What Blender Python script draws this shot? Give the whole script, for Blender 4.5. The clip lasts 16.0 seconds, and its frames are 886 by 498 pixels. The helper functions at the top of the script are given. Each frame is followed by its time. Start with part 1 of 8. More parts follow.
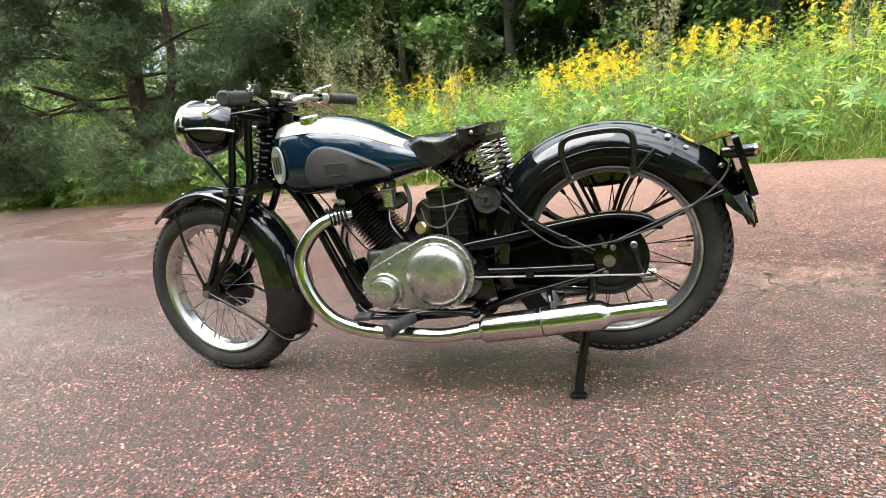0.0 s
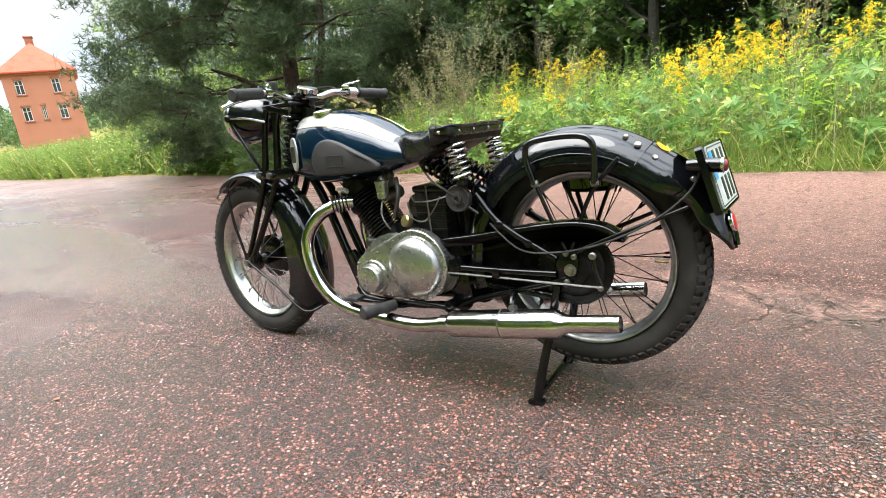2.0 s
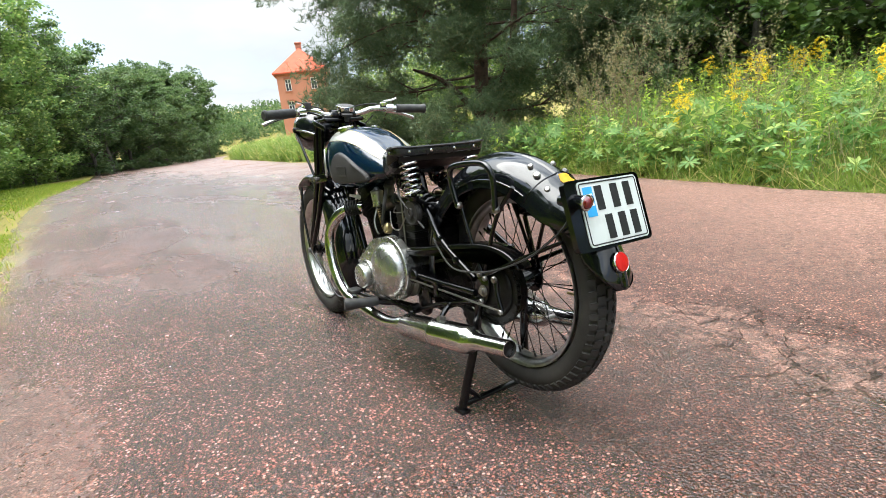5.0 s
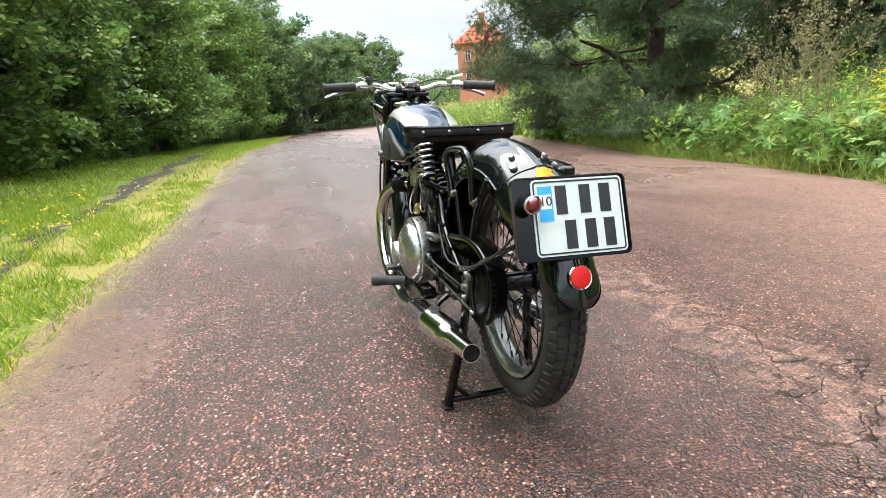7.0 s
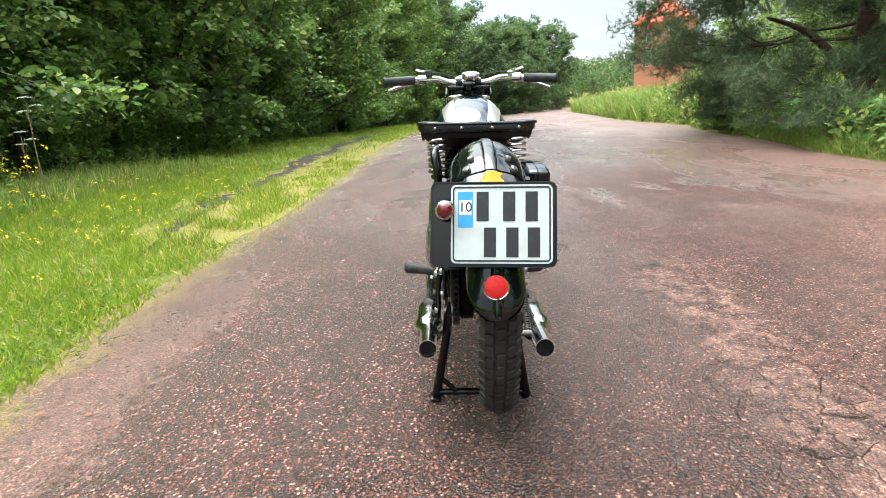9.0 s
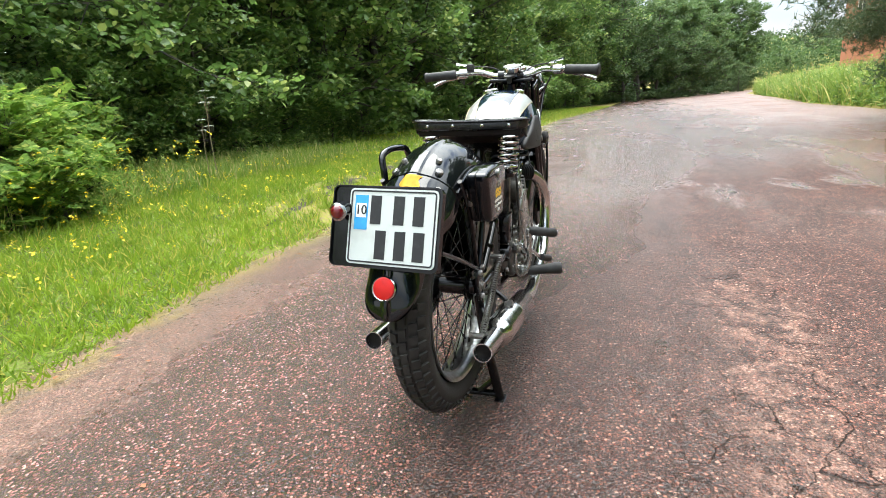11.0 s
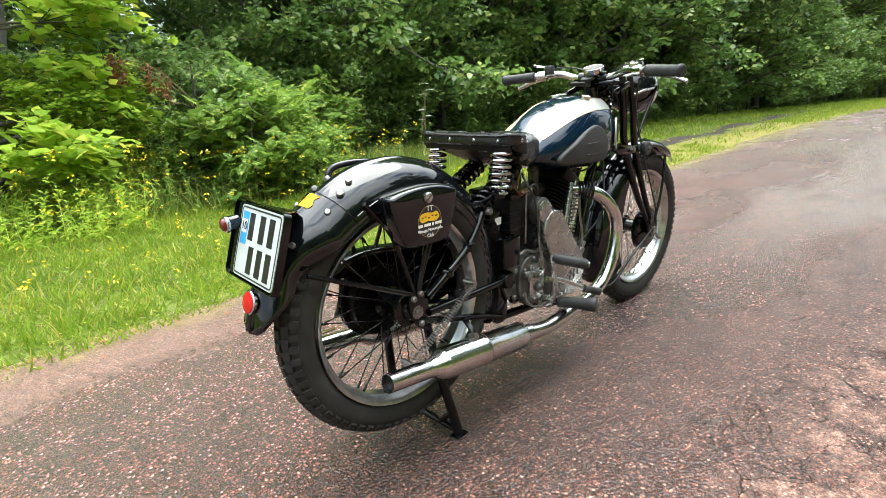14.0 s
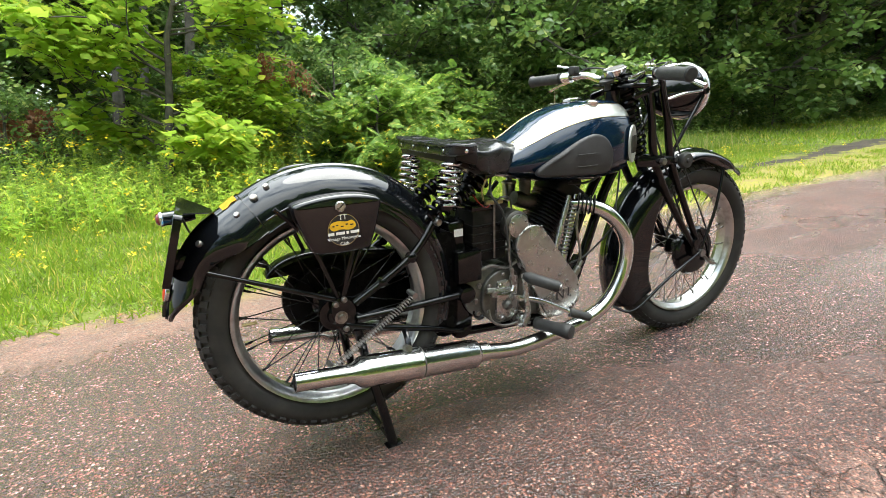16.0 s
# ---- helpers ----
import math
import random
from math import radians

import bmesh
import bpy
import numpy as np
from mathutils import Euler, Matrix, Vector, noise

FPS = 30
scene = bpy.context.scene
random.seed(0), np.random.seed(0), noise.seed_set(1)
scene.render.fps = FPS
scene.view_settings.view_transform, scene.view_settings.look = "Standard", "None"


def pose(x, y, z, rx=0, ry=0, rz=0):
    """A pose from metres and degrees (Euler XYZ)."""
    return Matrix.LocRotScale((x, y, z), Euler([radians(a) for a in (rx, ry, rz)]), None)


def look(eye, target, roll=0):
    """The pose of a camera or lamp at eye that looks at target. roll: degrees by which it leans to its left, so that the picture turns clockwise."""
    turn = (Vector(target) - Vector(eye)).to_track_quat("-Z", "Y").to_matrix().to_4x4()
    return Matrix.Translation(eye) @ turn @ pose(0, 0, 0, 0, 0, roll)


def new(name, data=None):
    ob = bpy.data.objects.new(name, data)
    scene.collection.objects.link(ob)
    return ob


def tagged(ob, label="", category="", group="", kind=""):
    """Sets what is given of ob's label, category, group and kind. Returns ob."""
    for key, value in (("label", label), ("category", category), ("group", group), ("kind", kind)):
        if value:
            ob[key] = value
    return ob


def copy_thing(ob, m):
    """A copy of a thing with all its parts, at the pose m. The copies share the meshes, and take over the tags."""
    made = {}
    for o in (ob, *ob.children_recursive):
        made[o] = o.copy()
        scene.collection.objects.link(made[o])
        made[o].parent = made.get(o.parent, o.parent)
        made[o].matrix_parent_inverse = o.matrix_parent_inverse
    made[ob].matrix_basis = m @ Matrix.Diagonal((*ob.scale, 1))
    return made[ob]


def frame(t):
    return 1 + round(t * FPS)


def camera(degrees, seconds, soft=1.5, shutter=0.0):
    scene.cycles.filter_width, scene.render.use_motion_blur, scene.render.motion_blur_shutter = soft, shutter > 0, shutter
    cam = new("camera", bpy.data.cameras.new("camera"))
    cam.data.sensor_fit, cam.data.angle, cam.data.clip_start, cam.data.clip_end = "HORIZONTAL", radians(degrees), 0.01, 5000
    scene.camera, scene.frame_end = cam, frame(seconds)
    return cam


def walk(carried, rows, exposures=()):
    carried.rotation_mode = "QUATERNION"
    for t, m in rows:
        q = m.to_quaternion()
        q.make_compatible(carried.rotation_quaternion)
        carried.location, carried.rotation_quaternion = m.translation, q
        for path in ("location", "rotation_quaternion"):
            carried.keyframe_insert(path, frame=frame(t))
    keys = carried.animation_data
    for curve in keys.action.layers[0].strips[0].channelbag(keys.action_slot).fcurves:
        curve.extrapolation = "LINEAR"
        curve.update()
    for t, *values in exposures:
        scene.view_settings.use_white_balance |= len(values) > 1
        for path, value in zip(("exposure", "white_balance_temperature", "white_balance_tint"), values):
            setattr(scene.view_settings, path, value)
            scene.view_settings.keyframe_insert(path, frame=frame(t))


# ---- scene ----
cam = camera(80.3, 16.0, soft=0.4)
PATH = [
    (0, (0.713, -1.554, 0.874), (0.096, 0.276, 0.354), -8.2),
    (0.5, (0.872, -1.549, 0.872), (0.141, 0.24, 0.355), -8.2),
    (1, (0.98, -1.511, 0.871), (0.135, 0.227, 0.354), -8.0),
    (1.5, (1.063, -1.461, 0.863), (0.1, 0.215, 0.348), -7.5),
    (2, (1.17, -1.402, 0.86), (0.089, 0.2, 0.346), -7.1),
    (2.5, (1.27, -1.356, 0.866), (0.08, 0.169, 0.361), -7.1),
    (3, (1.402, -1.298, 0.862), (0.111, 0.148, 0.368), -7.0),
    (3.5, (1.52, -1.24, 0.861), (0.145, 0.132, 0.383), -6.9),
    (6, (1.903, -0.755, 0.849), (0.14, 0.07, 0.39), -5.6),
    (6.5, (1.92, -0.643, 0.842), (0.099, 0.034, 0.368), -4.8),
    (7, (1.936, -0.516, 0.838), (0.069, 0.01, 0.348), -4.3),
    (7.5, (1.947, -0.424, 0.837), (0.048, -0.044, 0.339), -3.9),
    (8, (1.987, -0.29, 0.837), (0.065, -0.06, 0.335), -3.8),
    (8.5, (2.019, -0.183, 0.839), (0.084, -0.1, 0.338), -3.6),
    (11, (1.954, 0.426, 0.848), (0.124, -0.191, 0.329), -4.1),
    (11.5, (1.915, 0.509, 0.85), (0.14, -0.252, 0.333), -4.0),
    (12, (1.837, 0.609, 0.85), (0.121, -0.276, 0.329), -3.9),
    (12.5, (1.761, 0.697, 0.857), (0.109, -0.305, 0.341), -3.9),
    (13, (1.687, 0.796, 0.859), (0.112, -0.328, 0.351), -3.8),
    (13.5, (1.598, 0.917, 0.86), (0.117, -0.329, 0.358), -3.7),
    (14, (1.508, 1.005, 0.868), (0.137, -0.361, 0.364), -3.5),
    (14.5, (1.396, 1.075, 0.861), (0.142, -0.395, 0.349), -3.3),
    (15, (1.277, 1.131, 0.872), (0.138, -0.428, 0.352), -3.2),
    (15.5, (1.17, 1.199, 0.874), (0.143, -0.438, 0.359), -3.0),
    (16, (1.052, 1.305, 0.88), (0.135, -0.4, 0.376), -2.7),
]
EXPOSURE = [(0.0, 1.60, 6250, 11), (2.0, 1.52, 6200, 11), (3.5, 1.40, 6200, 9), (6.0, 1.36, 6200, 9), (8.5, 1.36, 6200, 8), (12.5, 1.46, 6200, 7), (16.0, 1.62, 6250, 6)]
walk(cam, [(t, look(eye, target, roll)) for t, eye, target, roll in PATH], exposures=EXPOSURE)

# ---- light ----
SUN_ELEV, SUN_AZ = 70.0, 240.0
world = bpy.data.worlds.new("sky")
scene.world = world
world.use_nodes = True
wn, wl = world.node_tree.nodes, world.node_tree.links
wn.clear()
w_out, w_bg, w_mix = wn.new("ShaderNodeOutputWorld"), wn.new("ShaderNodeBackground"), wn.new("ShaderNodeMix")
w_sky, w_tc, w_noise, w_ramp, w_tone = (wn.new("ShaderNodeTexSky"), wn.new("ShaderNodeTexCoord"), wn.new("ShaderNodeTexNoise"),
                                        wn.new("ShaderNodeValToRGB"), wn.new("ShaderNodeValToRGB"))
w_sky.sky_type, w_sky.sun_disc = "NISHITA", False
w_sky.sun_elevation, w_sky.sun_rotation = radians(SUN_ELEV), radians(SUN_AZ)
w_sky.air_density, w_sky.dust_density = 1.0, 2.0
w_map = wn.new("ShaderNodeMapping")
w_map.inputs["Scale"].default_value = (1.0, 1.0, 2.6)
w_noise.inputs["Scale"].default_value, w_noise.inputs["Detail"].default_value = 2.2, 6.0
w_ramp.color_ramp.elements[0].position, w_ramp.color_ramp.elements[1].position = 0.30, 0.50
w_tone.color_ramp.elements[0].position, w_tone.color_ramp.elements[1].position = 0.35, 0.75
w_tone.color_ramp.elements[0].color, w_tone.color_ramp.elements[1].color = (9.0, 9.9, 10.7, 1), (14.6, 14.5, 13.9, 1)
w_mix.data_type = "RGBA"
wl.new(w_tc.outputs["Generated"], w_map.inputs["Vector"])
wl.new(w_map.outputs["Vector"], w_noise.inputs["Vector"])
wl.new(w_noise.outputs["Fac"], w_ramp.inputs["Fac"])
wl.new(w_noise.outputs["Fac"], w_tone.inputs["Fac"])
wl.new(w_ramp.outputs["Color"], w_mix.inputs["Factor"])
wl.new(w_sky.outputs["Color"], w_mix.inputs["A"])
# an overcast sky is brightest overhead
w_sep, w_up, w_vec = wn.new("ShaderNodeSeparateXYZ"), wn.new("ShaderNodeMapRange"), wn.new("ShaderNodeVectorMath")
w_up.inputs["From Min"].default_value, w_up.inputs["From Max"].default_value = 0.24, 1.0
w_up.inputs["To Min"].default_value, w_up.inputs["To Max"].default_value = 0.22, 1.50
w_vec.operation = "SCALE"
wl.new(w_tc.outputs["Generated"], w_sep.inputs["Vector"])
wl.new(w_sep.outputs["Z"], w_up.inputs["Value"])
wl.new(w_tone.outputs["Color"], w_vec.inputs[0])
# and brighter on the side of the veiled sun
w_dot, w_side, w_both = wn.new("ShaderNodeVectorMath"), wn.new("ShaderNodeMapRange"), wn.new("ShaderNodeMath")
w_dot.operation, w_both.operation = "DOT_PRODUCT", "MULTIPLY"
w_dot.inputs[1].default_value = (-0.30, -0.92, 0.25)
w_side.inputs["From Min"].default_value, w_side.inputs["From Max"].default_value = -0.9, 1.0
w_side.inputs["To Min"].default_value, w_side.inputs["To Max"].default_value = 0.60, 1.58
wl.new(w_tc.outputs["Generated"], w_dot.inputs[0])
wl.new(w_dot.outputs["Value"], w_side.inputs["Value"])
wl.new(w_up.outputs["Result"], w_both.inputs[0])
wl.new(w_side.outputs["Result"], w_both.inputs[1])
wl.new(w_both.outputs["Value"], w_vec.inputs["Scale"])
wl.new(w_vec.outputs["Vector"], w_mix.inputs["B"])
wl.new(w_mix.outputs["Result"], w_bg.inputs["Color"])
w_bg.inputs["Strength"].default_value = 0.135
wl.new(w_bg.outputs["Background"], w_out.inputs["Surface"])
sun = new("sun", bpy.data.lights.new("sun", "SUN"))
sun.data.energy, sun.data.angle, sun.data.color = 1.7, radians(50), (1.0, 0.94, 0.82)
_az = radians(SUN_AZ)
_el = radians(SUN_ELEV)
sun.matrix_world = look((0, 0, 0), (-math.sin(_az) * math.cos(_el), -math.cos(_az) * math.cos(_el), -math.sin(_el)))


# ---- materials ----
def node_mat(name):
    m = bpy.data.materials.new(name)
    m.use_nodes = True
    nt = m.node_tree
    return m, nt.nodes, nt.links, nt.nodes["Principled BSDF"]


def socket(n, links, s, value):
    if hasattr(value, "is_output"):
        links.new(value, s)
    else:
        s.default_value = value


def mixed(nodes, links, fac, a, b, blend="MIX"):
    n = nodes.new("ShaderNodeMix")
    n.data_type, n.blend_type = "RGBA", blend
    for key, v in (("Factor", fac), ("A", a), ("B", b)):
        s = [i for i in n.inputs if i.name == key and (i.type == ("VALUE" if key == "Factor" else "RGBA"))][0]
        if isinstance(v, tuple) and len(v) == 3:
            v = (*v, 1)
        socket(n, links, s, v)
    return [o for o in n.outputs if o.type == "RGBA"][0]


def noise_of(nodes, links, scale, detail=4.0, rough=0.55, coord="Object", stretch=None, distort=0.0):
    tc, n = nodes.new("ShaderNodeTexCoord"), nodes.new("ShaderNodeTexNoise")
    n.inputs["Scale"].default_value, n.inputs["Detail"].default_value = scale, detail
    n.inputs["Roughness"].default_value, n.inputs["Distortion"].default_value = rough, distort
    v = tc.outputs[coord]
    if stretch:
        mp = nodes.new("ShaderNodeMapping")
        mp.inputs["Scale"].default_value = stretch
        links.new(v, mp.inputs["Vector"])
        v = mp.outputs["Vector"]
    links.new(v, n.inputs["Vector"])
    return n.outputs["Fac"]


def ramp(nodes, links, v, lo, hi, a=(0, 0, 0, 1), b=(1, 1, 1, 1)):
    r = nodes.new("ShaderNodeValToRGB")
    r.color_ramp.elements[0].position, r.color_ramp.elements[1].position = lo, hi
    r.color_ramp.elements[0].color, r.color_ramp.elements[1].color = a, b
    links.new(v, r.inputs["Fac"])
    return r.outputs["Color"]


def math_of(nodes, links, op, a, b=0.0):
    n = nodes.new("ShaderNodeMath")
    n.operation = op
    socket(n, links, n.inputs[0], a)
    socket(n, links, n.inputs[1], b)
    return n.outputs[0]


def bump_of(nodes, links, p, height, strength, distance):
    b = nodes.new("ShaderNodeBump")
    b.inputs["Strength"].default_value, b.inputs["Distance"].default_value = strength, distance
    links.new(height, b.inputs["Height"])
    links.new(b.outputs["Normal"], p.inputs["Normal"])


def surface(name, colour, dirt, rough=0.4, rough2=0.6, metal=0.0, coat=0.0, scale=30.0, amount=0.5, bump=0.1, fine=400.0, spec=0.5):
    """A surface with grime in patches, a varying gloss and a fine relief."""
    m, n, l, p = node_mat(name)
    big, small = noise_of(n, l, scale, 5), noise_of(n, l, fine, 3)
    mask = ramp(n, l, big, 0.62 - 0.3 * amount, 0.78)
    l.new(mixed(n, l, mask, colour, dirt), p.inputs["Base Color"])
    mr = n.new("ShaderNodeMapRange")
    mr.inputs["To Min"].default_value, mr.inputs["To Max"].default_value = rough, rough2
    l.new(mask, mr.inputs["Value"])
    l.new(mr.outputs["Result"], p.inputs["Roughness"])
    p.inputs["Metallic"].default_value, p.inputs["Coat Weight"].default_value = metal, coat
    p.inputs["Coat Roughness"].default_value, p.inputs["Specular IOR Level"].default_value = 0.04, spec
    if bump:
        bump_of(n, l, p, small, bump, 0.002)
    return m


BLACK = surface("black_gloss_paint", (0.0030, 0.0036, 0.0046), (0.006, 0.006, 0.006), 0.02, 0.07, scale=9, amount=0.22, bump=0.0, spec=0.55)
FRAME_BLACK = surface("worn_black_enamel", (0.0022, 0.0022, 0.0026), (0.008, 0.007, 0.006), 0.08, 0.26, scale=25, amount=0.3, bump=0.03, spec=0.36)
OILY_BLACK = surface("oily_black_metal", (0.0025, 0.0025, 0.0025), (0.009, 0.007, 0.006), 0.26, 0.5, scale=30, amount=0.4, bump=0.15, spec=0.045)
ENGINE_BLACK = surface("heat_black_iron", (0.006, 0.006, 0.006), (0.020, 0.017, 0.014), 0.30, 0.6, scale=40, amount=0.5, bump=0.2, spec=0.15)
BLUE = surface("dark_blue_gloss_paint", (0.0022, 0.0100, 0.0240), (0.004, 0.012, 0.026), 0.03, 0.09, scale=8, amount=0.2, bump=0.0, spec=0.55)
SILVER = surface("silver_tank_panel", (0.44, 0.45, 0.41), (0.36, 0.35, 0.31), 0.36, 0.46, metal=0.7, coat=0.15, scale=14, amount=0.35, bump=0.0)
CHROME = surface("chrome_plate", (0.60, 0.60, 0.59), (0.40, 0.385, 0.35), 0.14, 0.32, metal=1.0, scale=22, amount=0.25, bump=0.02, fine=150)
RIM_CHROME = surface("dulled_rim_chrome", (0.54, 0.54, 0.53), (0.28, 0.265, 0.24), 0.28, 0.48, metal=1.0, scale=26, amount=0.45, bump=0.04, fine=200)
ALLOY = surface("polished_cast_alloy", (0.40, 0.40, 0.38), (0.26, 0.245, 0.21), 0.26, 0.42, metal=0.9, scale=18, amount=0.45, bump=0.08, fine=240)
DULL_ALLOY = surface("oily_cast_alloy", (0.125, 0.120, 0.108), (0.024, 0.021, 0.018), 0.36, 0.60, metal=0.7, scale=24, amount=0.8, bump=0.25)
STEEL = surface("bare_steel", (0.26, 0.25, 0.235), (0.11, 0.085, 0.065), 0.3, 0.55, metal=0.9, scale=60, amount=0.5, bump=0.08)
RUBBER = surface("worn_black_rubber", (0.024, 0.0225, 0.021), (0.052, 0.047, 0.041), 0.6, 0.8, scale=14, amount=0.6, bump=0.25, fine=320, spec=0.2)
GRIP = surface("grip_rubber", (0.024, 0.0235, 0.023), (0.055, 0.052, 0.048), 0.5, 0.7, scale=30, amount=0.45, bump=0.3, fine=500, spec=0.3)
PAD = surface("knee_pad_rubber", (0.022, 0.020, 0.020), (0.040, 0.036, 0.035), 0.55, 0.7, scale=20, amount=0.5, bump=0.2, fine=420, spec=0.35)
LEATHER = surface("black_saddle_leather", (0.006, 0.006, 0.0065), (0.018, 0.017, 0.016), 0.24, 0.45, scale=16, amount=0.5, bump=0.35, fine=130)
UNDERSEAT = surface("brown_seat_base", (0.010, 0.0055, 0.0048), (0.006, 0.0045, 0.004), 0.5, 0.7, scale=20, amount=0.5, bump=0.2, spec=0.2)
RED = surface("red_lens", (0.50, 0.010, 0.008), (0.36, 0.008, 0.008), 0.35, 0.5, coat=0.05, scale=60, amount=0.4, bump=0.5, fine=260, spec=0.3)
DARK_RED = surface("dark_red_lamp_glass", (0.13, 0.004, 0.006), (0.09, 0.003, 0.005), 0.06, 0.12, coat=0.8, scale=60, amount=0.4, bump=0.1, fine=260)
PLATE = surface("white_plate_sheet", (0.54, 0.57, 0.54), (0.44, 0.46, 0.42), 0.4, 0.55, scale=20, amount=0.35, bump=0.02)
INK = surface("black_embossed_ink", (0.012, 0.012, 0.012), (0.03, 0.03, 0.03), 0.4, 0.5, scale=60, amount=0.3, bump=0.05)
STICKER_BLUE = surface("blue_sticker", (0.035, 0.30, 0.62), (0.05, 0.36, 0.66), 0.4, 0.5, scale=90, amount=0.4, bump=0.02)
YELLOW = surface("yellow_transfer", (0.74, 0.43, 0.01), (0.60, 0.34, 0.01), 0.6, 0.75, scale=70, amount=0.4, bump=0.02)
WHITE = surface("white_transfer", (0.75, 0.74, 0.70), (0.6, 0.58, 0.53), 0.4, 0.5, scale=70, amount=0.4, bump=0.02)
BRASS = surface("tarnished_brass", (0.42, 0.33, 0.16), (0.2, 0.15, 0.08), 0.3, 0.5, metal=0.9, scale=60, amount=0.5, bump=0.05)
BARK = surface("pine_bark", (0.095, 0.062, 0.045), (0.035, 0.026, 0.021), 0.85, 0.95, scale=9, amount=0.7, bump=0.9, fine=40, spec=0.2)
GREY_BARK = surface("grey_bark", (0.105, 0.095, 0.080), (0.040, 0.036, 0.030), 0.85, 0.95, scale=7, amount=0.6, bump=0.8, fine=36, spec=0.2)
DRY = surface("dry_stalk", (0.26, 0.20, 0.12), (0.16, 0.13, 0.075), 0.8, 0.9, scale=20, amount=0.5, bump=0.1, spec=0.2)
STONE = surface("pale_grit", (0.36, 0.26, 0.21), (0.22, 0.14, 0.11), 0.7, 0.85, scale=3, amount=0.6, bump=0.1, spec=0.3)
STUCCO = surface("orange_render", (0.47, 0.205, 0.130), (0.40, 0.17, 0.105), 0.85, 0.9, scale=0.7, amount=0.5, bump=0.3, fine=20, spec=0.2)
TRIM_BRICK = surface("brick_trim", (0.36, 0.14, 0.09), (0.28, 0.11, 0.07), 0.85, 0.9, scale=2, amount=0.5, bump=0.3, fine=12, spec=0.2)
TILES = surface("orange_roof_tiles", (0.50, 0.098, 0.050), (0.38, 0.075, 0.040), 0.75, 0.85, scale=1.5, amount=0.5, bump=0.5, fine=9, spec=0.25)
WINDOW_WHITE = surface("white_window_paint", (0.7, 0.68, 0.64), (0.55, 0.53, 0.5), 0.5, 0.6, scale=3, amount=0.4, bump=0.05)
m, n, l, p = node_mat("lamp_glass")
p.inputs["Transmission Weight"].default_value, p.inputs["Roughness"].default_value = 1.0, 0.05
GLASS = m
m, n, l, p = node_mat("window_glass")
p.inputs["Base Color"].default_value, p.inputs["Roughness"].default_value = (0.05, 0.055, 0.06, 1), 0.05
PANE = m


def leafy(name, dark, light, yellow=None, rough=0.5, share=0.12, trans=0.48, spec=0.35, patch=0.45):
    """Leaves: each one its own green, thin enough to let some light through."""
    m, n, l, p = node_mat(name)
    g = n.new("ShaderNodeNewGeometry")
    big = ramp(n, l, noise_of(n, l, patch, 3), 0.35, 0.7)
    isl = g.outputs["Random Per Island"]
    both = math_of(n, l, "MULTIPLY_ADD", isl, 0.6)
    both.node.inputs[2].default_value = 0.0
    f = math_of(n, l, "ADD", both, math_of(n, l, "MULTIPLY", big, 0.4))
    c = mixed(n, l, f, dark, light)
    if yellow:
        pick = math_of(n, l, "GREATER_THAN", isl, 1.0 - share)
        c = mixed(n, l, pick, c, yellow)
    l.new(c, p.inputs["Base Color"])
    p.inputs["Roughness"].default_value, p.inputs["Specular IOR Level"].default_value = rough, spec
    tr, add = n.new("ShaderNodeBsdfTranslucent"), n.new("ShaderNodeMixShader")
    l.new(c, tr.inputs["Color"])
    add.inputs["Fac"].default_value = trans
    l.new(p.outputs["BSDF"], add.inputs[1])
    l.new(tr.outputs["BSDF"], add.inputs[2])
    l.new(add.outputs["Shader"], n["Material Output"].inputs["Surface"])
    return m


LEAF_DARK = leafy("woodland_leaves", (0.055, 0.120, 0.034), (0.200, 0.320, 0.086), (0.36, 0.45, 0.14), rough=0.30, spec=0.6)
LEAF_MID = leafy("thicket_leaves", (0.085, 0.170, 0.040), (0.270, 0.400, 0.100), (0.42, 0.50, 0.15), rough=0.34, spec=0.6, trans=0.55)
LEAF_MAPLE = leafy("young_maple_leaves", (0.26, 0.42, 0.040), (0.50, 0.64, 0.085), (0.62, 0.66, 0.10), trans=0.62)
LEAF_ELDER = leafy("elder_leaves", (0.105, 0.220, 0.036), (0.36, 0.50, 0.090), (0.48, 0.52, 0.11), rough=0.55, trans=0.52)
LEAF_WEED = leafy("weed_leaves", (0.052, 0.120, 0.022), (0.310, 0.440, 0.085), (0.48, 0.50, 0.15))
LEAF_LUPIN = leafy("lupin_leaves", (0.075, 0.175, 0.040), (0.240, 0.395, 0.095), (0.38, 0.48, 0.13))
NEEDLES = leafy("pine_needles", (0.048, 0.088, 0.040), (0.150, 0.205, 0.088), (0.19, 0.20, 0.085), rough=0.5, trans=0.3)
GRASS = leafy("verge_grass", (0.115, 0.205, 0.016), (0.34, 0.45, 0.038), (0.50, 0.44, 0.095), trans=0.5, patch=2.6)
TALL_GRASS = leafy("tall_grass", (0.105, 0.190, 0.028), (0.31, 0.39, 0.07), (0.46, 0.41, 0.15), share=0.2)
SEED = leafy("dry_seed_heads", (0.20, 0.20, 0.085), (0.38, 0.33, 0.17), (0.25, 0.28, 0.10), trans=0.25)
BROWN_LEAF = leafy("withered_leaves", (0.20, 0.080, 0.040), (0.37, 0.165, 0.080), trans=0.2)
BLOOM = leafy("yellow_bloom", (0.76, 0.52, 0.012), (0.92, 0.72, 0.035), (0.80, 0.74, 0.10), trans=0.35)
UMBEL = leafy("white_umbel", (0.45, 0.46, 0.38), (0.62, 0.62, 0.54), trans=0.2)
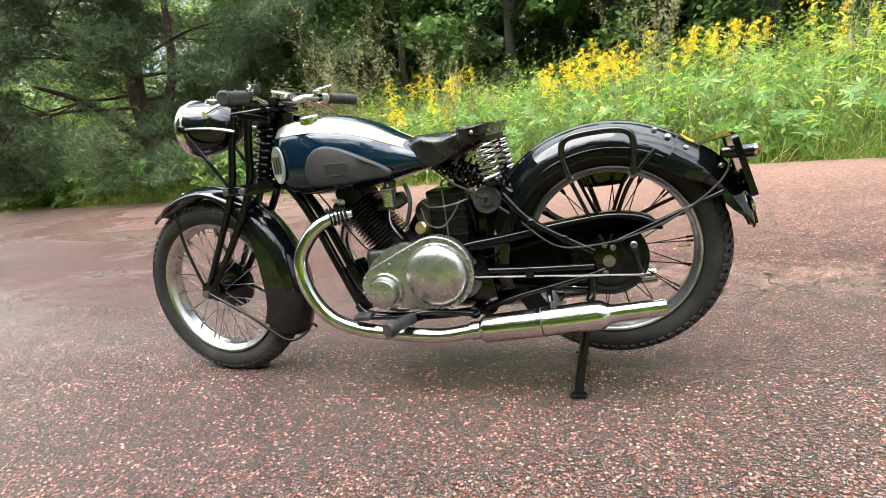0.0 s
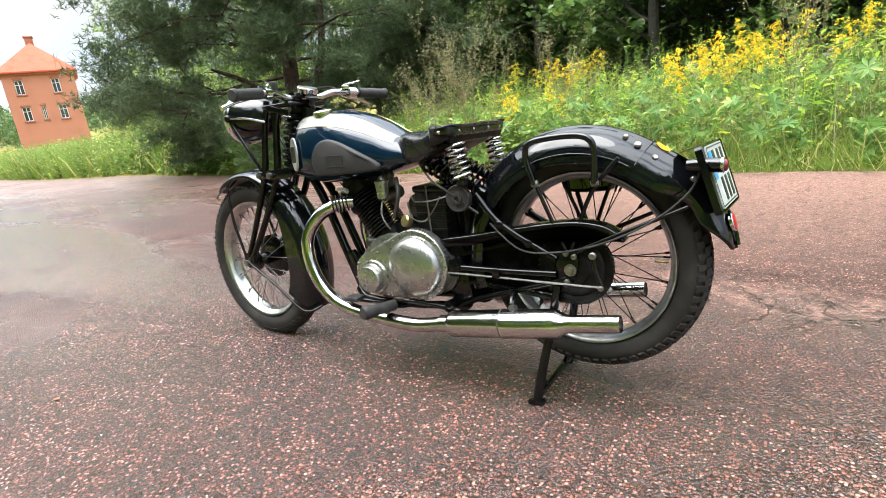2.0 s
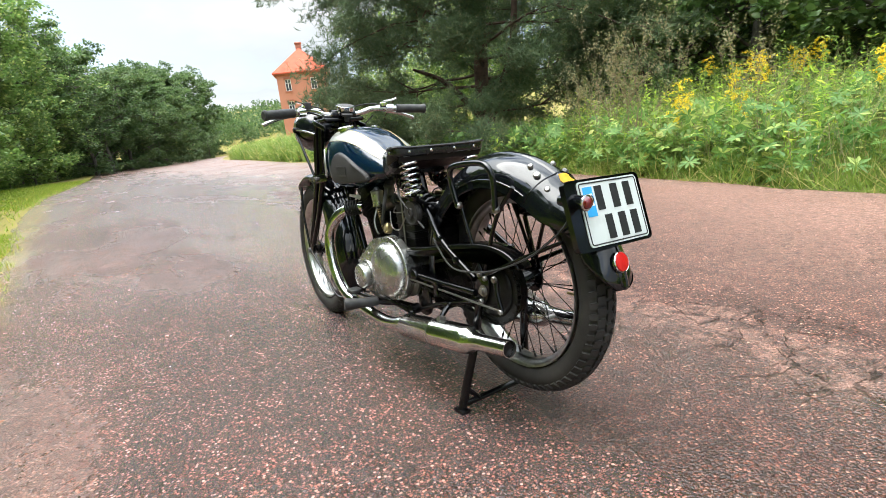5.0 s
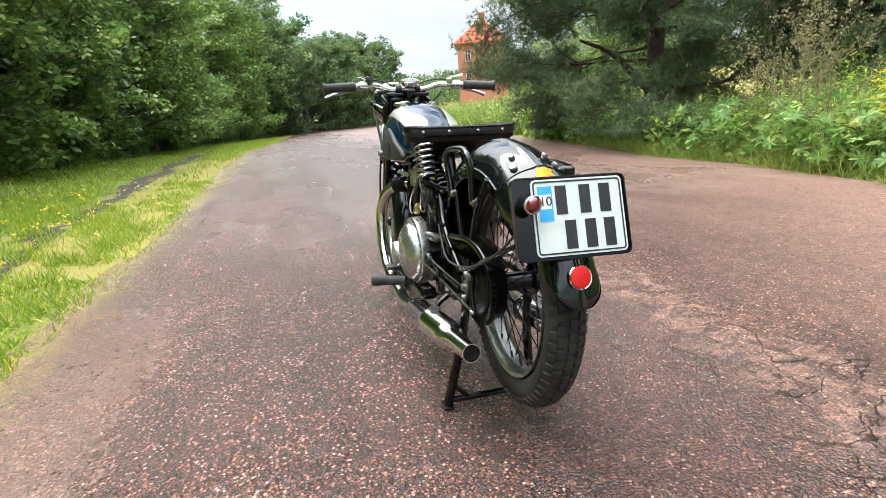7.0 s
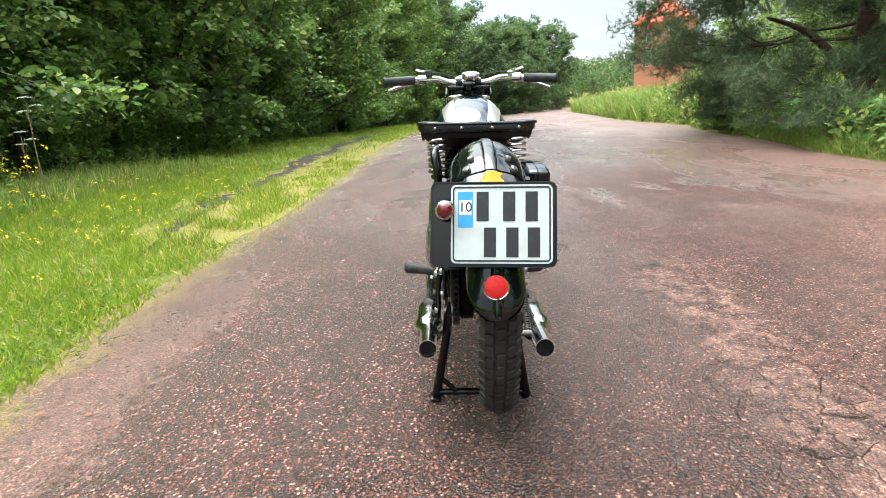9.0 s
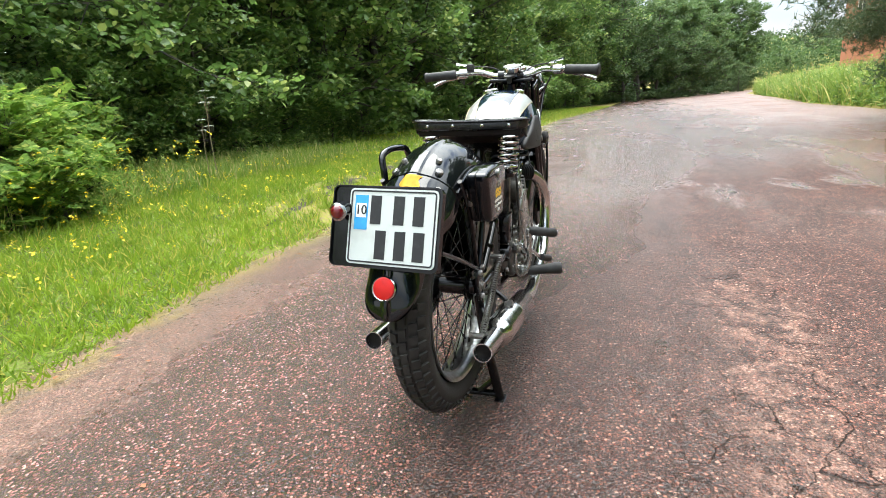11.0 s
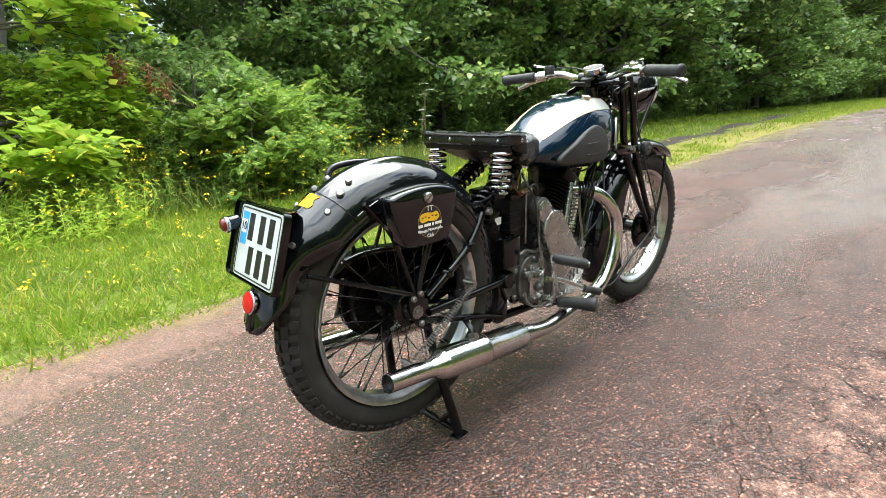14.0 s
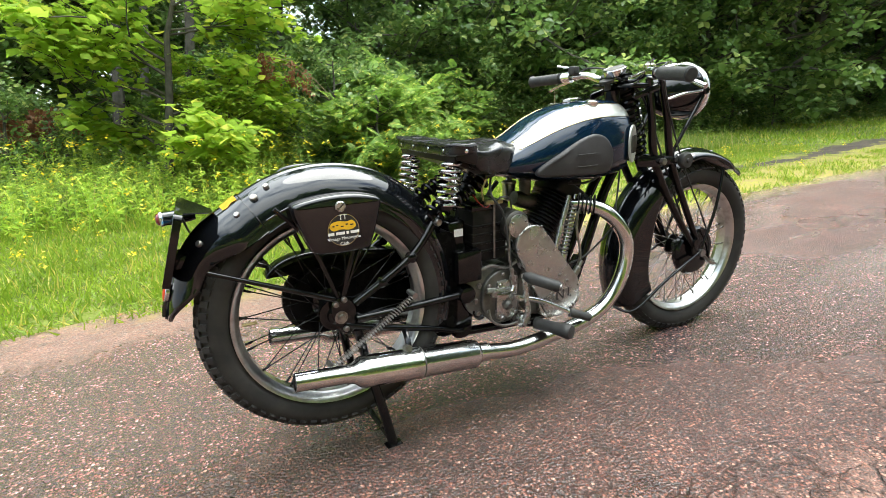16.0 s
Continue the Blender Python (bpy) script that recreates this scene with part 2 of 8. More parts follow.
FAR_GREEN = leafy("far_woods_green", (0.050, 0.100, 0.036), (0.135, 0.205, 0.065), (0.17, 0.23, 0.08))


def road_material():
    """Reddish asphalt of coloured chippings: wet and glossy in patches, dusty along the verge, cracked on the far side."""
    m, n, l, p = node_mat("red_chip_asphalt")
    tc, sep = n.new("ShaderNodeTexCoord"), n.new("ShaderNodeSeparateXYZ")
    l.new(tc.outputs["Object"], sep.inputs["Vector"])
    x, y = sep.outputs["X"], sep.outputs["Y"]
    vor = n.new("ShaderNodeTexVoronoi")
    vor.inputs["Scale"].default_value = 118.0
    l.new(tc.outputs["Object"], vor.inputs["Vector"])
    cell = n.new("ShaderNodeSeparateColor")
    l.new(vor.outputs["Color"], cell.inputs["Color"])
    chips = n.new("ShaderNodeValToRGB")
    els = chips.color_ramp.elements
    els[0].position, els[0].color = 0.0, (0.014, 0.009, 0.008, 1)
    els[1].position, els[1].color = 1.0, (0.68, 0.50, 0.42, 1)
    for pos, c in ((0.22, (0.058, 0.026, 0.021, 1)), (0.50, (0.142, 0.054, 0.040, 1)), (0.74, (0.275, 0.120, 0.087, 1)), (0.92, (0.47, 0.270, 0.205, 1))):
        e = els.new(pos)
        e.color = c
    l.new(cell.outputs["Red"], chips.inputs["Fac"])
    small = n.new("ShaderNodeTexVoronoi")
    small.inputs["Scale"].default_value = 240.0
    l.new(tc.outputs["Object"], small.inputs["Vector"])
    cell2 = n.new("ShaderNodeSeparateColor")
    l.new(small.outputs["Color"], cell2.inputs["Color"])
    chips2 = n.new("ShaderNodeValToRGB")
    chips2.color_ramp.elements[0].color, chips2.color_ramp.elements[1].color = (0.014, 0.010, 0.009, 1), (0.29, 0.150, 0.115, 1)
    l.new(cell2.outputs["Green"], chips2.inputs["Fac"])
    rare = n.new("ShaderNodeTexVoronoi")
    rare.inputs["Scale"].default_value = 84.0
    l.new(tc.outputs["Object"], rare.inputs["Vector"])
    cell3 = n.new("ShaderNodeSeparateColor")
    l.new(rare.outputs["Color"], cell3.inputs["Color"])
    pale = math_of(n, l, "MULTIPLY", math_of(n, l, "GREATER_THAN", cell3.outputs["Blue"], 0.76), math_of(n, l, "LESS_THAN", rare.outputs["Distance"], 0.36))
    fine = n.new("ShaderNodeTexVoronoi")
    fine.inputs["Scale"].default_value = 260.0
    l.new(tc.outputs["Object"], fine.inputs["Vector"])
    tar = ramp(n, l, vor.outputs["Distance"], 0.42, 0.66)
    col = mixed(n, l, tar, chips.outputs["Color"], (0.022, 0.015, 0.013))
    col = mixed(n, l, math_of(n, l, "GREATER_THAN", cell.outputs["Blue"], 0.55), col, mixed(n, l, ramp(n, l, small.outputs["Distance"], 0.40, 0.60), chips2.outputs["Color"], (0.022, 0.016, 0.015)))
    col = mixed(n, l, 1.0, col, (1.05, 0.915, 0.87), "MULTIPLY")
    col = mixed(n, l, math_of(n, l, "MULTIPLY", pale, 0.85), col, mixed(n, l, cell3.outputs["Red"], (0.35, 0.190, 0.145), (0.66, 0.50, 0.42)))
    patch = noise_of(n, l, 0.55, 5, 0.6)
    mid = noise_of(n, l, 3.2, 5, 0.6)
    fine_n = noise_of(n, l, 26.0, 4, 0.6)
    tone = ramp(n, l, mid, 0.3, 0.75, (0.70, 0.68, 0.67, 1), (1.32, 1.23, 1.17, 1))
    col = mixed(n, l, 1.0, col, tone, "MULTIPLY")
    blotch = ramp(n, l, noise_of(n, l, 13.0, 6, 0.7), 0.30, 0.72, (0.54, 0.52, 0.51, 1), (1.20, 1.19, 1.18, 1))
    col = mixed(n, l, 1.0, col, blotch, "MULTIPLY")
    lanes = ramp(n, l, noise_of(n, l, 1.3, 6, 0.65, stretch=(0.25, 2.2, 1.0)), 0.32, 0.68, (0.80, 0.79, 0.78, 1), (1.18, 1.18, 1.18, 1))
    col = mixed(n, l, 1.0, col, lanes, "MULTIPLY")
    def span(v, lo, hi, to0=0.0, to1=1.0):
        r = n.new("ShaderNodeMapRange")
        r.inputs["From Min"].default_value, r.inputs["From Max"].default_value = lo, hi
        r.inputs["To Min"].default_value, r.inputs["To Max"].default_value = to0, to1
        l.new(v, r.inputs["Value"])
        return r.outputs["Result"]

    def times(*vs):
        out = vs[0]
        for v in vs[1:]:
            out = math_of(n, l, "MULTIPLY", out, v)
        return out

    def swayed(v, by, amount):
        return math_of(n, l, "ADD", v, math_of(n, l, "MULTIPLY", math_of(n, l, "SUBTRACT", by, 0.5), amount))

    # dust: a strip along the south verge with a fairly sharp edge
    dusty_s = times(span(swayed(swayed(y, patch, 0.9), mid, 0.25), -0.93, -1.16), span(x, -1.2, 1.1, 0.10, 0.62))
    # the far half of the road is dry and a little bleached, most of all towards the bank
    dusty_n = times(span(math_of(n, l, "SUBTRACT", swayed(y, patch, 2.0), span(x, 0.5, -2.5, 0.0, 1.3)), 0.9, 3.0), span(x, -8.0, 1.0, 0.50, 0.80))
    # a worn pale band beside the wheel line, broken into scabs, and thin pale streaks past it
    scab = ramp(n, l, noise_of(n, l, 9.0, 8, 0.78), 0.44, 0.60)
    line_y = swayed(math_of(n, l, "ADD", y, math_of(n, l, "MULTIPLY", x, 0.10)), mid, 0.30)
    band = times(span(math_of(n, l, "ABSOLUTE", math_of(n, l, "SUBTRACT", line_y, 0.95)), 0.24, 0.10), span(x, -1.1, -0.2), span(x, 3.2, 1.6), scab)
    streak_n = ramp(n, l, noise_of(n, l, 1.7, 8, 0.72, stretch=(0.35, 1.6, 1.0)), 0.53, 0.64)
    streaks = times(streak_n, span(y, 1.2, 1.8), span(x, -4.5, -1.5), scab, 0.5)
    grains = ramp(n, l, fine_n, 0.35, 0.62)
    dust = math_of(n, l, "MAXIMUM", dusty_s, math_of(n, l, "MAXIMUM", dusty_n, math_of(n, l, "MAXIMUM", times(band, 0.80), streaks)))
    dust = math_of(n, l, "MULTIPLY", dust, span(grains, 0.0, 1.0, 0.35, 1.0))
    col = mixed(n, l, dust, col, mixed(n, l, ramp(n, l, cell2.outputs["Red"], 0.2, 0.9), (0.210, 0.115, 0.086), (0.47, 0.290, 0.225)))
    north = span(y, 0.35, 0.85)
    # moss creeping in from the south edge
    moss_y = n.new("ShaderNodeMapRange")
    moss_y.inputs["From Min"].default_value, moss_y.inputs["From Max"].default_value = -1.46, -1.72
    l.new(math_of(n, l, "ADD", y, math_of(n, l, "MULTIPLY", math_of(n, l, "SUBTRACT", mid, 0.5), 0.75)), moss_y.inputs["Value"])
    near_x = n.new("ShaderNodeMapRange")
    near_x.inputs["From Min"].default_value, near_x.inputs["From Max"].default_value = -24.0, -14.0
    l.new(x, near_x.inputs["Value"])
    moss = math_of(n, l, "MULTIPLY", math_of(n, l, "MULTIPLY", moss_y.outputs["Result"], near_x.outputs["Result"]), ramp(n, l, fine_n, 0.34, 0.54))
    col = mixed(n, l, math_of(n, l, "MULTIPLY", moss, 0.8), col, (0.30, 0.225, 0.045))
    # cracks
    cv, wob = n.new("ShaderNodeTexVoronoi"), n.new("ShaderNodeVectorMath")
    cv.feature = "DISTANCE_TO_EDGE"
    cv.inputs["Scale"].default_value = 6.5
    wn_ = n.new("ShaderNodeTexNoise")
    wn_.inputs["Scale"].default_value, wn_.inputs["Detail"].default_value = 9.0, 7.0
    l.new(tc.outputs["Object"], wn_.inputs["Vector"])
    wob.operation = "MULTIPLY_ADD"
    wob.inputs[1].default_value = (0.16, 0.16, 0.0)
    l.new(wn_.outputs["Color"], wob.inputs[0])
    l.new(tc.outputs["Object"], wob.inputs[2])
    l.new(wob.outputs["Vector"], cv.inputs["Vector"])
    thin = ramp(n, l, cv.outputs["Distance"], 0.003, 0.010, (1, 1, 1, 1), (0, 0, 0, 1))
    where = math_of(n, l, "MAXIMUM", times(ramp(n, l, noise_of(n, l, 1.1, 4), 0.47, 0.56), north, 0.8), times(span(math_of(n, l, "ABSOLUTE", math_of(n, l, "SUBTRACT", line_y, 1.0)), 0.42, 0.16), span(x, -1.8, -0.6)))
    crack = math_of(n, l, "MULTIPLY", thin, where)
    col = mixed(n, l, math_of(n, l, "MULTIPLY", crack, 0.7), col, (0.030, 0.022, 0.020))
    # water: the wheel lane is damp from the verge's dust to the worn band, darker and glossy; the rest is nearly dry
    lane = math_of(n, l, "MAXIMUM", times(span(swayed(y, patch, 0.9), 1.25, 0.55), 1.0), span(x, -2.0, -6.5, 0.0, 0.9))
    wet = times(math_of(n, l, "MAXIMUM", lane, 0.30), ramp(n, l, noise_of(n, l, 0.45, 4, 0.5, stretch=(0.7, 1.3, 1)), 0.30, 0.50, (0.35, 0.35, 0.35, 1)))
    # standing water films ahead of the front wheel
    ahead = n.new("ShaderNodeMapRange")
    ahead.inputs["From Min"].default_value, ahead.inputs["From Max"].default_value = -1.2, -3.2
    l.new(x, ahead.inputs["Value"])
    pool_y = n.new("ShaderNodeMapRange")
    pool_y.inputs["From Min"].default_value, pool_y.inputs["From Max"].default_value = 6.0, 4.4
    l.new(y, pool_y.inputs["Value"])
    pool = math_of(n, l, "MULTIPLY", ramp(n, l, noise_of(n, l, 0.62, 6, 0.62, stretch=(0.45, 1.5, 1.0), distort=0.6), 0.47, 0.55), math_of(n, l, "MULTIPLY", ahead.outputs["Result"], pool_y.outputs["Result"]))
    wet = math_of(n, l, "MULTIPLY", math_of(n, l, "MAXIMUM", wet, pool), math_of(n, l, "SUBTRACT", 1.0, dust))
    col = mixed(n, l, math_of(n, l, "MULTIPLY", wet, 0.24), col, (0.052, 0.030, 0.026))
    l.new(col, p.inputs["Base Color"])
    rg = n.new("ShaderNodeMapRange")
    rg.inputs["To Min"].default_value, rg.inputs["To Max"].default_value = 0.66, 0.20
    l.new(wet, rg.inputs["Value"])
    l.new(math_of(n, l, "MULTIPLY", rg.outputs["Result"], math_of(n, l, "SUBTRACT", 1.0, math_of(n, l, "MULTIPLY", pool, 0.34))), p.inputs["Roughness"])
    l.new(math_of(n, l, "ADD", span(wet, 0.0, 1.0, 0.20, 0.90), math_of(n, l, "MULTIPLY", pool, 0.50)), p.inputs["Specular IOR Level"])
    h = math_of(n, l, "SUBTRACT", math_of(n, l, "MULTIPLY", math_of(n, l, "SUBTRACT", 1.0, vor.outputs["Distance"]), 1.0), math_of(n, l, "MULTIPLY", crack, 3.0))
    h = math_of(n, l, "ADD", h, math_of(n, l, "MULTIPLY", fine.outputs["Distance"], 0.35))
    h = math_of(n, l, "MULTIPLY", h, math_of(n, l, "SUBTRACT", 1.0, math_of(n, l, "MULTIPLY", pool, 0.45)))
    bump_of(n, l, p, h, 1.0, 0.008)
    return m


ROAD = road_material()


def soil_material():
    m, n, l, p = node_mat("verge_soil")
    tc, sep = n.new("ShaderNodeTexCoord"), n.new("ShaderNodeSeparateXYZ")
    l.new(tc.outputs["Object"], sep.inputs["Vector"])
    a, b = noise_of(n, l, 1.4, 6, 0.6), noise_of(n, l, 35, 4, 0.6)
    c = mixed(n, l, ramp(n, l, a, 0.35, 0.62), (0.060, 0.085, 0.014), (0.120, 0.145, 0.024))
    c = mixed(n, l, ramp(n, l, b, 0.55, 0.75), c, (0.11, 0.080, 0.050))
    # worn, mossy strip between the rut and the road
    worn_y, worn_x = n.new("ShaderNodeMapRange"), n.new("ShaderNodeMapRange")
    worn_y.inputs["From Min"].default_value, worn_y.inputs["From Max"].default_value = -3.6, -2.5
    worn_x.inputs["From Min"].default_value, worn_x.inputs["From Max"].default_value = -0.4, -2.4
    l.new(math_of(n, l, "ADD", sep.outputs["Y"], math_of(n, l, "MULTIPLY", math_of(n, l, "SUBTRACT", a, 0.5), 2.2)), worn_y.inputs["Value"])
    l.new(sep.outputs["X"], worn_x.inputs["Value"])
    worn = math_of(n, l, "MULTIPLY", worn_y.outputs["Result"], worn_x.outputs["Result"])
    c = mixed(n, l, math_of(n, l, "MULTIPLY", worn, 0.85), c, mixed(n, l, ramp(n, l, b, 0.42, 0.6), (0.24, 0.225, 0.022), (0.22, 0.155, 0.085)))
    l.new(c, p.inputs["Base Color"])
    p.inputs["Roughness"].default_value, p.inputs["Specular IOR Level"].default_value = 0.9, 0.2
    bump_of(n, l, p, b, 0.8, 0.02)
    return m


SOIL = soil_material()
MUD = surface("dark_wheel_track_mud", (0.036, 0.030, 0.024), (0.085, 0.066, 0.048), 0.8, 0.92, scale=6, amount=0.6, bump=0.9, fine=60, spec=0.15)


# ---- mesh tools ----
def shade(bm, smooth=True):
    for f in bm.faces:
        f.smooth = smooth


def part(name, bm, material, parent=None, label="", smooth=True, mats=None):
    """Links a bmesh as one mesh object under a thing or a part."""
    bmesh.ops.recalc_face_normals(bm, faces=bm.faces)
    shade(bm, smooth)
    me = bpy.data.meshes.new(name)
    bm.to_mesh(me)
    bm.free()
    for k in mats or [material]:
        me.materials.append(k)
    if smooth:
        me.set_sharp_from_angle(angle=radians(38))
    ob = new(name, me)
    ob.parent = parent
    if label:
        ob["label"] = label
    return ob


def spline(points, per=6, closed=False):
    """A smooth line through the points."""
    P = [Vector(q) for q in points]
    k, out = len(P), []
    for i in range(k if closed else k - 1):
        a, b, c, d = (P[(i + j) % k] if closed else P[min(max(i + j, 0), k - 1)] for j in (-1, 0, 1, 2))
        for s in range(per):
            t = s / per
            out.append(0.5 * (2 * b + (c - a) * t + (2 * a - 5 * b + 4 * c - d) * t * t + (3 * b - a - 3 * c + d) * t ** 3))
    if not closed:
        out.append(P[-1])
    return out


def sweep(path, radius, seg=10, bm=None, cap=True, closed=False, flat=None):
    """A tube along the path; radius one number or one for each point; flat squeezes it along one axis."""
    bm = bm or bmesh.new()
    P = [Vector(q) for q in path]
    R = radius if hasattr(radius, "__len__") else [radius] * len(P)
    if len(R) != len(P):
        R = np.interp(np.linspace(0, 1, len(P)), np.linspace(0, 1, len(R)), R)
    rings, up = [], None
    for i, q in enumerate(P):
        if closed:
            d = (P[(i + 1) % len(P)] - P[i - 1]).normalized()
        else:
            d = (P[min(i + 1, len(P) - 1)] - P[max(i - 1, 0)]).normalized()
        if up is None:
            up = Vector((0, 0, 1)) if abs(d.z) < 0.9 else Vector((0, 1, 0))
        side = d.cross(up).normalized()
        up = side.cross(d).normalized()
        ring = []
        for k in range(seg):
            a = 2 * math.pi * k / seg
            o = side * math.cos(a) * float(R[i]) + up * math.sin(a) * float(R[i])
            if flat:
                o = Vector((o.x * flat[0], o.y * flat[1], o.z * flat[2]))
            ring.append(bm.verts.new(q + o))
        rings.append(ring)
    for i in range(len(rings) if closed else len(rings) - 1):
        a, b = rings[i], rings[(i + 1) % len(rings)]
        for k in range(seg):
            bm.faces.new((a[k], a[(k + 1) % seg], b[(k + 1) % seg], b[k]))
    if cap and not closed:
        bm.faces.new(rings[0][::-1])
        bm.faces.new(rings[-1])
    return bm


def tube(points, radius, seg=10, per=6, bm=None):
    return sweep(spline(points, per), radius, seg, bm)


def rod(a, b, r, seg=10, bm=None):
    return sweep([a, b], r, seg, bm)


def lathe(profile, centre, axis, seg=32, bm=None, cap=True):
    """Turns a profile of (along, radius) round an axis through the centre."""
    bm = bm or bmesh.new()
    ax = Vector(axis).normalized()
    u = ax.orthogonal().normalized()
    v = ax.cross(u)
    rings = []
    for s, r in profile:
        c = Vector(centre) + ax * s
        if r < 1e-5:
            rings.append([bm.verts.new(c)])
        else:
            rings.append([bm.verts.new(c + (u * math.cos(2 * math.pi * k / seg) + v * math.sin(2 * math.pi * k / seg)) * r) for k in range(seg)])
    for a, b in zip(rings, rings[1:]):
        for k in range(seg):
            k2 = (k + 1) % seg
            if len(a) == 1 and len(b) == 1:
                continue
            if len(a) == 1:
                bm.faces.new((a[0], b[k2], b[k]))
            elif len(b) == 1:
                bm.faces.new((a[k], a[k2], b[0]))
            else:
                bm.faces.new((a[k], a[k2], b[k2], b[k]))
    for ring, flip in ((rings[0], True), (rings[-1], False)):
        if len(ring) > 2 and cap:
            bm.faces.new(ring[::-1] if flip else ring)
    return bm


def block(lo, hi, bevel=0.004, bm=None, turn=None, seg=2):
    """A box with softened edges between two corners."""
    one = bmesh.new()
    bmesh.ops.create_cube(one, size=1.0)
    c, s = (Vector(lo) + Vector(hi)) / 2, Vector(hi) - Vector(lo)
    for v in one.verts:
        v.co = Vector((v.co.x * s.x, v.co.y * s.y, v.co.z * s.z))
    if bevel:
        bmesh.ops.bevel(one, geom=one.edges[:], offset=min(bevel, min(abs(k) for k in s) * 0.45), segments=seg, affect="EDGES", profile=0.5)
    for v in one.verts:
        v.co = (turn @ v.co if turn else v.co) + c
    if bm is None:
        return one
    return joined(bm, one)


def joined(bm, other):
    me = bpy.data.meshes.new("spare")
    other.to_mesh(me)
    other.free()
    bm.from_mesh(me)
    bpy.data.meshes.remove(me)
    return bm


def slab(outline, y0, y1, bevel=0.004, seg=2, bm=None):
    """A plate in the x-z plane with that outline, between two y, with softened rims."""
    one = bmesh.new()
    a = [one.verts.new((x, y0, z)) for x, z in outline]
    b = [one.verts.new((x, y1, z)) for x, z in outline]
    k = len(outline)
    one.faces.new(a)
    one.faces.new(b[::-1])
    for i in range(k):
        one.faces.new((a[i], b[i], b[(i + 1) % k], a[(i + 1) % k]))
    bmesh.ops.recalc_face_normals(one, faces=one.faces)
    if bevel:
        rim = [e for e in one.edges if abs(e.verts[0].co.y - e.verts[1].co.y) < 1e-6]
        bmesh.ops.bevel(one, geom=rim, offset=bevel, segments=seg, affect="EDGES", profile=0.5)
    return one if bm is None else joined(bm, one)


def rounded(points, per=5):
    """A smooth closed outline in x-z through the points."""
    return [(q.x, q.z) for q in spline([(x, 0, z) for x, z in points], per, True)]


def two_circles(a, ra, b, rb, seg=40):
    """The outline round two circles, as a chaincase has it."""
    pts = [(a[0] + ra * math.cos(t), a[1] + ra * math.sin(t)) for t in np.linspace(0, 2 * math.pi, seg, False)]
    pts += [(b[0] + rb * math.cos(t), b[1] + rb * math.sin(t)) for t in np.linspace(0, 2 * math.pi, seg, False)]
    pts = sorted(set((round(float(x), 5), round(float(z), 5)) for x, z in pts))

    def half(some):
        h = []
        for q in some:
            while len(h) > 1 and (h[-1][0] - h[-2][0]) * (q[1] - h[-2][1]) - (h[-1][1] - h[-2][1]) * (q[0] - h[-2][0]) <= 0:
                h.pop()
            h.append(q)
        return h
    lower, upper = half(pts), half(pts[::-1])
    return lower[:-1] + upper[:-1]


def coil(a, b, R, r, turns, seg=8, per=14, taper=0.0):
    """A coil spring from a to b."""
    a, b = Vector(a), Vector(b)
    ax = (b - a).normalized()
    u = ax.orthogonal().normalized()
    v = ax.cross(u)
    pts = []
    for i in range(int(turns * per) + 1):
        t = i / (turns * per)
        w = 2 * math.pi * turns * t
        rad = R * (1 - taper * abs(2 * t - 1) ** 3)
        pts.append(a + (b - a) * t + (u * math.cos(w) + v * math.sin(w)) * rad)
    return sweep(pts, r, seg)


def loft(sections, cap=True, bm=None):
    bm = bm or bmesh.new()
    rings = [[bm.verts.new(q) for q in s] for s in sections]
    for a, b in zip(rings, rings[1:]):
        for k in range(len(a)):
            bm.faces.new((a[k], a[(k + 1) % len(a)], b[(k + 1) % len(a)], b[k]))
    if cap:
        bm.faces.new(rings[0][::-1])
        bm.faces.new(rings[-1])
    return bm


def bolt(at, axis, r=0.006, h=0.005, bm=None):
    return lathe([(0, r), (h * 0.7, r), (h, r * 0.75), (h, 0)], at, axis, 8, bm)


def lettering(name, text, size, at, rot, material, parent, depth=0.0006):
    """Raised letters in the built-in font, as a mesh."""
    cu = bpy.data.curves.new(name, "FONT")
    cu.body, cu.size, cu.extrude, cu.align_x, cu.align_y = text, size, depth, "CENTER", "CENTER"
    spare = bpy.data.objects.new("spare", cu)
    scene.collection.objects.link(spare)
    me = bpy.data.meshes.new_from_object(spare)
    bpy.data.objects.remove(spare)
    bpy.data.curves.remove(cu)
    me.name = name
    me.materials.clear()
    me.materials.append(material)
    me.transform(Matrix.Translation(at) @ rot)
    ob = new(name, me)
    ob.parent = parent
    return ob


# ---- the motorcycle ----
BIKE = tagged(new("motorcycle"), "black and dark blue vintage motorcycle on its rear stand", "motorcycle")
LEAN = Matrix.Translation((0, 0, 0.6)) @ pose(0, 0, 0, -2.2) @ Matrix.Translation((0, 0, -0.6))
BIKE.matrix_world = LEAN
RW, FW = Vector((0.70, 0.0, 0.40)), Vector((-0.7036, 0.0, 0.3305))
SIDES = (-1, 1)


def spoke_mesh(side, lean, hub_r, hub_y, rim_r):
    bm = bmesh.new()
    a = Vector((hub_r, side * hub_y, 0))
    b = Vector((rim_r * math.cos(lean), side * 0.008, rim_r * math.sin(lean)))
    sweep([a, b], 0.0016, 5, bm)
    sweep([b - (b - a).normalized() * 0.014, b + (b - a).normalized() * 0.004], 0.0034, 6, bm)
    bmesh.ops.recalc_face_normals(bm, faces=bm.faces)
    shade(bm)
    me = bpy.data.meshes.new("spoke")
    bm.to_mesh(me)
    bm.free()
    return me


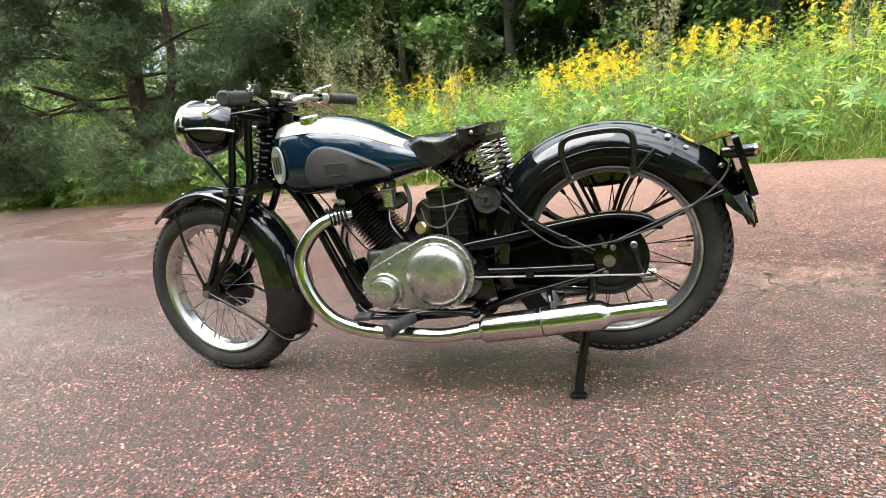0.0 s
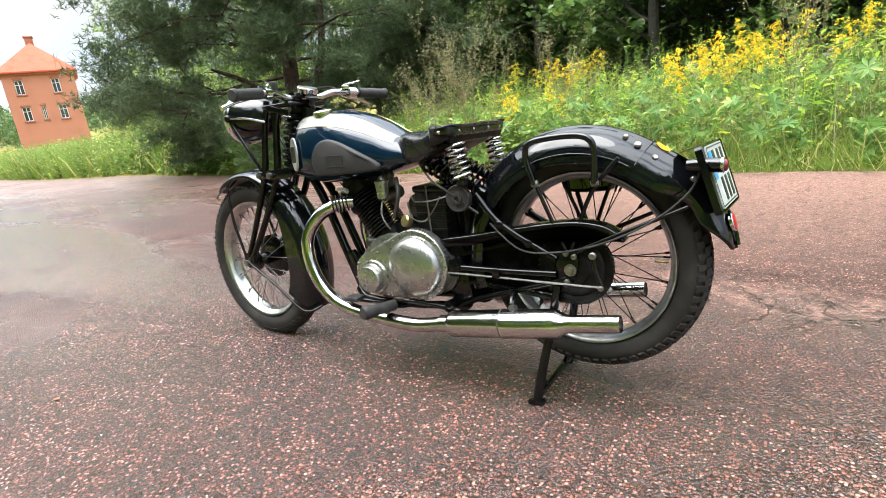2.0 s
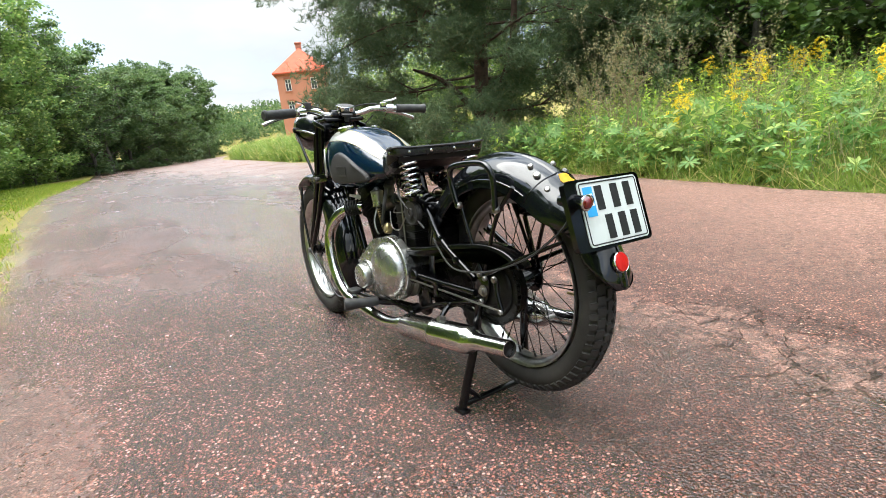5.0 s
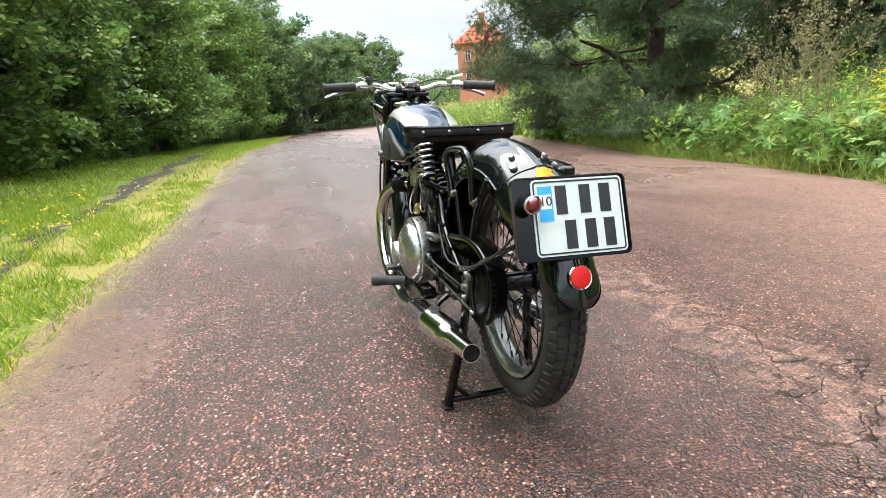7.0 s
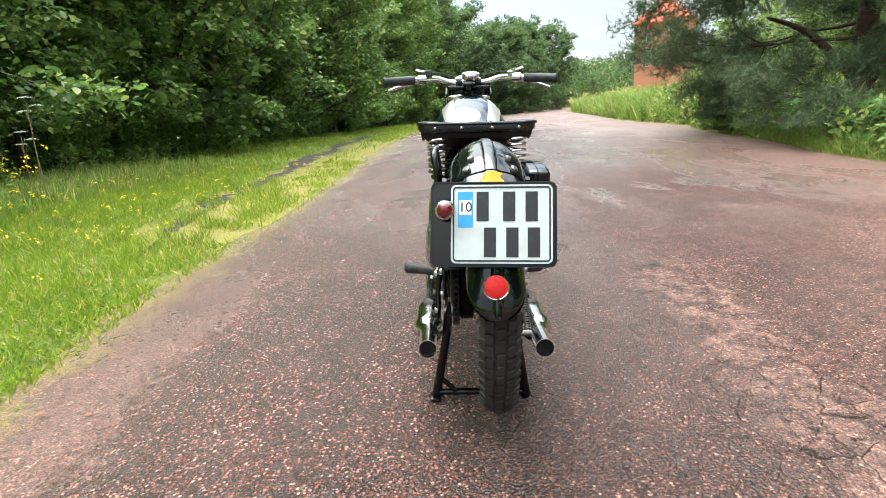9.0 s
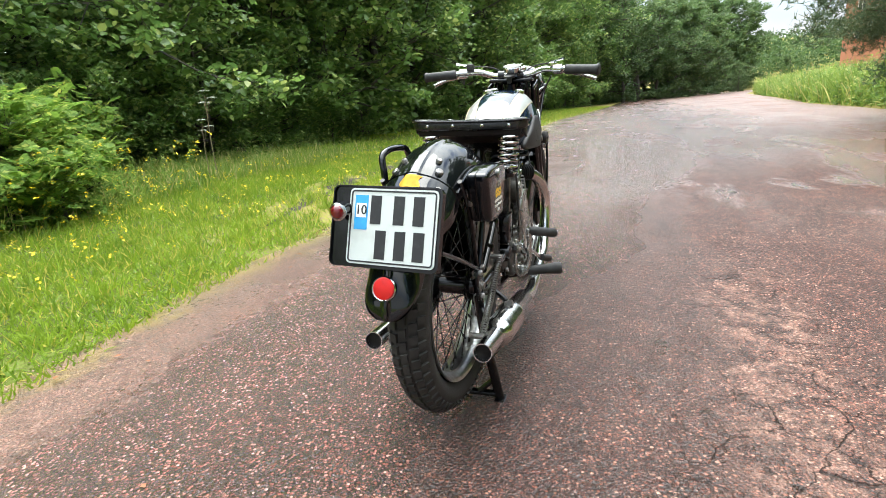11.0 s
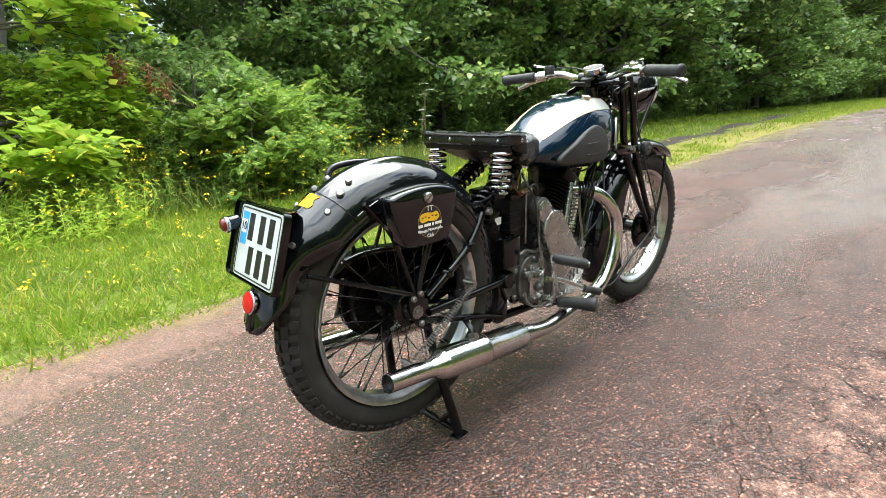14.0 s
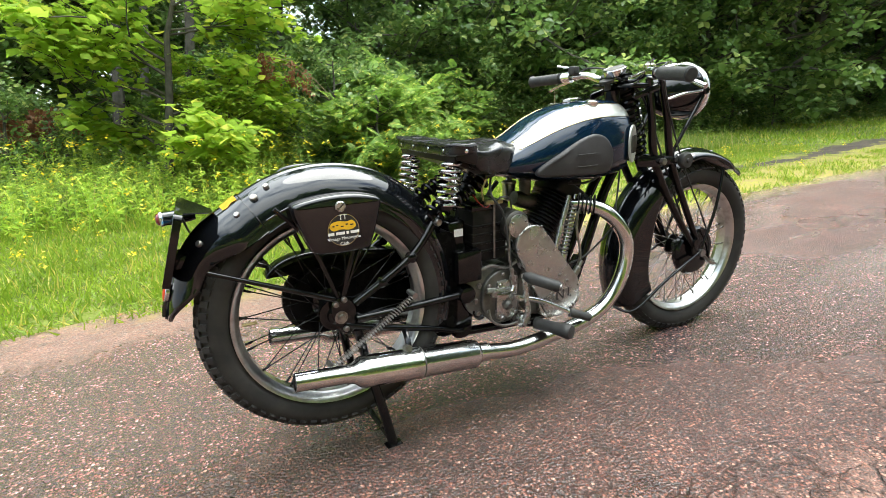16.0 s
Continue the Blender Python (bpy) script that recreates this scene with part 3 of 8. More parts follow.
def wheel(centre, R, half, rim_r, treads, deep, label):
    """A wire wheel: hub with its tyre, rim and each spoke under it."""
    bm = lathe([(-0.062, 0.012), (-0.058, 0.022), (-0.048, 0.024), (-0.046, 0.042), (-0.040, 0.042), (-0.036, 0.026), (0.036, 0.026),
                (0.040, 0.042), (0.046, 0.042), (0.048, 0.024), (0.058, 0.022), (0.062, 0.012)], (0, 0, 0), (0, 1, 0), 28)
    hub = part("wheel", bm, FRAME_BLACK, BIKE, label)
    hub.location = centre
    # tyre: an open-bottomed rubber hoop with tread blocks proud of it
    prof = []
    h = R - rim_r
    for a in np.linspace(-2.45, 2.45, 22):
        y = half * math.sin(a) * (1.0 if abs(a) < 1.6 else 0.98)
        r = rim_r + h * 0.50 + h * 0.50 * math.cos(a)
        prof.append((y, r))
    bm, seg = bmesh.new(), 96
    rings = [[bm.verts.new((r * math.cos(t), y, r * math.sin(t))) for y, r in prof] for t in np.linspace(0, 2 * math.pi, seg, False)]
    for i in range(seg):
        a, b = rings[i], rings[(i + 1) % seg]
        for k in range(len(prof) - 1):
            bm.faces.new((a[k], a[k + 1], b[k + 1], b[k]))
        bm.faces.new((a[-1], a[0], b[0], b[-1]))
    cols = ((-0.92, 0.26), (-0.50, 0.24), (-0.0, 0.20), (0.50, 0.24), (0.92, 0.26))
    for i in range(treads):
        for j, (ang, wide) in enumerate(cols):
            t = 2 * math.pi * (i + 0.5 * (j % 2)) / treads
            dt = math.pi / treads * (0.74 if abs(ang) < 0.8 else 0.62)
            vs = []
            for lift in (-0.002, deep):
                for ta, aa in ((-1, -1), (1, -1), (1, 1), (-1, 1)):
                    g = ang + aa * wide * (0.80 if lift > 0 else 0.9)
                    tt = t + ta * dt * (0.86 if lift > 0 else 1.0) + 0.10 * math.pi / treads * aa
                    y = (half + lift) * math.sin(g)
                    r = rim_r + h * 0.5 + (h * 0.5 + lift) * math.cos(g)
                    vs.append(bm.verts.new((r * math.cos(tt), y, r * math.sin(tt))))
            bm.faces.new(vs[4:])
            for k in range(4):
                bm.faces.new((vs[k], vs[(k + 1) % 4], vs[4 + (k + 1) % 4], vs[4 + k]))
    part("tyre", bm, RUBBER, hub, "worn black tyre with a block tread")
    # rim: drop-centre steel hoop
    prof = [(-0.036, rim_r + 0.0025), (-0.038, rim_r + 0.0081), (-0.033, rim_r + 0.0087), (-0.030, rim_r - 0.0012), (-0.018, rim_r - 0.0037), (-0.012, rim_r - 0.0099),
            (0.012, rim_r - 0.0099), (0.018, rim_r - 0.0037), (0.030, rim_r - 0.0012), (0.033, rim_r + 0.0087), (0.038, rim_r + 0.0081), (0.036, rim_r + 0.0025),
            (0.030, rim_r - 0.0043), (0.020, rim_r - 0.0068), (0.014, rim_r - 0.013), (-0.014, rim_r - 0.013), (-0.020, rim_r - 0.0068), (-0.030, rim_r - 0.0043)]
    bm = loft([[(r * math.cos(t), y, r * math.sin(t)) for y, r in prof] for t in np.linspace(0, 2 * math.pi, 97)], False)
    bmesh.ops.remove_doubles(bm, verts=bm.verts, dist=1e-5)
    part("rim", bm, RIM_CHROME, hub, "dulled chrome wheel rim")
    kinds = [(s, d, spoke_mesh(s, d * 0.42, 0.040, 0.043, rim_r - 0.018)) for s in SIDES for d in SIDES]
    for q in range(4):
        kinds[q][2].materials.append(STEEL if centre.x < 0 else FRAME_BLACK)
    for i in range(36):
        s, d, me = kinds[i % 4]
        sp = new("spoke", me)
        sp.parent = hub
        sp.rotation_euler = (0, 2 * math.pi * i / 36 + (0.42 if d < 0 else -0.42) * 0.5, 0)
    # valve
    part("valve", rod((rim_r - 0.02, 0, 0.0), (rim_r - 0.055, 0, 0.0), 0.004, 6), BRASS, hub)
    return hub


rear = wheel(RW, 0.322, 0.044, 0.241, 68, 0.006, "rear wire wheel with a block-tread tyre")
front = wheel(FW, 0.331, 0.046, 0.242, 66, 0.004, "front wire wheel with bright spokes")
# the rim stands right of the hub's middle and a little askew in the frame
rear.matrix_basis = pose(RW.x + 0.003, 0.036, RW.z, 0, 0, -3.2)
for s in SIDES:
    part("axle_nut", lathe([(0, 0.009), (0.035, 0.009), (0.035, 0.017), (0.047, 0.017), (0.047, 0.010), (0.056, 0.009), (0.056, 0)], (RW.x, s * 0.062, RW.z), (0, s, 0), 10), STEEL, BIKE)
    part("axle_nut", lathe([(0, 0.008), (0.028, 0.008), (0.028, 0.014), (0.038, 0.014), (0.038, 0.0)], (FW.x, s * 0.062, FW.z), (0, s, 0), 10), STEEL, BIKE)


# mudguards
def guard_drop(y, w, drop):
    """How far the rolled section has fallen at y from its middle."""
    return drop * (1 - math.sqrt(max(0.0, 1 - (abs(y) / w) ** 2)))


def guard(name, centre, a0, a1, radius, depth, half, label, steps=48, ridge=0.004, drop=0.080):
    """A rolled steel mudguard of half-round section with a raised middle bead: radius and depth follow the turn from a0 to a1."""
    turns = sorted({*(round(float(q), 4) for q in np.linspace(-1, 1, 27)), *(k * q for k in SIDES for q in (0.05, 0.075, 0.095, 0.12, 0.16))})
    secs = []
    for i in range(steps + 1):
        t = i / steps
        a = radians(a0 + (a1 - a0) * t)
        r, d, w = radius(t), depth(t), half(t)
        fall = min(drop, d * 0.86)
        outer = [(-w * 0.99, r - d), (-w * 1.012, r - d + 0.003), (-w * 1.004, r - d + 0.007)]
        for q in turns:
            outer.append((w * math.sin(q * math.pi / 2), r - fall * (1 - math.cos(q * math.pi / 2)) + ridge / (1 + (q / 0.095) ** 8)))
        outer += [(w * 1.004, r - d + 0.007), (w * 1.012, r - d + 0.003), (w * 0.99, r - d)]
        inner = [(y * 0.965, q - 0.0035 if abs(y) < w * 0.98 else q) for y, q in outer[::-1]]
        secs.append([(centre.x + q * math.cos(a), y, centre.z + q * math.sin(a)) for y, q in outer + inner])
    bm = loft(secs)
    return part(name, bm, BLACK, BIKE, label)


def guard_bead(centre, a0, a1, radius, y, thick, parent):
    """A rolled bead along the side of a mudguard."""
    part("side_bead", sweep([centre + Vector((radius * math.cos(radians(a)), y, radius * math.sin(radians(a)))) for a in np.linspace(a0, a1, 40)], thick, 6), BLACK, parent)


def smooth_step(t, a, b):
    u = min(max((t - a) / (b - a), 0), 1)
    return u * u * (3 - 2 * u)


rear_guard = guard("rear_mudguard", RW, 196, 58.4, lambda t: 0.366 + 0.006 * math.sin(math.pi * t), lambda t: 0.090 - 0.006 * smooth_step(1 - t, 0.75, 1), lambda t: 0.087,
                   "wide gloss black rear mudguard")
def tail_reach(a):
    """The hinged tail stands a little further out than the guard that it closes."""
    return 0.3685 + 0.0135 * smooth_step((59.0 - a) / 51.5, 0.08, 0.42)


tail_guard = guard("mudguard_tail", RW, 59.0, 7.5, lambda t: tail_reach(59.0 - 51.5 * t), lambda t: 0.088 - 0.033 * smooth_step(t, 0.25, 0.60) - 0.044 * smooth_step(t, 0.70, 0.99),
                   lambda t: (0.0895 - 0.031 * smooth_step(t, 0.20, 0.66)) * math.sqrt(1 - 0.86 * max(0.0, (t - 0.80) / 0.20) ** 2), "hinged tail of the rear mudguard")
front_guard = guard("front_mudguard", FW, 131, -27, lambda t: 0.362 + 0.022 * smooth_step(t, 0.0, 0.35) + 0.014 * smooth_step(1 - t, 0.93, 1.0),
                    lambda t: 0.030 + 0.105 * smooth_step(t, 0.30, 0.80), lambda t: 0.070 + 0.006 * smooth_step(t, 0.2, 0.6) - 0.03 * smooth_step(1 - t, 0.88, 1), "gloss black front mudguard with a flared lip", ridge=0.003, drop=0.062)
for a, y in ((68.5, -0.040), (62.5, -0.050), (54, -0.058), (68.5, 0.040), (62.5, 0.050), (54, 0.058), (38, -0.05), (38, 0.05)):
    q = Vector((math.cos(radians(a)), 0, math.sin(radians(a))))
    big = a == 62.5
    part("mudguard_bolt", bolt(RW + q * ((0.3695 if a > 58 else tail_reach(a) + 0.001) - guard_drop(y, 0.087, 0.080) - 0.0025) + Vector((0, y, 0)), q * math.sqrt(1 - (y / 0.087) ** 2) + Vector((0, y / 0.087, 0)), 0.0095 if big else 0.0075, 0.008), STEEL, rear_guard)
bm = bmesh.new()
cols = []
for a in np.linspace(57.6, 51.6, 7):
    q = Vector((math.cos(radians(a)), 0, math.sin(radians(a))))
    row = []
    for y in (-0.018 + 0.004 * math.sin(a * 0.9), -0.011, -0.004, 0.0, 0.004, 0.012, 0.022 + 0.004 * math.cos(a * 1.3)):
        bend = math.asin(min(1.0, abs(y) / 0.0895)) / (math.pi / 2)
        row.append(bm.verts.new(RW + q * (tail_reach(a) + 0.0014 + 0.004 / (1 + (bend / 0.095) ** 8) - guard_drop(y, 0.0895, 0.076)) + Vector((0, y, 0))))
    cols.append(row)
for a, b in zip(cols, cols[1:]):
    for k in range(6):
        bm.faces.new((a[k], a[k + 1], b[k + 1], b[k]))
bmesh.ops.solidify(bm, geom=bm.faces[:], thickness=0.0012)
part("sticker", bm, YELLOW, tail_guard, "worn yellow sticker")
rib = [RW + Vector((math.cos(radians(a)), 0, math.sin(radians(a)))) * (tail_reach(a) + 0.0035) for a in np.linspace(40, 8.5, 16)]
part("rib", sweep(rib, [0.001, 0.004, 0.006, 0.007], 8), BLACK, tail_guard)
seam = []
for q in np.linspace(-1, 1, 25):
    r = 0.3690 - 0.076 * (1 - math.cos(q * math.pi / 2)) + 0.004 / (1 + (q / 0.095) ** 8)
    seam.append(RW + Vector((math.cos(radians(58.7)) * r, 0.0895 * math.sin(q * math.pi / 2), math.sin(radians(58.7)) * r)))
part("seam_edge", sweep(seam, 0.0016, 6), FRAME_BLACK, tail_guard)
for s in SIDES:
    guard_bead(RW, 190, 61, 0.3045, s * 0.0868, 0.0022, rear_guard)
    guard_bead(FW, 96, -18, 0.3180, s * 0.0745, 0.0018, front_guard)
for ob in (rear_guard, tail_guard):
    ob.location.y = 0.007
part("mascot_stud", bolt((-0.80, 0.0, 0.682), (-0.3, 0, 1), 0.009, 0.014), CHROME, front_guard)

# mudguard stays and grab handle
for s in SIDES:
    y = s * 0.098
    part("stay", tube([(0.700, y, 0.445), (0.757, y * 0.98, 0.60), (0.829, s * 0.094, 0.690)], 0.0058), FRAME_BLACK, BIKE)
    part("stay", tube([(0.690, y, 0.445), (0.640, y, 0.56), (0.606, s * 0.094, 0.640)], 0.0055), FRAME_BLACK, BIKE)
    part("stay", tube([(0.712, y, 0.448), (0.85, y * 1.03, 0.510), (0.985, s * 0.095, 0.568)], [0.008, 0.006, 0.005]), FRAME_BLACK, BIKE)
    part("stay", tube([(FW.x, s * 0.088, FW.z + 0.01), (-0.760, s * 0.084, 0.50), (-0.792, s * 0.070, 0.640)], 0.0055), FRAME_BLACK, BIKE)
    part("stay", tube([(FW.x + 0.01, s * 0.088, FW.z), (-0.53, s * 0.088, 0.245), (-0.395, s * 0.080, 0.155), (-0.345, s * 0.03, 0.165)], 0.0055), FRAME_BLACK, BIKE)
    part("stay_bolt", lathe([(0, 0.010), (0.010, 0.011), (0.016, 0.007), (0.016, 0)], (0.612, s * 0.098, 0.634), (0, s, 0), 12), STEEL, BIKE)
    part("stay_bolt", lathe([(0, 0.010), (0.010, 0.011), (0.016, 0.007), (0.016, 0)], (0.772, s * 0.098, 0.632), (0, s, 0), 12), STEEL, BIKE)
part("grab_handle", sweep(spline([(0.612, -0.108, 0.632), (0.594, -0.112, 0.700), (0.604, -0.118, 0.738), (0.650, -0.114, 0.750), (0.730, -0.114, 0.752), (0.768, -0.118, 0.738), (0.776, -0.112, 0.700), (0.772, -0.108, 0.632)], 6), 0.0085, 10),
     BLACK, BIKE, "bent black tube grab handle")

# frame
part("head_tube", rod((-0.292, 0, 0.925), (-0.350, 0, 0.680), 0.026, 16), FRAME_BLACK, BIKE)
part("top_tube", tube([(-0.300, 0, 0.84), (0.0, 0, 0.735), (0.26, 0, 0.700)], 0.018), FRAME_BLACK, BIKE)
part("down_tube", tube([(-0.335, -0.022, 0.715), (-0.255, -0.030, 0.60), (-0.165, -0.034, 0.385), (-0.115, -0.034, 0.262)], 0.0155), FRAME_BLACK, BIKE)
part("down_tube", tube([(-0.335, 0.022, 0.715), (-0.255, 0.030, 0.60), (-0.165, 0.034, 0.385), (-0.115, 0.034, 0.262)], 0.0155), FRAME_BLACK, BIKE)
part("seat_tube", tube([(0.255, 0, 0.71), (0.315, 0, 0.48), (0.345, 0, 0.262)], 0.017), FRAME_BLACK, BIKE)
for s in SIDES:
    part("cradle_tube", tube([(-0.118, s * 0.052, 0.268), (-0.06, s * 0.060, 0.235), (0.14, s * 0.062, 0.232), (0.34, s * 0.062, 0.250)], 0.013), FRAME_BLACK, BIKE)
    part("lower_stay", tube([(0.318, s * 0.100, 0.385), (0.48, s * 0.104, 0.384), (0.66, s * 0.104, 0.386)], 0.0105), FRAME_BLACK, BIKE)
    part("bottom_stay", tube([(0.338, s * 0.085, 0.262), (0.45, s * 0.092, 0.302), (0.600, s * 0.100, 0.345), (0.69, s * 0.102, 0.375)], 0.009), FRAME_BLACK, BIKE)
    part("seat_stay", tube([(0.418, s * 0.085, 0.606), (0.500, s * 0.098, 0.520), (0.662, s * 0.104, 0.428)], 0.0105), FRAME_BLACK, BIKE)
    part("stay_lug", lathe([(-0.012, 0.013), (0.008, 0.014), (0.012, 0.010), (0.014, 0.0)], (0.497, s * 0.100, 0.520), (0, s, 0), 14), FRAME_BLACK, BIKE)
    part("stay_lug", lathe([(-0.012, 0.0115), (0.008, 0.012), (0.011, 0.008), (0.013, 0.0)], (0.585, s * 0.106, 0.470), (0, s, 0), 14), FRAME_BLACK, BIKE)
    part("axle_plate", slab(rounded([(0.660, 0.405), (0.668, 0.436), (0.697, 0.452), (0.718, 0.440), (0.722, 0.412), (0.714, 0.385), (0.692, 0.352), (0.672, 0.358)]), s * 0.096, s * 0.106, 0.003), FRAME_BLACK, BIKE)
    for bx, bz in ((0.690, 0.368), (0.712, 0.438), (0.690, 0.446)):
        part("bolt", bolt((bx, s * 0.106, bz), (0, s, 0), 0.008, 0.009), STEEL, BIKE)
    part("pivot", lathe([(-0.035, 0.026), (0.010, 0.028), (0.020, 0.024), (0.024, 0.014), (0.024, 0.0)], (0.334, s * 0.096, 0.383), (0, s, 0), 18), FRAME_BLACK, BIKE)
    part("gusset", slab(rounded([(0.30, 0.26), (0.31, 0.40), (0.345, 0.41), (0.365, 0.34), (0.37, 0.26), (0.335, 0.235)], 4), s * 0.066, s * 0.078, 0.003), FRAME_BLACK, BIKE)
    part("engine_plate", slab([(-0.155, 0.40), (-0.118, 0.41), (-0.055, 0.33), (-0.052, 0.262), (-0.10, 0.245), (-0.125, 0.27)], s * 0.044, s * 0.052, 0.002), FRAME_BLACK, BIKE)
    part("suspension_spring", coil((0.245, s * 0.070, 0.706), (0.432, s * 0.075, 0.612), 0.0240, 0.0056, 9, 7, 12), FRAME_BLACK, BIKE)
    part("spring_rod", rod((0.225, s * 0.070, 0.716), (0.445, s * 0.075, 0.605), 0.011, 12), FRAME_BLACK, BIKE)
    part("seat_spring", coil((0.400, s * 0.120, 0.652), (0.382, s * 0.120, 0.764), 0.0275, 0.0046, 6.5, 8, 16, 0.12), CHROME, BIKE, "chrome coil seat spring")
    part("spring_seat", lathe([(0, 0.020), (0.012, 0.022), (0.016, 0.010), (0.03, 0.010), (0.03, 0.0)], (0.400, s * 0.120, 0.640), (0, 0, 1), 14), FRAME_BLACK, BIKE)
    part("spring_bracket", tube([(0.418, s * 0.120, 0.645), (0.420, s * 0.08, 0.625), (0.425, s * 0.03, 0.62)], 0.009), FRAME_BLACK, BIKE)
part("friction_damper", lathe([(-0.03, 0.012), (0, 0.012), (0, 0.037), (0.004, 0.040), (0.010, 0.040), (0.012, 0.036), (0.012, 0.040), (0.020, 0.040), (0.022, 0.037), (0.019, 0.030), (0.020, 0.016), (0.026, 0.015), (0.026, 0.008), (0.012, 0.007), (0.012, 0)],
                              (0.380, -0.105, 0.600), (0, -1, 0), 30), RUBBER, BIKE, "round dull steel friction damper")
part("cross_brace", rod((0.425, -0.09, 0.612), (0.425, 0.09, 0.612), 0.012, 12), FRAME_BLACK, BIKE)

# drive: sprocket, chain and guard, all on the left
bm = bmesh.new()
teeth = 42
outer = []
for i in range(teeth * 4):
    r = 0.106 if i % 4 in (0, 1) else 0.098
    a = 2 * math.pi * i / (teeth * 4)
    outer.append((RW.x + r * math.cos(a), RW.z + r * math.sin(a)))
part("sprocket", slab(outer, -0.074, -0.068, 0.0), ENGINE_BLACK, BIKE, "oily toothed rear sprocket", False)
part("brake_drum", lathe([(0, 0.03), (0, 0.085), (0.006, 0.092), (0.036, 0.092), (0.040, 0.080), (0.044, 0.03)], (RW.x, -0.064, RW.z), (0, 1, 0), 40), OILY_BLACK, BIKE)
part("brake_plate", lathe([(0, 0.084), (0.004, 0.082), (0.008, 0.074), (0.010, 0.050), (0.016, 0.046), (0.018, 0.02), (0.018, 0)], (RW.x, -0.076, RW.z), (0, -1, 0), 36), ENGINE_BLACK, BIKE)
gx, gz, gr, rr = 0.335, 0.375, 0.040, 0.102
loop = []
d = math.hypot(RW.x - gx, RW.z - gz)
tilt, spread = math.atan2(RW.z - gz, RW.x - gx), math.asin((rr - gr) / d)
for a in np.linspace(tilt - math.pi / 2 - spread, tilt + math.pi / 2 + spread, 26):
    loop.append((RW.x + rr * math.cos(a), RW.z + rr * math.sin(a)))
for a in np.linspace(tilt + math.pi / 2 + spread, tilt + 1.5 * math.pi - spread, 14):
    loop.append((gx + gr * math.cos(a), gz + gr * math.sin(a)))
dense = []
for (ax_, az_), (bx_, bz_) in zip(loop, loop[1:] + loop[:1]):
    k = max(1, round(math.hypot(bx_ - ax_, bz_ - az_) / 0.0127))
    dense += [(ax_ + (bx_ - ax_) * i / k, az_ + (bz_ - az_) * i / k) for i in range(k)]
bm = bmesh.new()
for i, (x, z) in enumerate(dense):
    nx, nz = dense[(i + 1) % len(dense)]
    ang = math.atan2(nz - z, nx - x)
    for y in ((-0.0775, -0.064) if i % 2 else (-0.0755, -0.0665)):
        block((-0.0085, -0.001, -0.0045), (0.0085, 0.001, 0.0045), 0, bm)
        for v in bm.verts[-8:]:
            v.co = Matrix.Rotation(-ang, 3, "Y") @ v.co + Vector(((x + nx) / 2, y, (z + nz) / 2))
    lathe([(-0.008, 0.003), (0.008, 0.003)], (x, -0.071, z), (0, 1, 0), 6, bm)
part("drive_chain", bm, ENGINE_BLACK, BIKE, "oily roller chain", False)
bm = slab(rounded([(0.285, 0.470), (0.40, 0.488), (0.56, 0.515), (0.70, 0.532), (0.79, 0.522), (0.838, 0.490), (0.832, 0.478), (0.78, 0.502), (0.70, 0.512), (0.56, 0.490), (0.40, 0.455), (0.292, 0.448)], 4), -0.105, -0.052, 0.008, 3)
part("chain_guard", bm, FRAME_BLACK, BIKE, "long black chain guard")
part("chain_case", slab(two_circles((0.70, 0.400), 0.092, (0.46, 0.408), 0.086), -0.060, -0.052, 0.003), OILY_BLACK, BIKE)
part("brake_arm", tube([(0.762, -0.112, 0.446), (0.770, -0.116, 0.405), (0.784, -0.116, 0.362)], [0.010, 0.0065, 0.0075]), FRAME_BLACK, BIKE)
for x, z, r in ((0.765, 0.446, 0.010), (0.784, 0.360, 0.008)):
    part("axle_bolt", bolt((x, -0.118, z), (0, -1, 0), r, 0.008), STEEL, BIKE)
part("brake_clevis", block((0.470, -0.124, 0.366), (0.494, -0.114, 0.392), 0.003), FRAME_BLACK, BIKE)
part("brake_rod", rod((0.300, -0.118, 0.372), (0.786, -0.120, 0.362), 0.0032, 6), STEEL, BIKE)
part("return_spring", coil((0.505, 0.118, 0.418), (0.735, 0.118, 0.276), 0.0085, 0.0018, 34, 5, 9), STEEL, BIKE, "long thin stand return spring")
part("spring_bolt", lathe([(-0.02, 0.008), (0.02, 0.008), (0.02, 0)], (0.502, 0.104, 0.420), (0, 1, 0), 10), STEEL, BIKE)
part("spring_bolt", lathe([(-0.02, 0.008), (0.02, 0.008), (0.02, 0)], (0.738, 0.104, 0.274), (0, 1, 0), 10), STEEL, BIKE)
part("mudguard_apron", slab(rounded([(0.36, 0.56), (0.45, 0.545), (0.425, 0.42), (0.43, 0.28), (0.36, 0.27), (0.35, 0.42)], 4), -0.05, 0.085, 0.004), OILY_BLACK, BIKE)

# rear stand
bm = bmesh.new()
for s in SIDES:
    tube([(0.655, s * 0.090, 0.350), (0.635, s * 0.098, 0.235), (0.606, s * 0.122, 0.085), (0.594, s * 0.136, 0.006)], [0.012, 0.0125, 0.0135, 0.014], 10, 6, bm)
    block((0.570, s * 0.137 - 0.016, 0.0), (0.618, s * 0.137 + 0.016, 0.012), 0.004, bm)
    rod((0.604, s * 0.124, 0.080), (0.602, s * 0.075, 0.030), 0.008, 8, bm)
rod((0.599, -0.13, 0.026), (0.599, 0.13, 0.026), 0.010, 10, bm)
part("rear_stand", bm, FRAME_BLACK, BIKE, "black tubular rear stand, folded down")

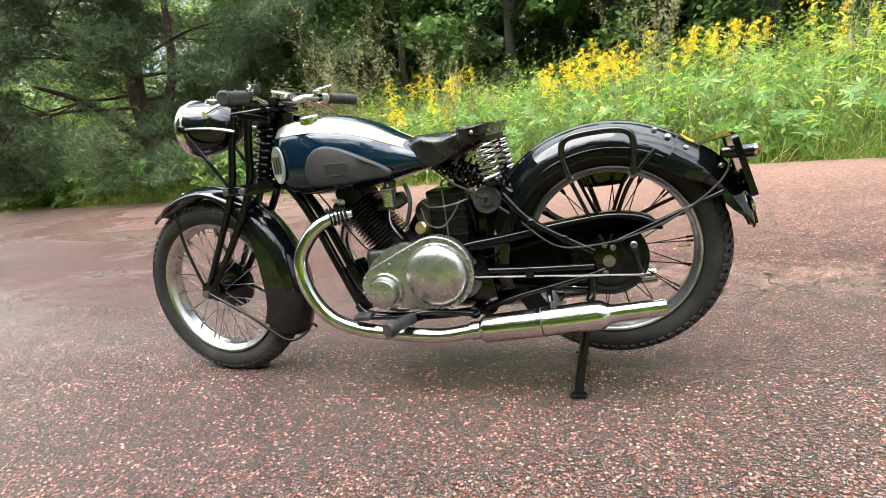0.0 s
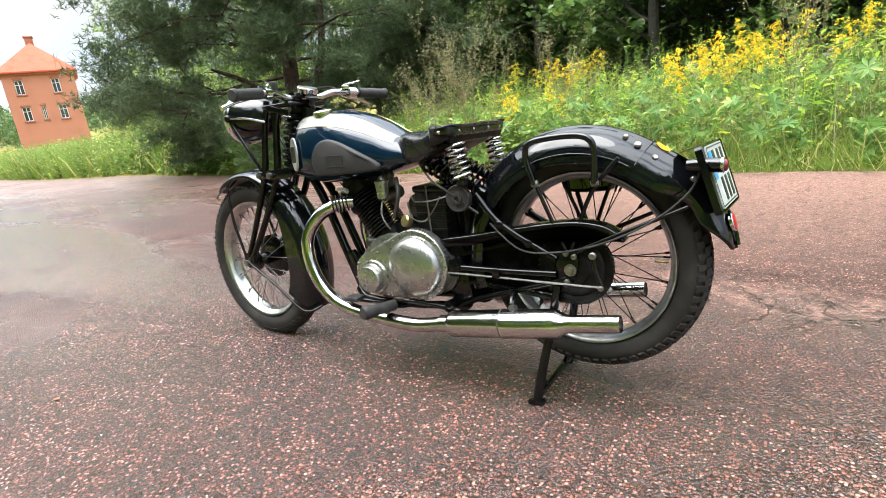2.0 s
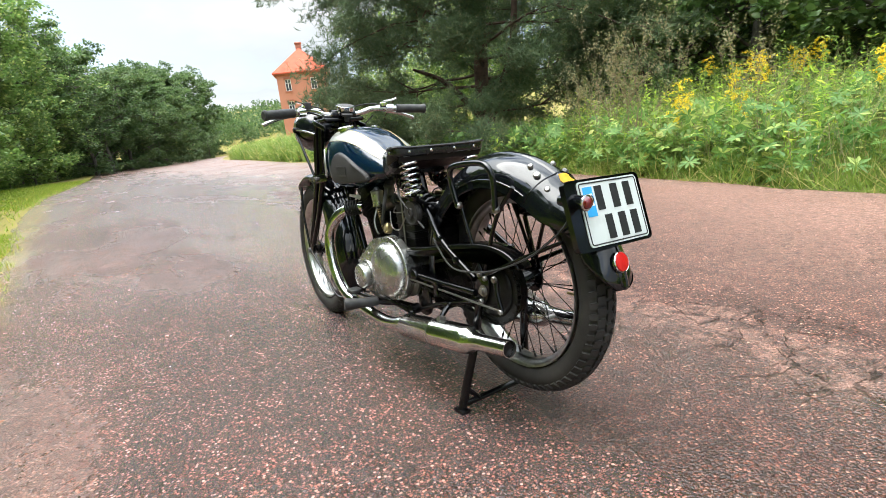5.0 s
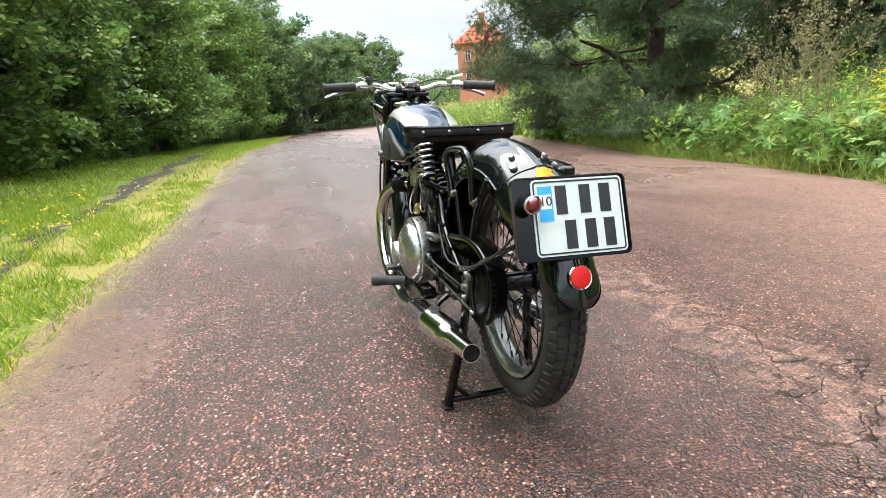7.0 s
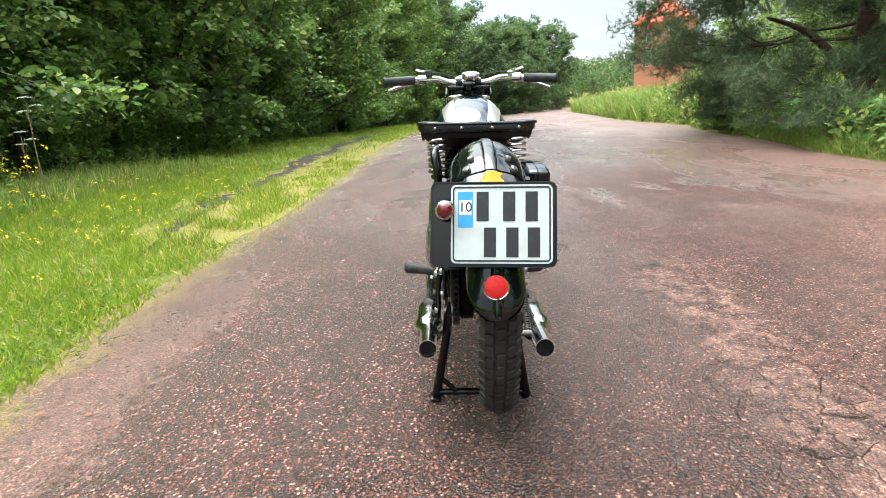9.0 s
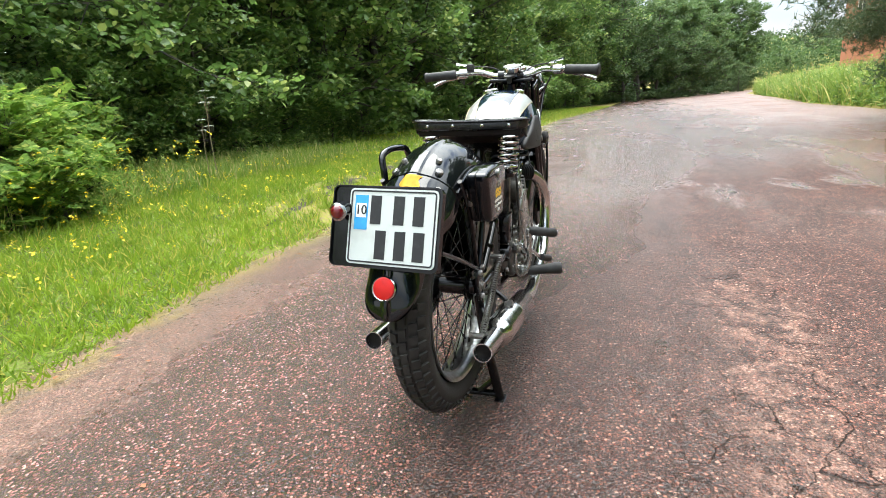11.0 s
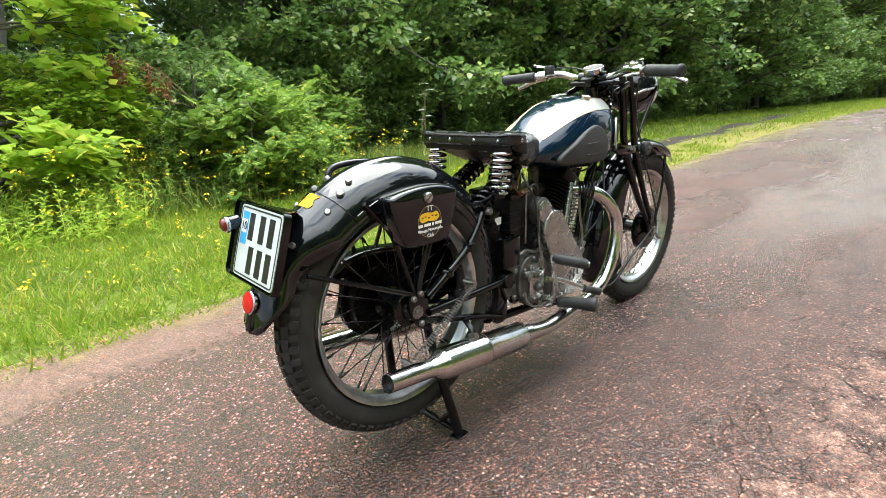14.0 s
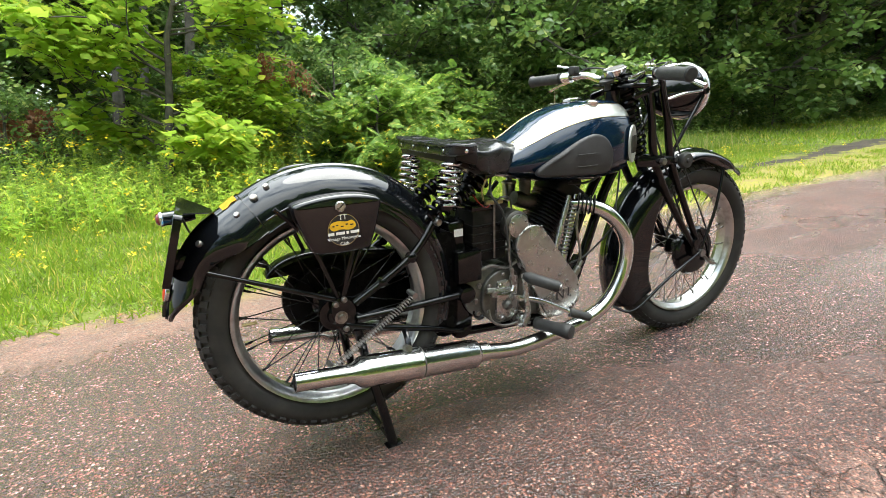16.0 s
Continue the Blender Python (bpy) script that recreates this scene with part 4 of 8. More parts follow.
# exhausts
for s in SIDES:
    head = spline([(-0.085, s * 0.060, 0.585), (-0.125, s * 0.095, 0.582), (-0.185, s * 0.135, 0.545), (-0.236, s * 0.155, 0.460), (-0.222, s * 0.160, 0.355), (-0.160, s * 0.160, 0.268),
                   (-0.060, s * 0.160, 0.226), (0.080, s * 0.160, 0.210), (0.200, s * 0.160, 0.203), (0.285, s * 0.158, 0.214), (0.335, s * 0.157, 0.224)], 7)
    pipe = part("exhaust_pipe", sweep(head, 0.0225, 16), CHROME, BIKE, "curved chrome exhaust pipe")
    fins = bmesh.new()
    for k in range(5):
        a = Vector((-0.098, s * 0.075, 0.585)) + Vector((-0.010, s * 0.007, -0.001)) * k
        lathe([(-0.0022, 0.031), (0.0022, 0.031)], a, (-0.75, s * 0.62, -0.1), 20, fins)
    part("finned_collar", fins, ENGINE_BLACK, pipe)
    a, b = Vector((0.315, s * 0.157, 0.2195)), Vector((0.838, s * 0.143, 0.278))
    ax, L = (b - a).normalized(), (b - a).length
    part("clamp", lathe([(-0.014, 0.0265), (0.026, 0.0265)], a, ax, 24), CHROME, pipe)
    muffler = part("silencer", lathe([(0.012, 0.024), (0.022, 0.036), (0.032, 0.0405), (0.195, 0.0415), (0.201, 0.0435), (0.209, 0.0415), (0.350, 0.0415), (0.365, 0.039), (0.380, 0.028), (0.388, 0.0255), (0.40, 0.0238),
                                      (L, 0.0235), (L, 0.0215), (L - 0.05, 0.0205), (L - 0.05, 0.0)], a, ax, 36), CHROME, BIKE, "long chrome silencer with a narrow tail pipe")
    # black disc just inside the tail pipe paints the shade of its hollow
    part("bore_shade", lathe([(L - 0.012, 0.0208), (L - 0.010, 0.0), (L - 0.0099, 0.0)], a, ax, 28), ENGINE_BLACK, muffler)
    part("seam_band", lathe([(0.196, 0.0425), (0.2, 0.0432), (0.204, 0.0425)], a, ax, 36), DULL_ALLOY, muffler)
    part("hanger", tube([(0.54, s * 0.150, 0.285), (0.535, s * 0.135, 0.305), (0.53, s * 0.105, 0.325)], 0.008, 8), FRAME_BLACK, BIKE)
    part("hanger_nut", lathe([(-0.01, 0.010), (0.014, 0.010), (0.014, 0)], (0.545, s * 0.150, 0.292), (0, s, 0.3), 6), STEEL, BIKE)

# engine
CYL0, CYL1 = Vector((0.030, 0, 0.455)), Vector((-0.078, 0, 0.612))
cax = (CYL1 - CYL0).normalized()
barrel = part("cylinder", lathe([(-0.02, 0.050), (0.19, 0.048), (0.192, 0.0)], CYL0, cax, 28), ENGINE_BLACK, BIKE, "black finned iron cylinder")
fin = lathe([(-0.0016, 0.036), (-0.0014, 0.0715), (0.0, 0.0725), (0.0014, 0.0715), (0.0016, 0.036)], (0, 0, 0), cax, 36)
bmesh.ops.recalc_face_normals(fin, faces=fin.faces)
fin_me = bpy.data.meshes.new("cooling_fin")
fin.to_mesh(fin_me)
fin.free()
fin_me.materials.append(ENGINE_BLACK)
for k in range(13):
    f = new("cooling_fin", fin_me)
    f.parent, f.location = barrel, CYL0 + cax * (0.028 + 0.0118 * k)
    f.scale = (1, 0.93, 1) if k < 10 else (1.06, 1.08, 1.06)
hc = CYL0 + cax * 0.20
bm = block((-0.058, -0.062, -0.022), (0.058, 0.062, 0.030), 0.010, None, None, 3)
for v in bm.verts:
    v.co = Matrix.Rotation(-math.atan2(-cax.x, cax.z), 3, "Y") @ v.co + hc
part("cylinder_head", bm, ENGINE_BLACK, BIKE)
for s in SIDES:
    part("rocker_box", lathe([(-0.045, 0.022), (-0.040, 0.027), (0.040, 0.027), (0.045, 0.022), (0.05, 0.012), (0.05, 0.0)], hc + cax * 0.040 + Vector((0.02, s * 0.030, 0)), (1, 0, 0.35), 18), ENGINE_BLACK, BIKE)
    part("exhaust_port", lathe([(0, 0.030), (0.03, 0.027), (0.045, 0.025)], hc + Vector((-0.01, s * 0.035, -0.03)), (-0.7, s * 0.7, -0.1), 18), ENGINE_BLACK, BIKE)
part("spark_plug", lathe([(0, 0.010), (0.018, 0.010), (0.018, 0.006), (0.045, 0.005), (0.045, 0)], hc + Vector((-0.02, -0.060, 0.0)), (-0.3, -0.8, 0.3), 10), WHITE, BIKE)
# crankcase and gearbox castings
bm = lathe([(-0.105, 0.080), (-0.095, 0.098), (0.095, 0.098), (0.105, 0.080)], (0.055, 0, 0.355), (0, 1, 0), 36)
block((-0.055, -0.068, 0.262), (0.13, 0.068, 0.46), 0.02, bm, None, 3)
part("crankcase", bm, DULL_ALLOY, BIKE, "oily cast alloy crankcase")
bm = lathe([(-0.095, 0.060), (-0.088, 0.078), (0.088, 0.078), (0.098, 0.060)], (0.255, 0, 0.368), (0, 1, 0), 32)
block((0.17, -0.07, 0.30), (0.31, 0.075, 0.44), 0.015, bm, None, 3)
part("gearbox", bm, DULL_ALLOY, BIKE, "oily cast alloy gearbox")
# left: primary drive cover
cover = part("primary_cover", slab(two_circles((0.203, 0.389), 0.116, (0.020, 0.350), 0.072), -0.128, -0.090, 0.006, 3), ALLOY, BIKE, "polished alloy primary drive cover")
part("cover_arm", slab(rounded([(-0.045, 0.31), (-0.035, 0.40), (0.035, 0.465), (0.10, 0.485), (0.14, 0.46), (0.08, 0.40), (0.03, 0.33), (-0.02, 0.285)], 4), -0.110, -0.075, 0.006), ALLOY, cover)
part("clutch_dome", lathe([(0, 0.100), (0.006, 0.099), (0.018, 0.094), (0.030, 0.083), (0.039, 0.064), (0.044, 0.040), (0.046, 0.015), (0.0462, 0)], (0.206, -0.128, 0.386), (0, -1, 0), 48), ALLOY, cover)
part("crank_dome", lathe([(0, 0.060), (0.010, 0.056), (0.012, 0.049), (0.030, 0.048), (0.038, 0.043), (0.041, 0.030), (0.042, 0)], (0.030, -0.126, 0.340), (0, -1, 0), 36), ALLOY, cover)
for k in range(14):
    a = radians(-110 + 245 * k / 13)
    part("cover_screw", bolt((0.203 + 0.109 * math.cos(a), -0.128, 0.389 + 0.109 * math.sin(a)), (0, -1, 0), 0.0042, 0.003), STEEL, cover)
for x, z in ((0.105, 0.465), (0.055, 0.425), (-0.035, 0.385), (-0.047, 0.335), (-0.02, 0.292), (0.055, 0.283)):
    part("cover_screw", bolt((x, -0.128, z), (0, -1, 0), 0.0045, 0.004), STEEL, cover)
part("oil_cap", lathe([(0, 0.018), (0.012, 0.020), (0.020, 0.020), (0.024, 0.015), (0.024, 0)], (0.168, -0.085, 0.522), (-0.2, -0.8, 0.3), 20), BRASS, BIKE, "tarnished brass oil filler cap")
# right: timing chest
chest = part("timing_cover", slab(two_circles((0.118, 0.500), 0.058, (0.005, 0.325), 0.078), 0.092, 0.128, 0.005, 3), ALLOY, BIKE, "flat grey alloy timing cover")
part("cover_lobe", slab(two_circles((-0.03, 0.300), 0.048, (0.03, 0.300), 0.055), 0.085, 0.122, 0.004), ALLOY, chest)
for x, z in ((0.150, 0.545), (0.09, 0.550), (0.172, 0.49), (-0.065, 0.34), (-0.05, 0.275), (0.055, 0.265), (0.012, 0.385), (0.085, 0.325), (-0.02, 0.36), (0.03, 0.32)):
    part("cover_screw", bolt((x, 0.128, z), (0, 1, 0), 0.0048, 0.004), STEEL, chest)
lettering("engraved_mark", "N", 0.046, (0.008, 0.1288, 0.318), pose(0, 0, 0, 90, 0, 180), INK, chest)
lettering("engraved_mark", "I", 0.042, (-0.026, 0.1288, 0.322), pose(0, 0, 0, 90, 0, 180), INK, chest)
part("dynamo", lathe([(-0.07, 0.036), (-0.065, 0.043), (0.065, 0.043), (0.070, 0.036), (0.070, 0.012), (0.076, 0.010), (0.076, 0)], (0.165, 0.045, 0.560), (0, 1, 0), 32), DULL_ALLOY, BIKE, "dark cylindrical dynamo")
part("dynamo_strap", lathe([(0.00, 0.0445), (0.02, 0.0445)], (0.165, 0.045, 0.560), (0, 1, 0), 32), STEEL, BIKE)
for k, (x0, x1) in enumerate(((0.015, -0.060), (-0.025, -0.088))):
    part("pushrod_tube", rod((x0 - 0.005, 0.085, 0.41), (x1 - 0.005, 0.070, 0.615), 0.0095, 12), CHROME if k else ALLOY, BIKE, "bright pushrod tube")
    part("tube_gland", lathe([(0, 0.015), (0.03, 0.015), (0.034, 0.011)], (x0 - 0.005, 0.085, 0.405), (x1 - x0, -0.015, 0.205), 12), ALLOY, BIKE)
part("valve_spring", coil((-0.030, 0.092, 0.44), (-0.078, 0.078, 0.585), 0.0125, 0.003, 12, 6, 10), STEEL, BIKE)
part("oil_pipe", tube([(-0.06, 0.10, 0.36), (-0.09, 0.105, 0.42), (-0.075, 0.10, 0.52), (-0.10, 0.08, 0.62)], 0.004, 8), STEEL, BIKE)
part("oil_union", lathe([(0, 0.012), (0.05, 0.012), (0.055, 0.007), (0.075, 0.007)], (-0.055, 0.105, 0.345), (-0.45, 0.1, 0.8), 10), STEEL, BIKE)
# gearbox right end, kickstart, gear pedal, footrests
end = part("gearbox_end_cover", slab(rounded([(0.165, 0.278), (0.152, 0.35), (0.165, 0.42), (0.225, 0.435), (0.275, 0.40), (0.28, 0.32), (0.235, 0.272)], 5), 0.085, 0.112, 0.006, 3), DULL_ALLOY, BIKE, "alloy gearbox end cover")
for x, z in ((0.168, 0.295), (0.170, 0.405), (0.262, 0.395), (0.267, 0.315), (0.215, 0.283), (0.215, 0.423)):
    part("cover_screw", bolt((x, 0.112, z), (0, 1, 0), 0.006, 0.006), STEEL, end)
part("selector_lever", tube([(0.275, 0.120, 0.385), (0.235, 0.126, 0.382), (0.195, 0.126, 0.372)], [0.009, 0.007, 0.009], 8), ALLOY, BIKE)
part("kickstart_lever", tube([(0.155, 0.135, 0.268), (0.150, 0.150, 0.30), (0.160, 0.152, 0.37), (0.166, 0.150, 0.425)], [0.016, 0.010, 0.008, 0.010], 10), ALLOY, BIKE, "bright kickstart lever")
part("kickstart_pedal", sweep([(0.166, 0.150, 0.420), (0.158, 0.165, 0.416), (0.110, 0.232, 0.400), (0.106, 0.238, 0.399)], [0.011, 0.0165, 0.0165, 0.012], 16), GRIP, BIKE, "black rubber kickstart pedal")
part("pedal_end", lathe([(0, 0.010), (0.004, 0.010), (0.006, 0.006), (0.006, 0)], (0.106, 0.238, 0.399), (-0.55, 0.8, -0.15), 12), STEEL, BIKE)
part("kick_boss", lathe([(-0.03, 0.022), (0.012, 0.022), (0.018, 0.014), (0.024, 0.010), (0.024, 0)], (0.155, 0.125, 0.270), (0, 1, 0), 16), ALLOY, BIKE)
part("gear_pedal", tube([(0.180, 0.140, 0.350), (0.110, 0.150, 0.330), (0.03, 0.165, 0.290), (-0.01, 0.185, 0.268)], [0.010, 0.0085, 0.008, 0.008], 10), CHROME, BIKE, "bright gear pedal")
part("gear_pedal_rubber", rod((0.010, 0.178, 0.278), (-0.050, 0.200, 0.256), 0.013, 14), GRIP, BIKE)
for s in SIDES:
    part("footrest_hanger", tube([(0.13, s * 0.06, 0.236), (0.12, s * 0.105, 0.242), (0.106, s * 0.135, 0.252)], 0.011, 10), FRAME_BLACK, BIKE)
    part("footrest", lathe([(0, 0.012), (0.004, 0.018), (0.075, 0.0185), (0.100, 0.0215), (0.118, 0.0235), (0.126, 0.019), (0.128, 0)], (0.112, s * 0.138, 0.254), (-0.30, s, 0.06), 20), GRIP, BIKE, "black rubber footrest")
part("brake_pedal", tube([(0.30, -0.120, 0.258), (0.17, -0.128, 0.268), (0.06, -0.135, 0.256), (-0.03, -0.150, 0.262)], [0.010, 0.008, 0.007, 0.008], 10), FRAME_BLACK, BIKE)
part("pedal_pad", block((-0.070, -0.185, 0.262), (-0.015, -0.135, 0.278), 0.006), GRIP, BIKE)
part("pedal_boss", lathe([(-0.02, 0.018), (0.014, 0.018), (0.020, 0.010), (0.020, 0)], (0.305, -0.105, 0.258), (0, -1, 0), 14), FRAME_BLACK, BIKE)
plate_r = part("gearbox_plate", slab(rounded([(0.172, 0.292), (0.170, 0.392), (0.186, 0.404), (0.228, 0.404), (0.238, 0.392), (0.240, 0.300), (0.226, 0.286)], 3), 0.110, 0.122, 0.004, 2), ALLOY, BIKE, "square alloy cover on the gearbox")
for x, z in ((0.178, 0.300), (0.178, 0.392), (0.230, 0.394), (0.232, 0.298)):
    part("cover_screw", bolt((x, 0.122, z), (0, 1, 0), 0.0055, 0.005), STEEL, plate_r)
part("clutch_arm", tube([(0.248, 0.128, 0.372), (0.222, 0.134, 0.368), (0.196, 0.132, 0.372), (0.186, 0.128, 0.385)], [0.008, 0.0055, 0.005, 0.008], 8), CHROME, BIKE)
part("clutch_boss", lathe([(-0.02, 0.013), (0.008, 0.013), (0.012, 0.009), (0.016, 0.009), (0.016, 0)], (0.250, 0.118, 0.372), (0, 1, 0), 12), STEEL, BIKE)
part("cable_adjuster", rod((0.186, 0.126, 0.390), (0.192, 0.124, 0.440), 0.006, 8), STEEL, BIKE)
part("adjuster_nut", lathe([(-0.005, 0.0095), (0.005, 0.0095)], (0.189, 0.125, 0.412), (0.1, 0, 1), 6), STEEL, BIKE)
part("detent_cap", lathe([(0, 0.015), (0.012, 0.015), (0.016, 0.010), (0.022, 0.008), (0.022, 0)], (0.206, 0.118, 0.330), (0, 1, 0), 14), DULL_ALLOY, BIKE)
part("drain_plug", bolt((0.222, 0.116, 0.292), (0, 1, -0.3), 0.010, 0.012), STEEL, BIKE)
part("selector_rod", tube([(0.268, 0.120, 0.325), (0.262, 0.128, 0.292), (0.226, 0.134, 0.272), (0.172, 0.136, 0.270)], 0.004, 8), STEEL, BIKE)
part("rear_mount", slab(rounded([(0.262, 0.30), (0.262, 0.40), (0.292, 0.414), (0.312, 0.388), (0.306, 0.32), (0.288, 0.288)], 4), 0.080, 0.094, 0.003), FRAME_BLACK, BIKE)
for x, z in ((0.288, 0.396), (0.292, 0.312), (0.300, 0.352)):
    part("mount_bolt", bolt((x, 0.094, z), (0, 1, 0), 0.0085, 0.010), STEEL, BIKE)
part("kick_pinch_bolt", rod((0.136, 0.142, 0.262), (0.176, 0.142, 0.276), 0.0055, 8), STEEL, BIKE)
part("stay_nut", bolt((0.418, 0.098, 0.604), (0, 1, 0), 0.011, 0.014), STEEL, BIKE)
part("stay_nut", bolt((0.438, 0.100, 0.384), (0, 1, 0), 0.0075, 0.010), STEEL, BIKE)
part("oil_line", tube([(0.315, 0.075, 0.455), (0.285, 0.108, 0.448), (0.255, 0.112, 0.455), (0.205, 0.112, 0.440), (0.165, 0.110, 0.452)], 0.0045, 8), STEEL, BIKE)
part("wiring", tube([(0.235, 0.098, 0.632), (0.215, 0.106, 0.648), (0.185, 0.100, 0.640), (0.170, 0.092, 0.606)], 0.0028, 6), GRIP, BIKE)
part("wiring", tube([(0.262, 0.085, 0.64), (0.275, 0.098, 0.672), (0.262, 0.098, 0.70), (0.24, 0.07, 0.72)], 0.0026, 6), BRASS, BIKE)
part("dynamo_cap", lathe([(0, 0.034), (0.006, 0.034), (0.008, 0.028), (0.010, 0.020), (0.010, 0)], (0.165, 0.115, 0.560), (0, 1, 0), 26), ALLOY, BIKE)
for k in range(3):
    a = 2.1 * k + 0.5
    part("dynamo_screw", bolt((0.165 + 0.026 * math.cos(a), 0.122, 0.560 + 0.026 * math.sin(a)), (0, 1, 0), 0.004, 0.005), STEEL, BIKE)
part("dynamo_arm", slab(two_circles((0.150, 0.560), 0.020, (0.118, 0.515), 0.022), 0.100, 0.112, 0.003), DULL_ALLOY, BIKE)
# battery box behind the cylinder, with its lid, ribs and straps
battery = part("battery_box", block((0.185, -0.068, 0.462), (0.300, 0.088, 0.620), 0.006), ENGINE_BLACK, BIKE, "black ribbed battery box")
for z in (0.49, 0.515, 0.54, 0.565):
    part("rib", block((0.183, -0.071, z), (0.302, 0.091, z + 0.008), 0.003), ENGINE_BLACK, battery)
part("lid", block((0.181, -0.072, 0.612), (0.304, 0.092, 0.632), 0.005), FRAME_BLACK, battery)
part("strap", rod((0.232, 0.095, 0.470), (0.232, 0.095, 0.632), 0.003, 6), STEEL, battery)
part("strap", rod((0.240, -0.073, 0.470), (0.236, -0.073, 0.632), 0.003, 6), STEEL, battery)
part("terminal", block((0.205, 0.088, 0.628), (0.262, 0.100, 0.640), 0.003), BRASS, battery)
tank2 = part("oil_tank", block((0.312, -0.02, 0.44), (0.368, 0.070, 0.590), 0.010, None, None, 3), FRAME_BLACK, BIKE, "small black oil tank")
part("tank_step", block((0.288, 0.035, 0.420), (0.366, 0.118, 0.512), 0.006), FRAME_BLACK, tank2)
part("paper_label", block((0.322, 0.0705, 0.545), (0.350, 0.0715, 0.566), 0.0), WHITE, tank2, "small white label", False)
# carburettor
carb = part("carburettor", lathe([(-0.05, 0.022), (-0.04, 0.026), (0.02, 0.026), (0.045, 0.021)], (0.045, -0.01, 0.600), (0.85, 0, 0.25), 20), DULL_ALLOY, BIKE)
part("float_bowl", lathe([(-0.036, 0.012), (-0.030, 0.020), (0.018, 0.0215), (0.020, 0.024), (0.026, 0.024), (0.030, 0.012), (0.040, 0.008), (0.040, 0)], (0.062, -0.072, 0.628), (0, 0, 1), 20), ALLOY, carb, "grey alloy float bowl")
part("slide_tower", lathe([(-0.02, 0.018), (0.045, 0.018), (0.047, 0.021), (0.058, 0.020), (0.06, 0.006)], (0.045, -0.01, 0.615), (0, 0, 1), 18), DULL_ALLOY, carb)
part("mixture_spring", coil((0.075, -0.080, 0.590), (0.115, -0.085, 0.520), 0.0065, 0.0018, 9, 5, 9), BRASS, carb)
for pts, mat_, r in (([(0.062, -0.075, 0.595), (0.066, -0.095, 0.55), (0.09, -0.105, 0.515), (0.10, -0.10, 0.50)], STEEL, 0.0035),
                     ([(0.115, -0.06, 0.66), (0.135, -0.085, 0.61), (0.12, -0.09, 0.55), (0.10, -0.08, 0.53)], GRIP, 0.007),
                     ([(0.16, -0.05, 0.60), (0.20, -0.085, 0.585), (0.27, -0.09, 0.59), (0.31, -0.07, 0.60)], STEEL, 0.0025),
                     ([(0.165, -0.08, 0.585), (0.185, -0.09, 0.535), (0.23, -0.09, 0.525), (0.265, -0.085, 0.560), (0.29, -0.08, 0.60)], STEEL, 0.0025),
                     ([(0.20, -0.05, 0.71), (0.28, -0.105, 0.655), (0.35, -0.125, 0.62), (0.44, -0.118, 0.555)], GRIP, 0.0035),
                     ([(0.22, 0.06, 0.70), (0.25, 0.105, 0.66), (0.215, 0.115, 0.60), (0.20, 0.120, 0.50), (0.185, 0.122, 0.40)], GRIP, 0.0035),
                     ([(0.24, 0.095, 0.635), (0.27, 0.105, 0.625), (0.30, 0.09, 0.665), (0.27, 0.06, 0.70)], DARK_RED, 0.002),
                     ([(-0.05, 0.08, 0.655), (-0.10, 0.100, 0.655), (-0.17, 0.09, 0.67), (-0.26, 0.05, 0.70)], GRIP, 0.0035),
                     ([(-0.29, 0.06, 0.69), (-0.24, 0.10, 0.58), (-0.20, 0.12, 0.50), (-0.12, 0.10, 0.42), (-0.06, 0.09, 0.40)], GRIP, 0.003),
                     ([(0.195, 0.118, 0.55), (0.200, 0.122, 0.48), (0.185, 0.125, 0.395)], STEEL, 0.003),
                     ([(0.47, -0.108, 0.525), (0.56, -0.118, 0.455), (0.66, -0.120, 0.450), (0.78, -0.115, 0.475), (0.90, -0.105, 0.530), (0.985, -0.09, 0.600), (1.01, -0.075, 0.660)], GRIP, 0.0028)):
    part("cable", tube(pts, r, 7), mat_, BIKE)

# petrol tank: rounded sections along its length, silver on the shoulders
STATIONS = ((-0.322, 0.012, 0.790, 0.835, 2.2), (-0.316, 0.050, 0.735, 0.868, 2.3), (-0.298, 0.092, 0.682, 0.884, 2.5), (-0.265, 0.118, 0.658, 0.893, 2.6), (-0.20, 0.132, 0.650, 0.898, 2.6),
            (-0.12, 0.136, 0.650, 0.896, 2.6), (-0.04, 0.134, 0.654, 0.880, 2.6), (0.04, 0.126, 0.664, 0.848, 2.5), (0.11, 0.112, 0.677, 0.806, 2.4), (0.165, 0.106, 0.689, 0.782, 2.4),
            (0.205, 0.094, 0.697, 0.763, 2.4), (0.232, 0.062, 0.706, 0.748, 2.2), (0.242, 0.012, 0.719, 0.735, 2.0))


def tank_half(x):
    xs = [s[0] for s in STATIONS]
    if x < -0.265 or x > 0.205:
        return [float(np.interp(x, xs, [s[i] for s in STATIONS])) for i in (1, 2, 3, 4)]
    near = np.linspace(-0.03, 0.03, 7)
    return [float(np.mean([np.interp(min(max(x + d * min(1, (x + 0.265) / 0.03, (0.205 - x) / 0.03), -0.3), 0.24), xs, [s[i] for s in STATIONS]) for d in near])) for i in (1, 2, 3, 4)]


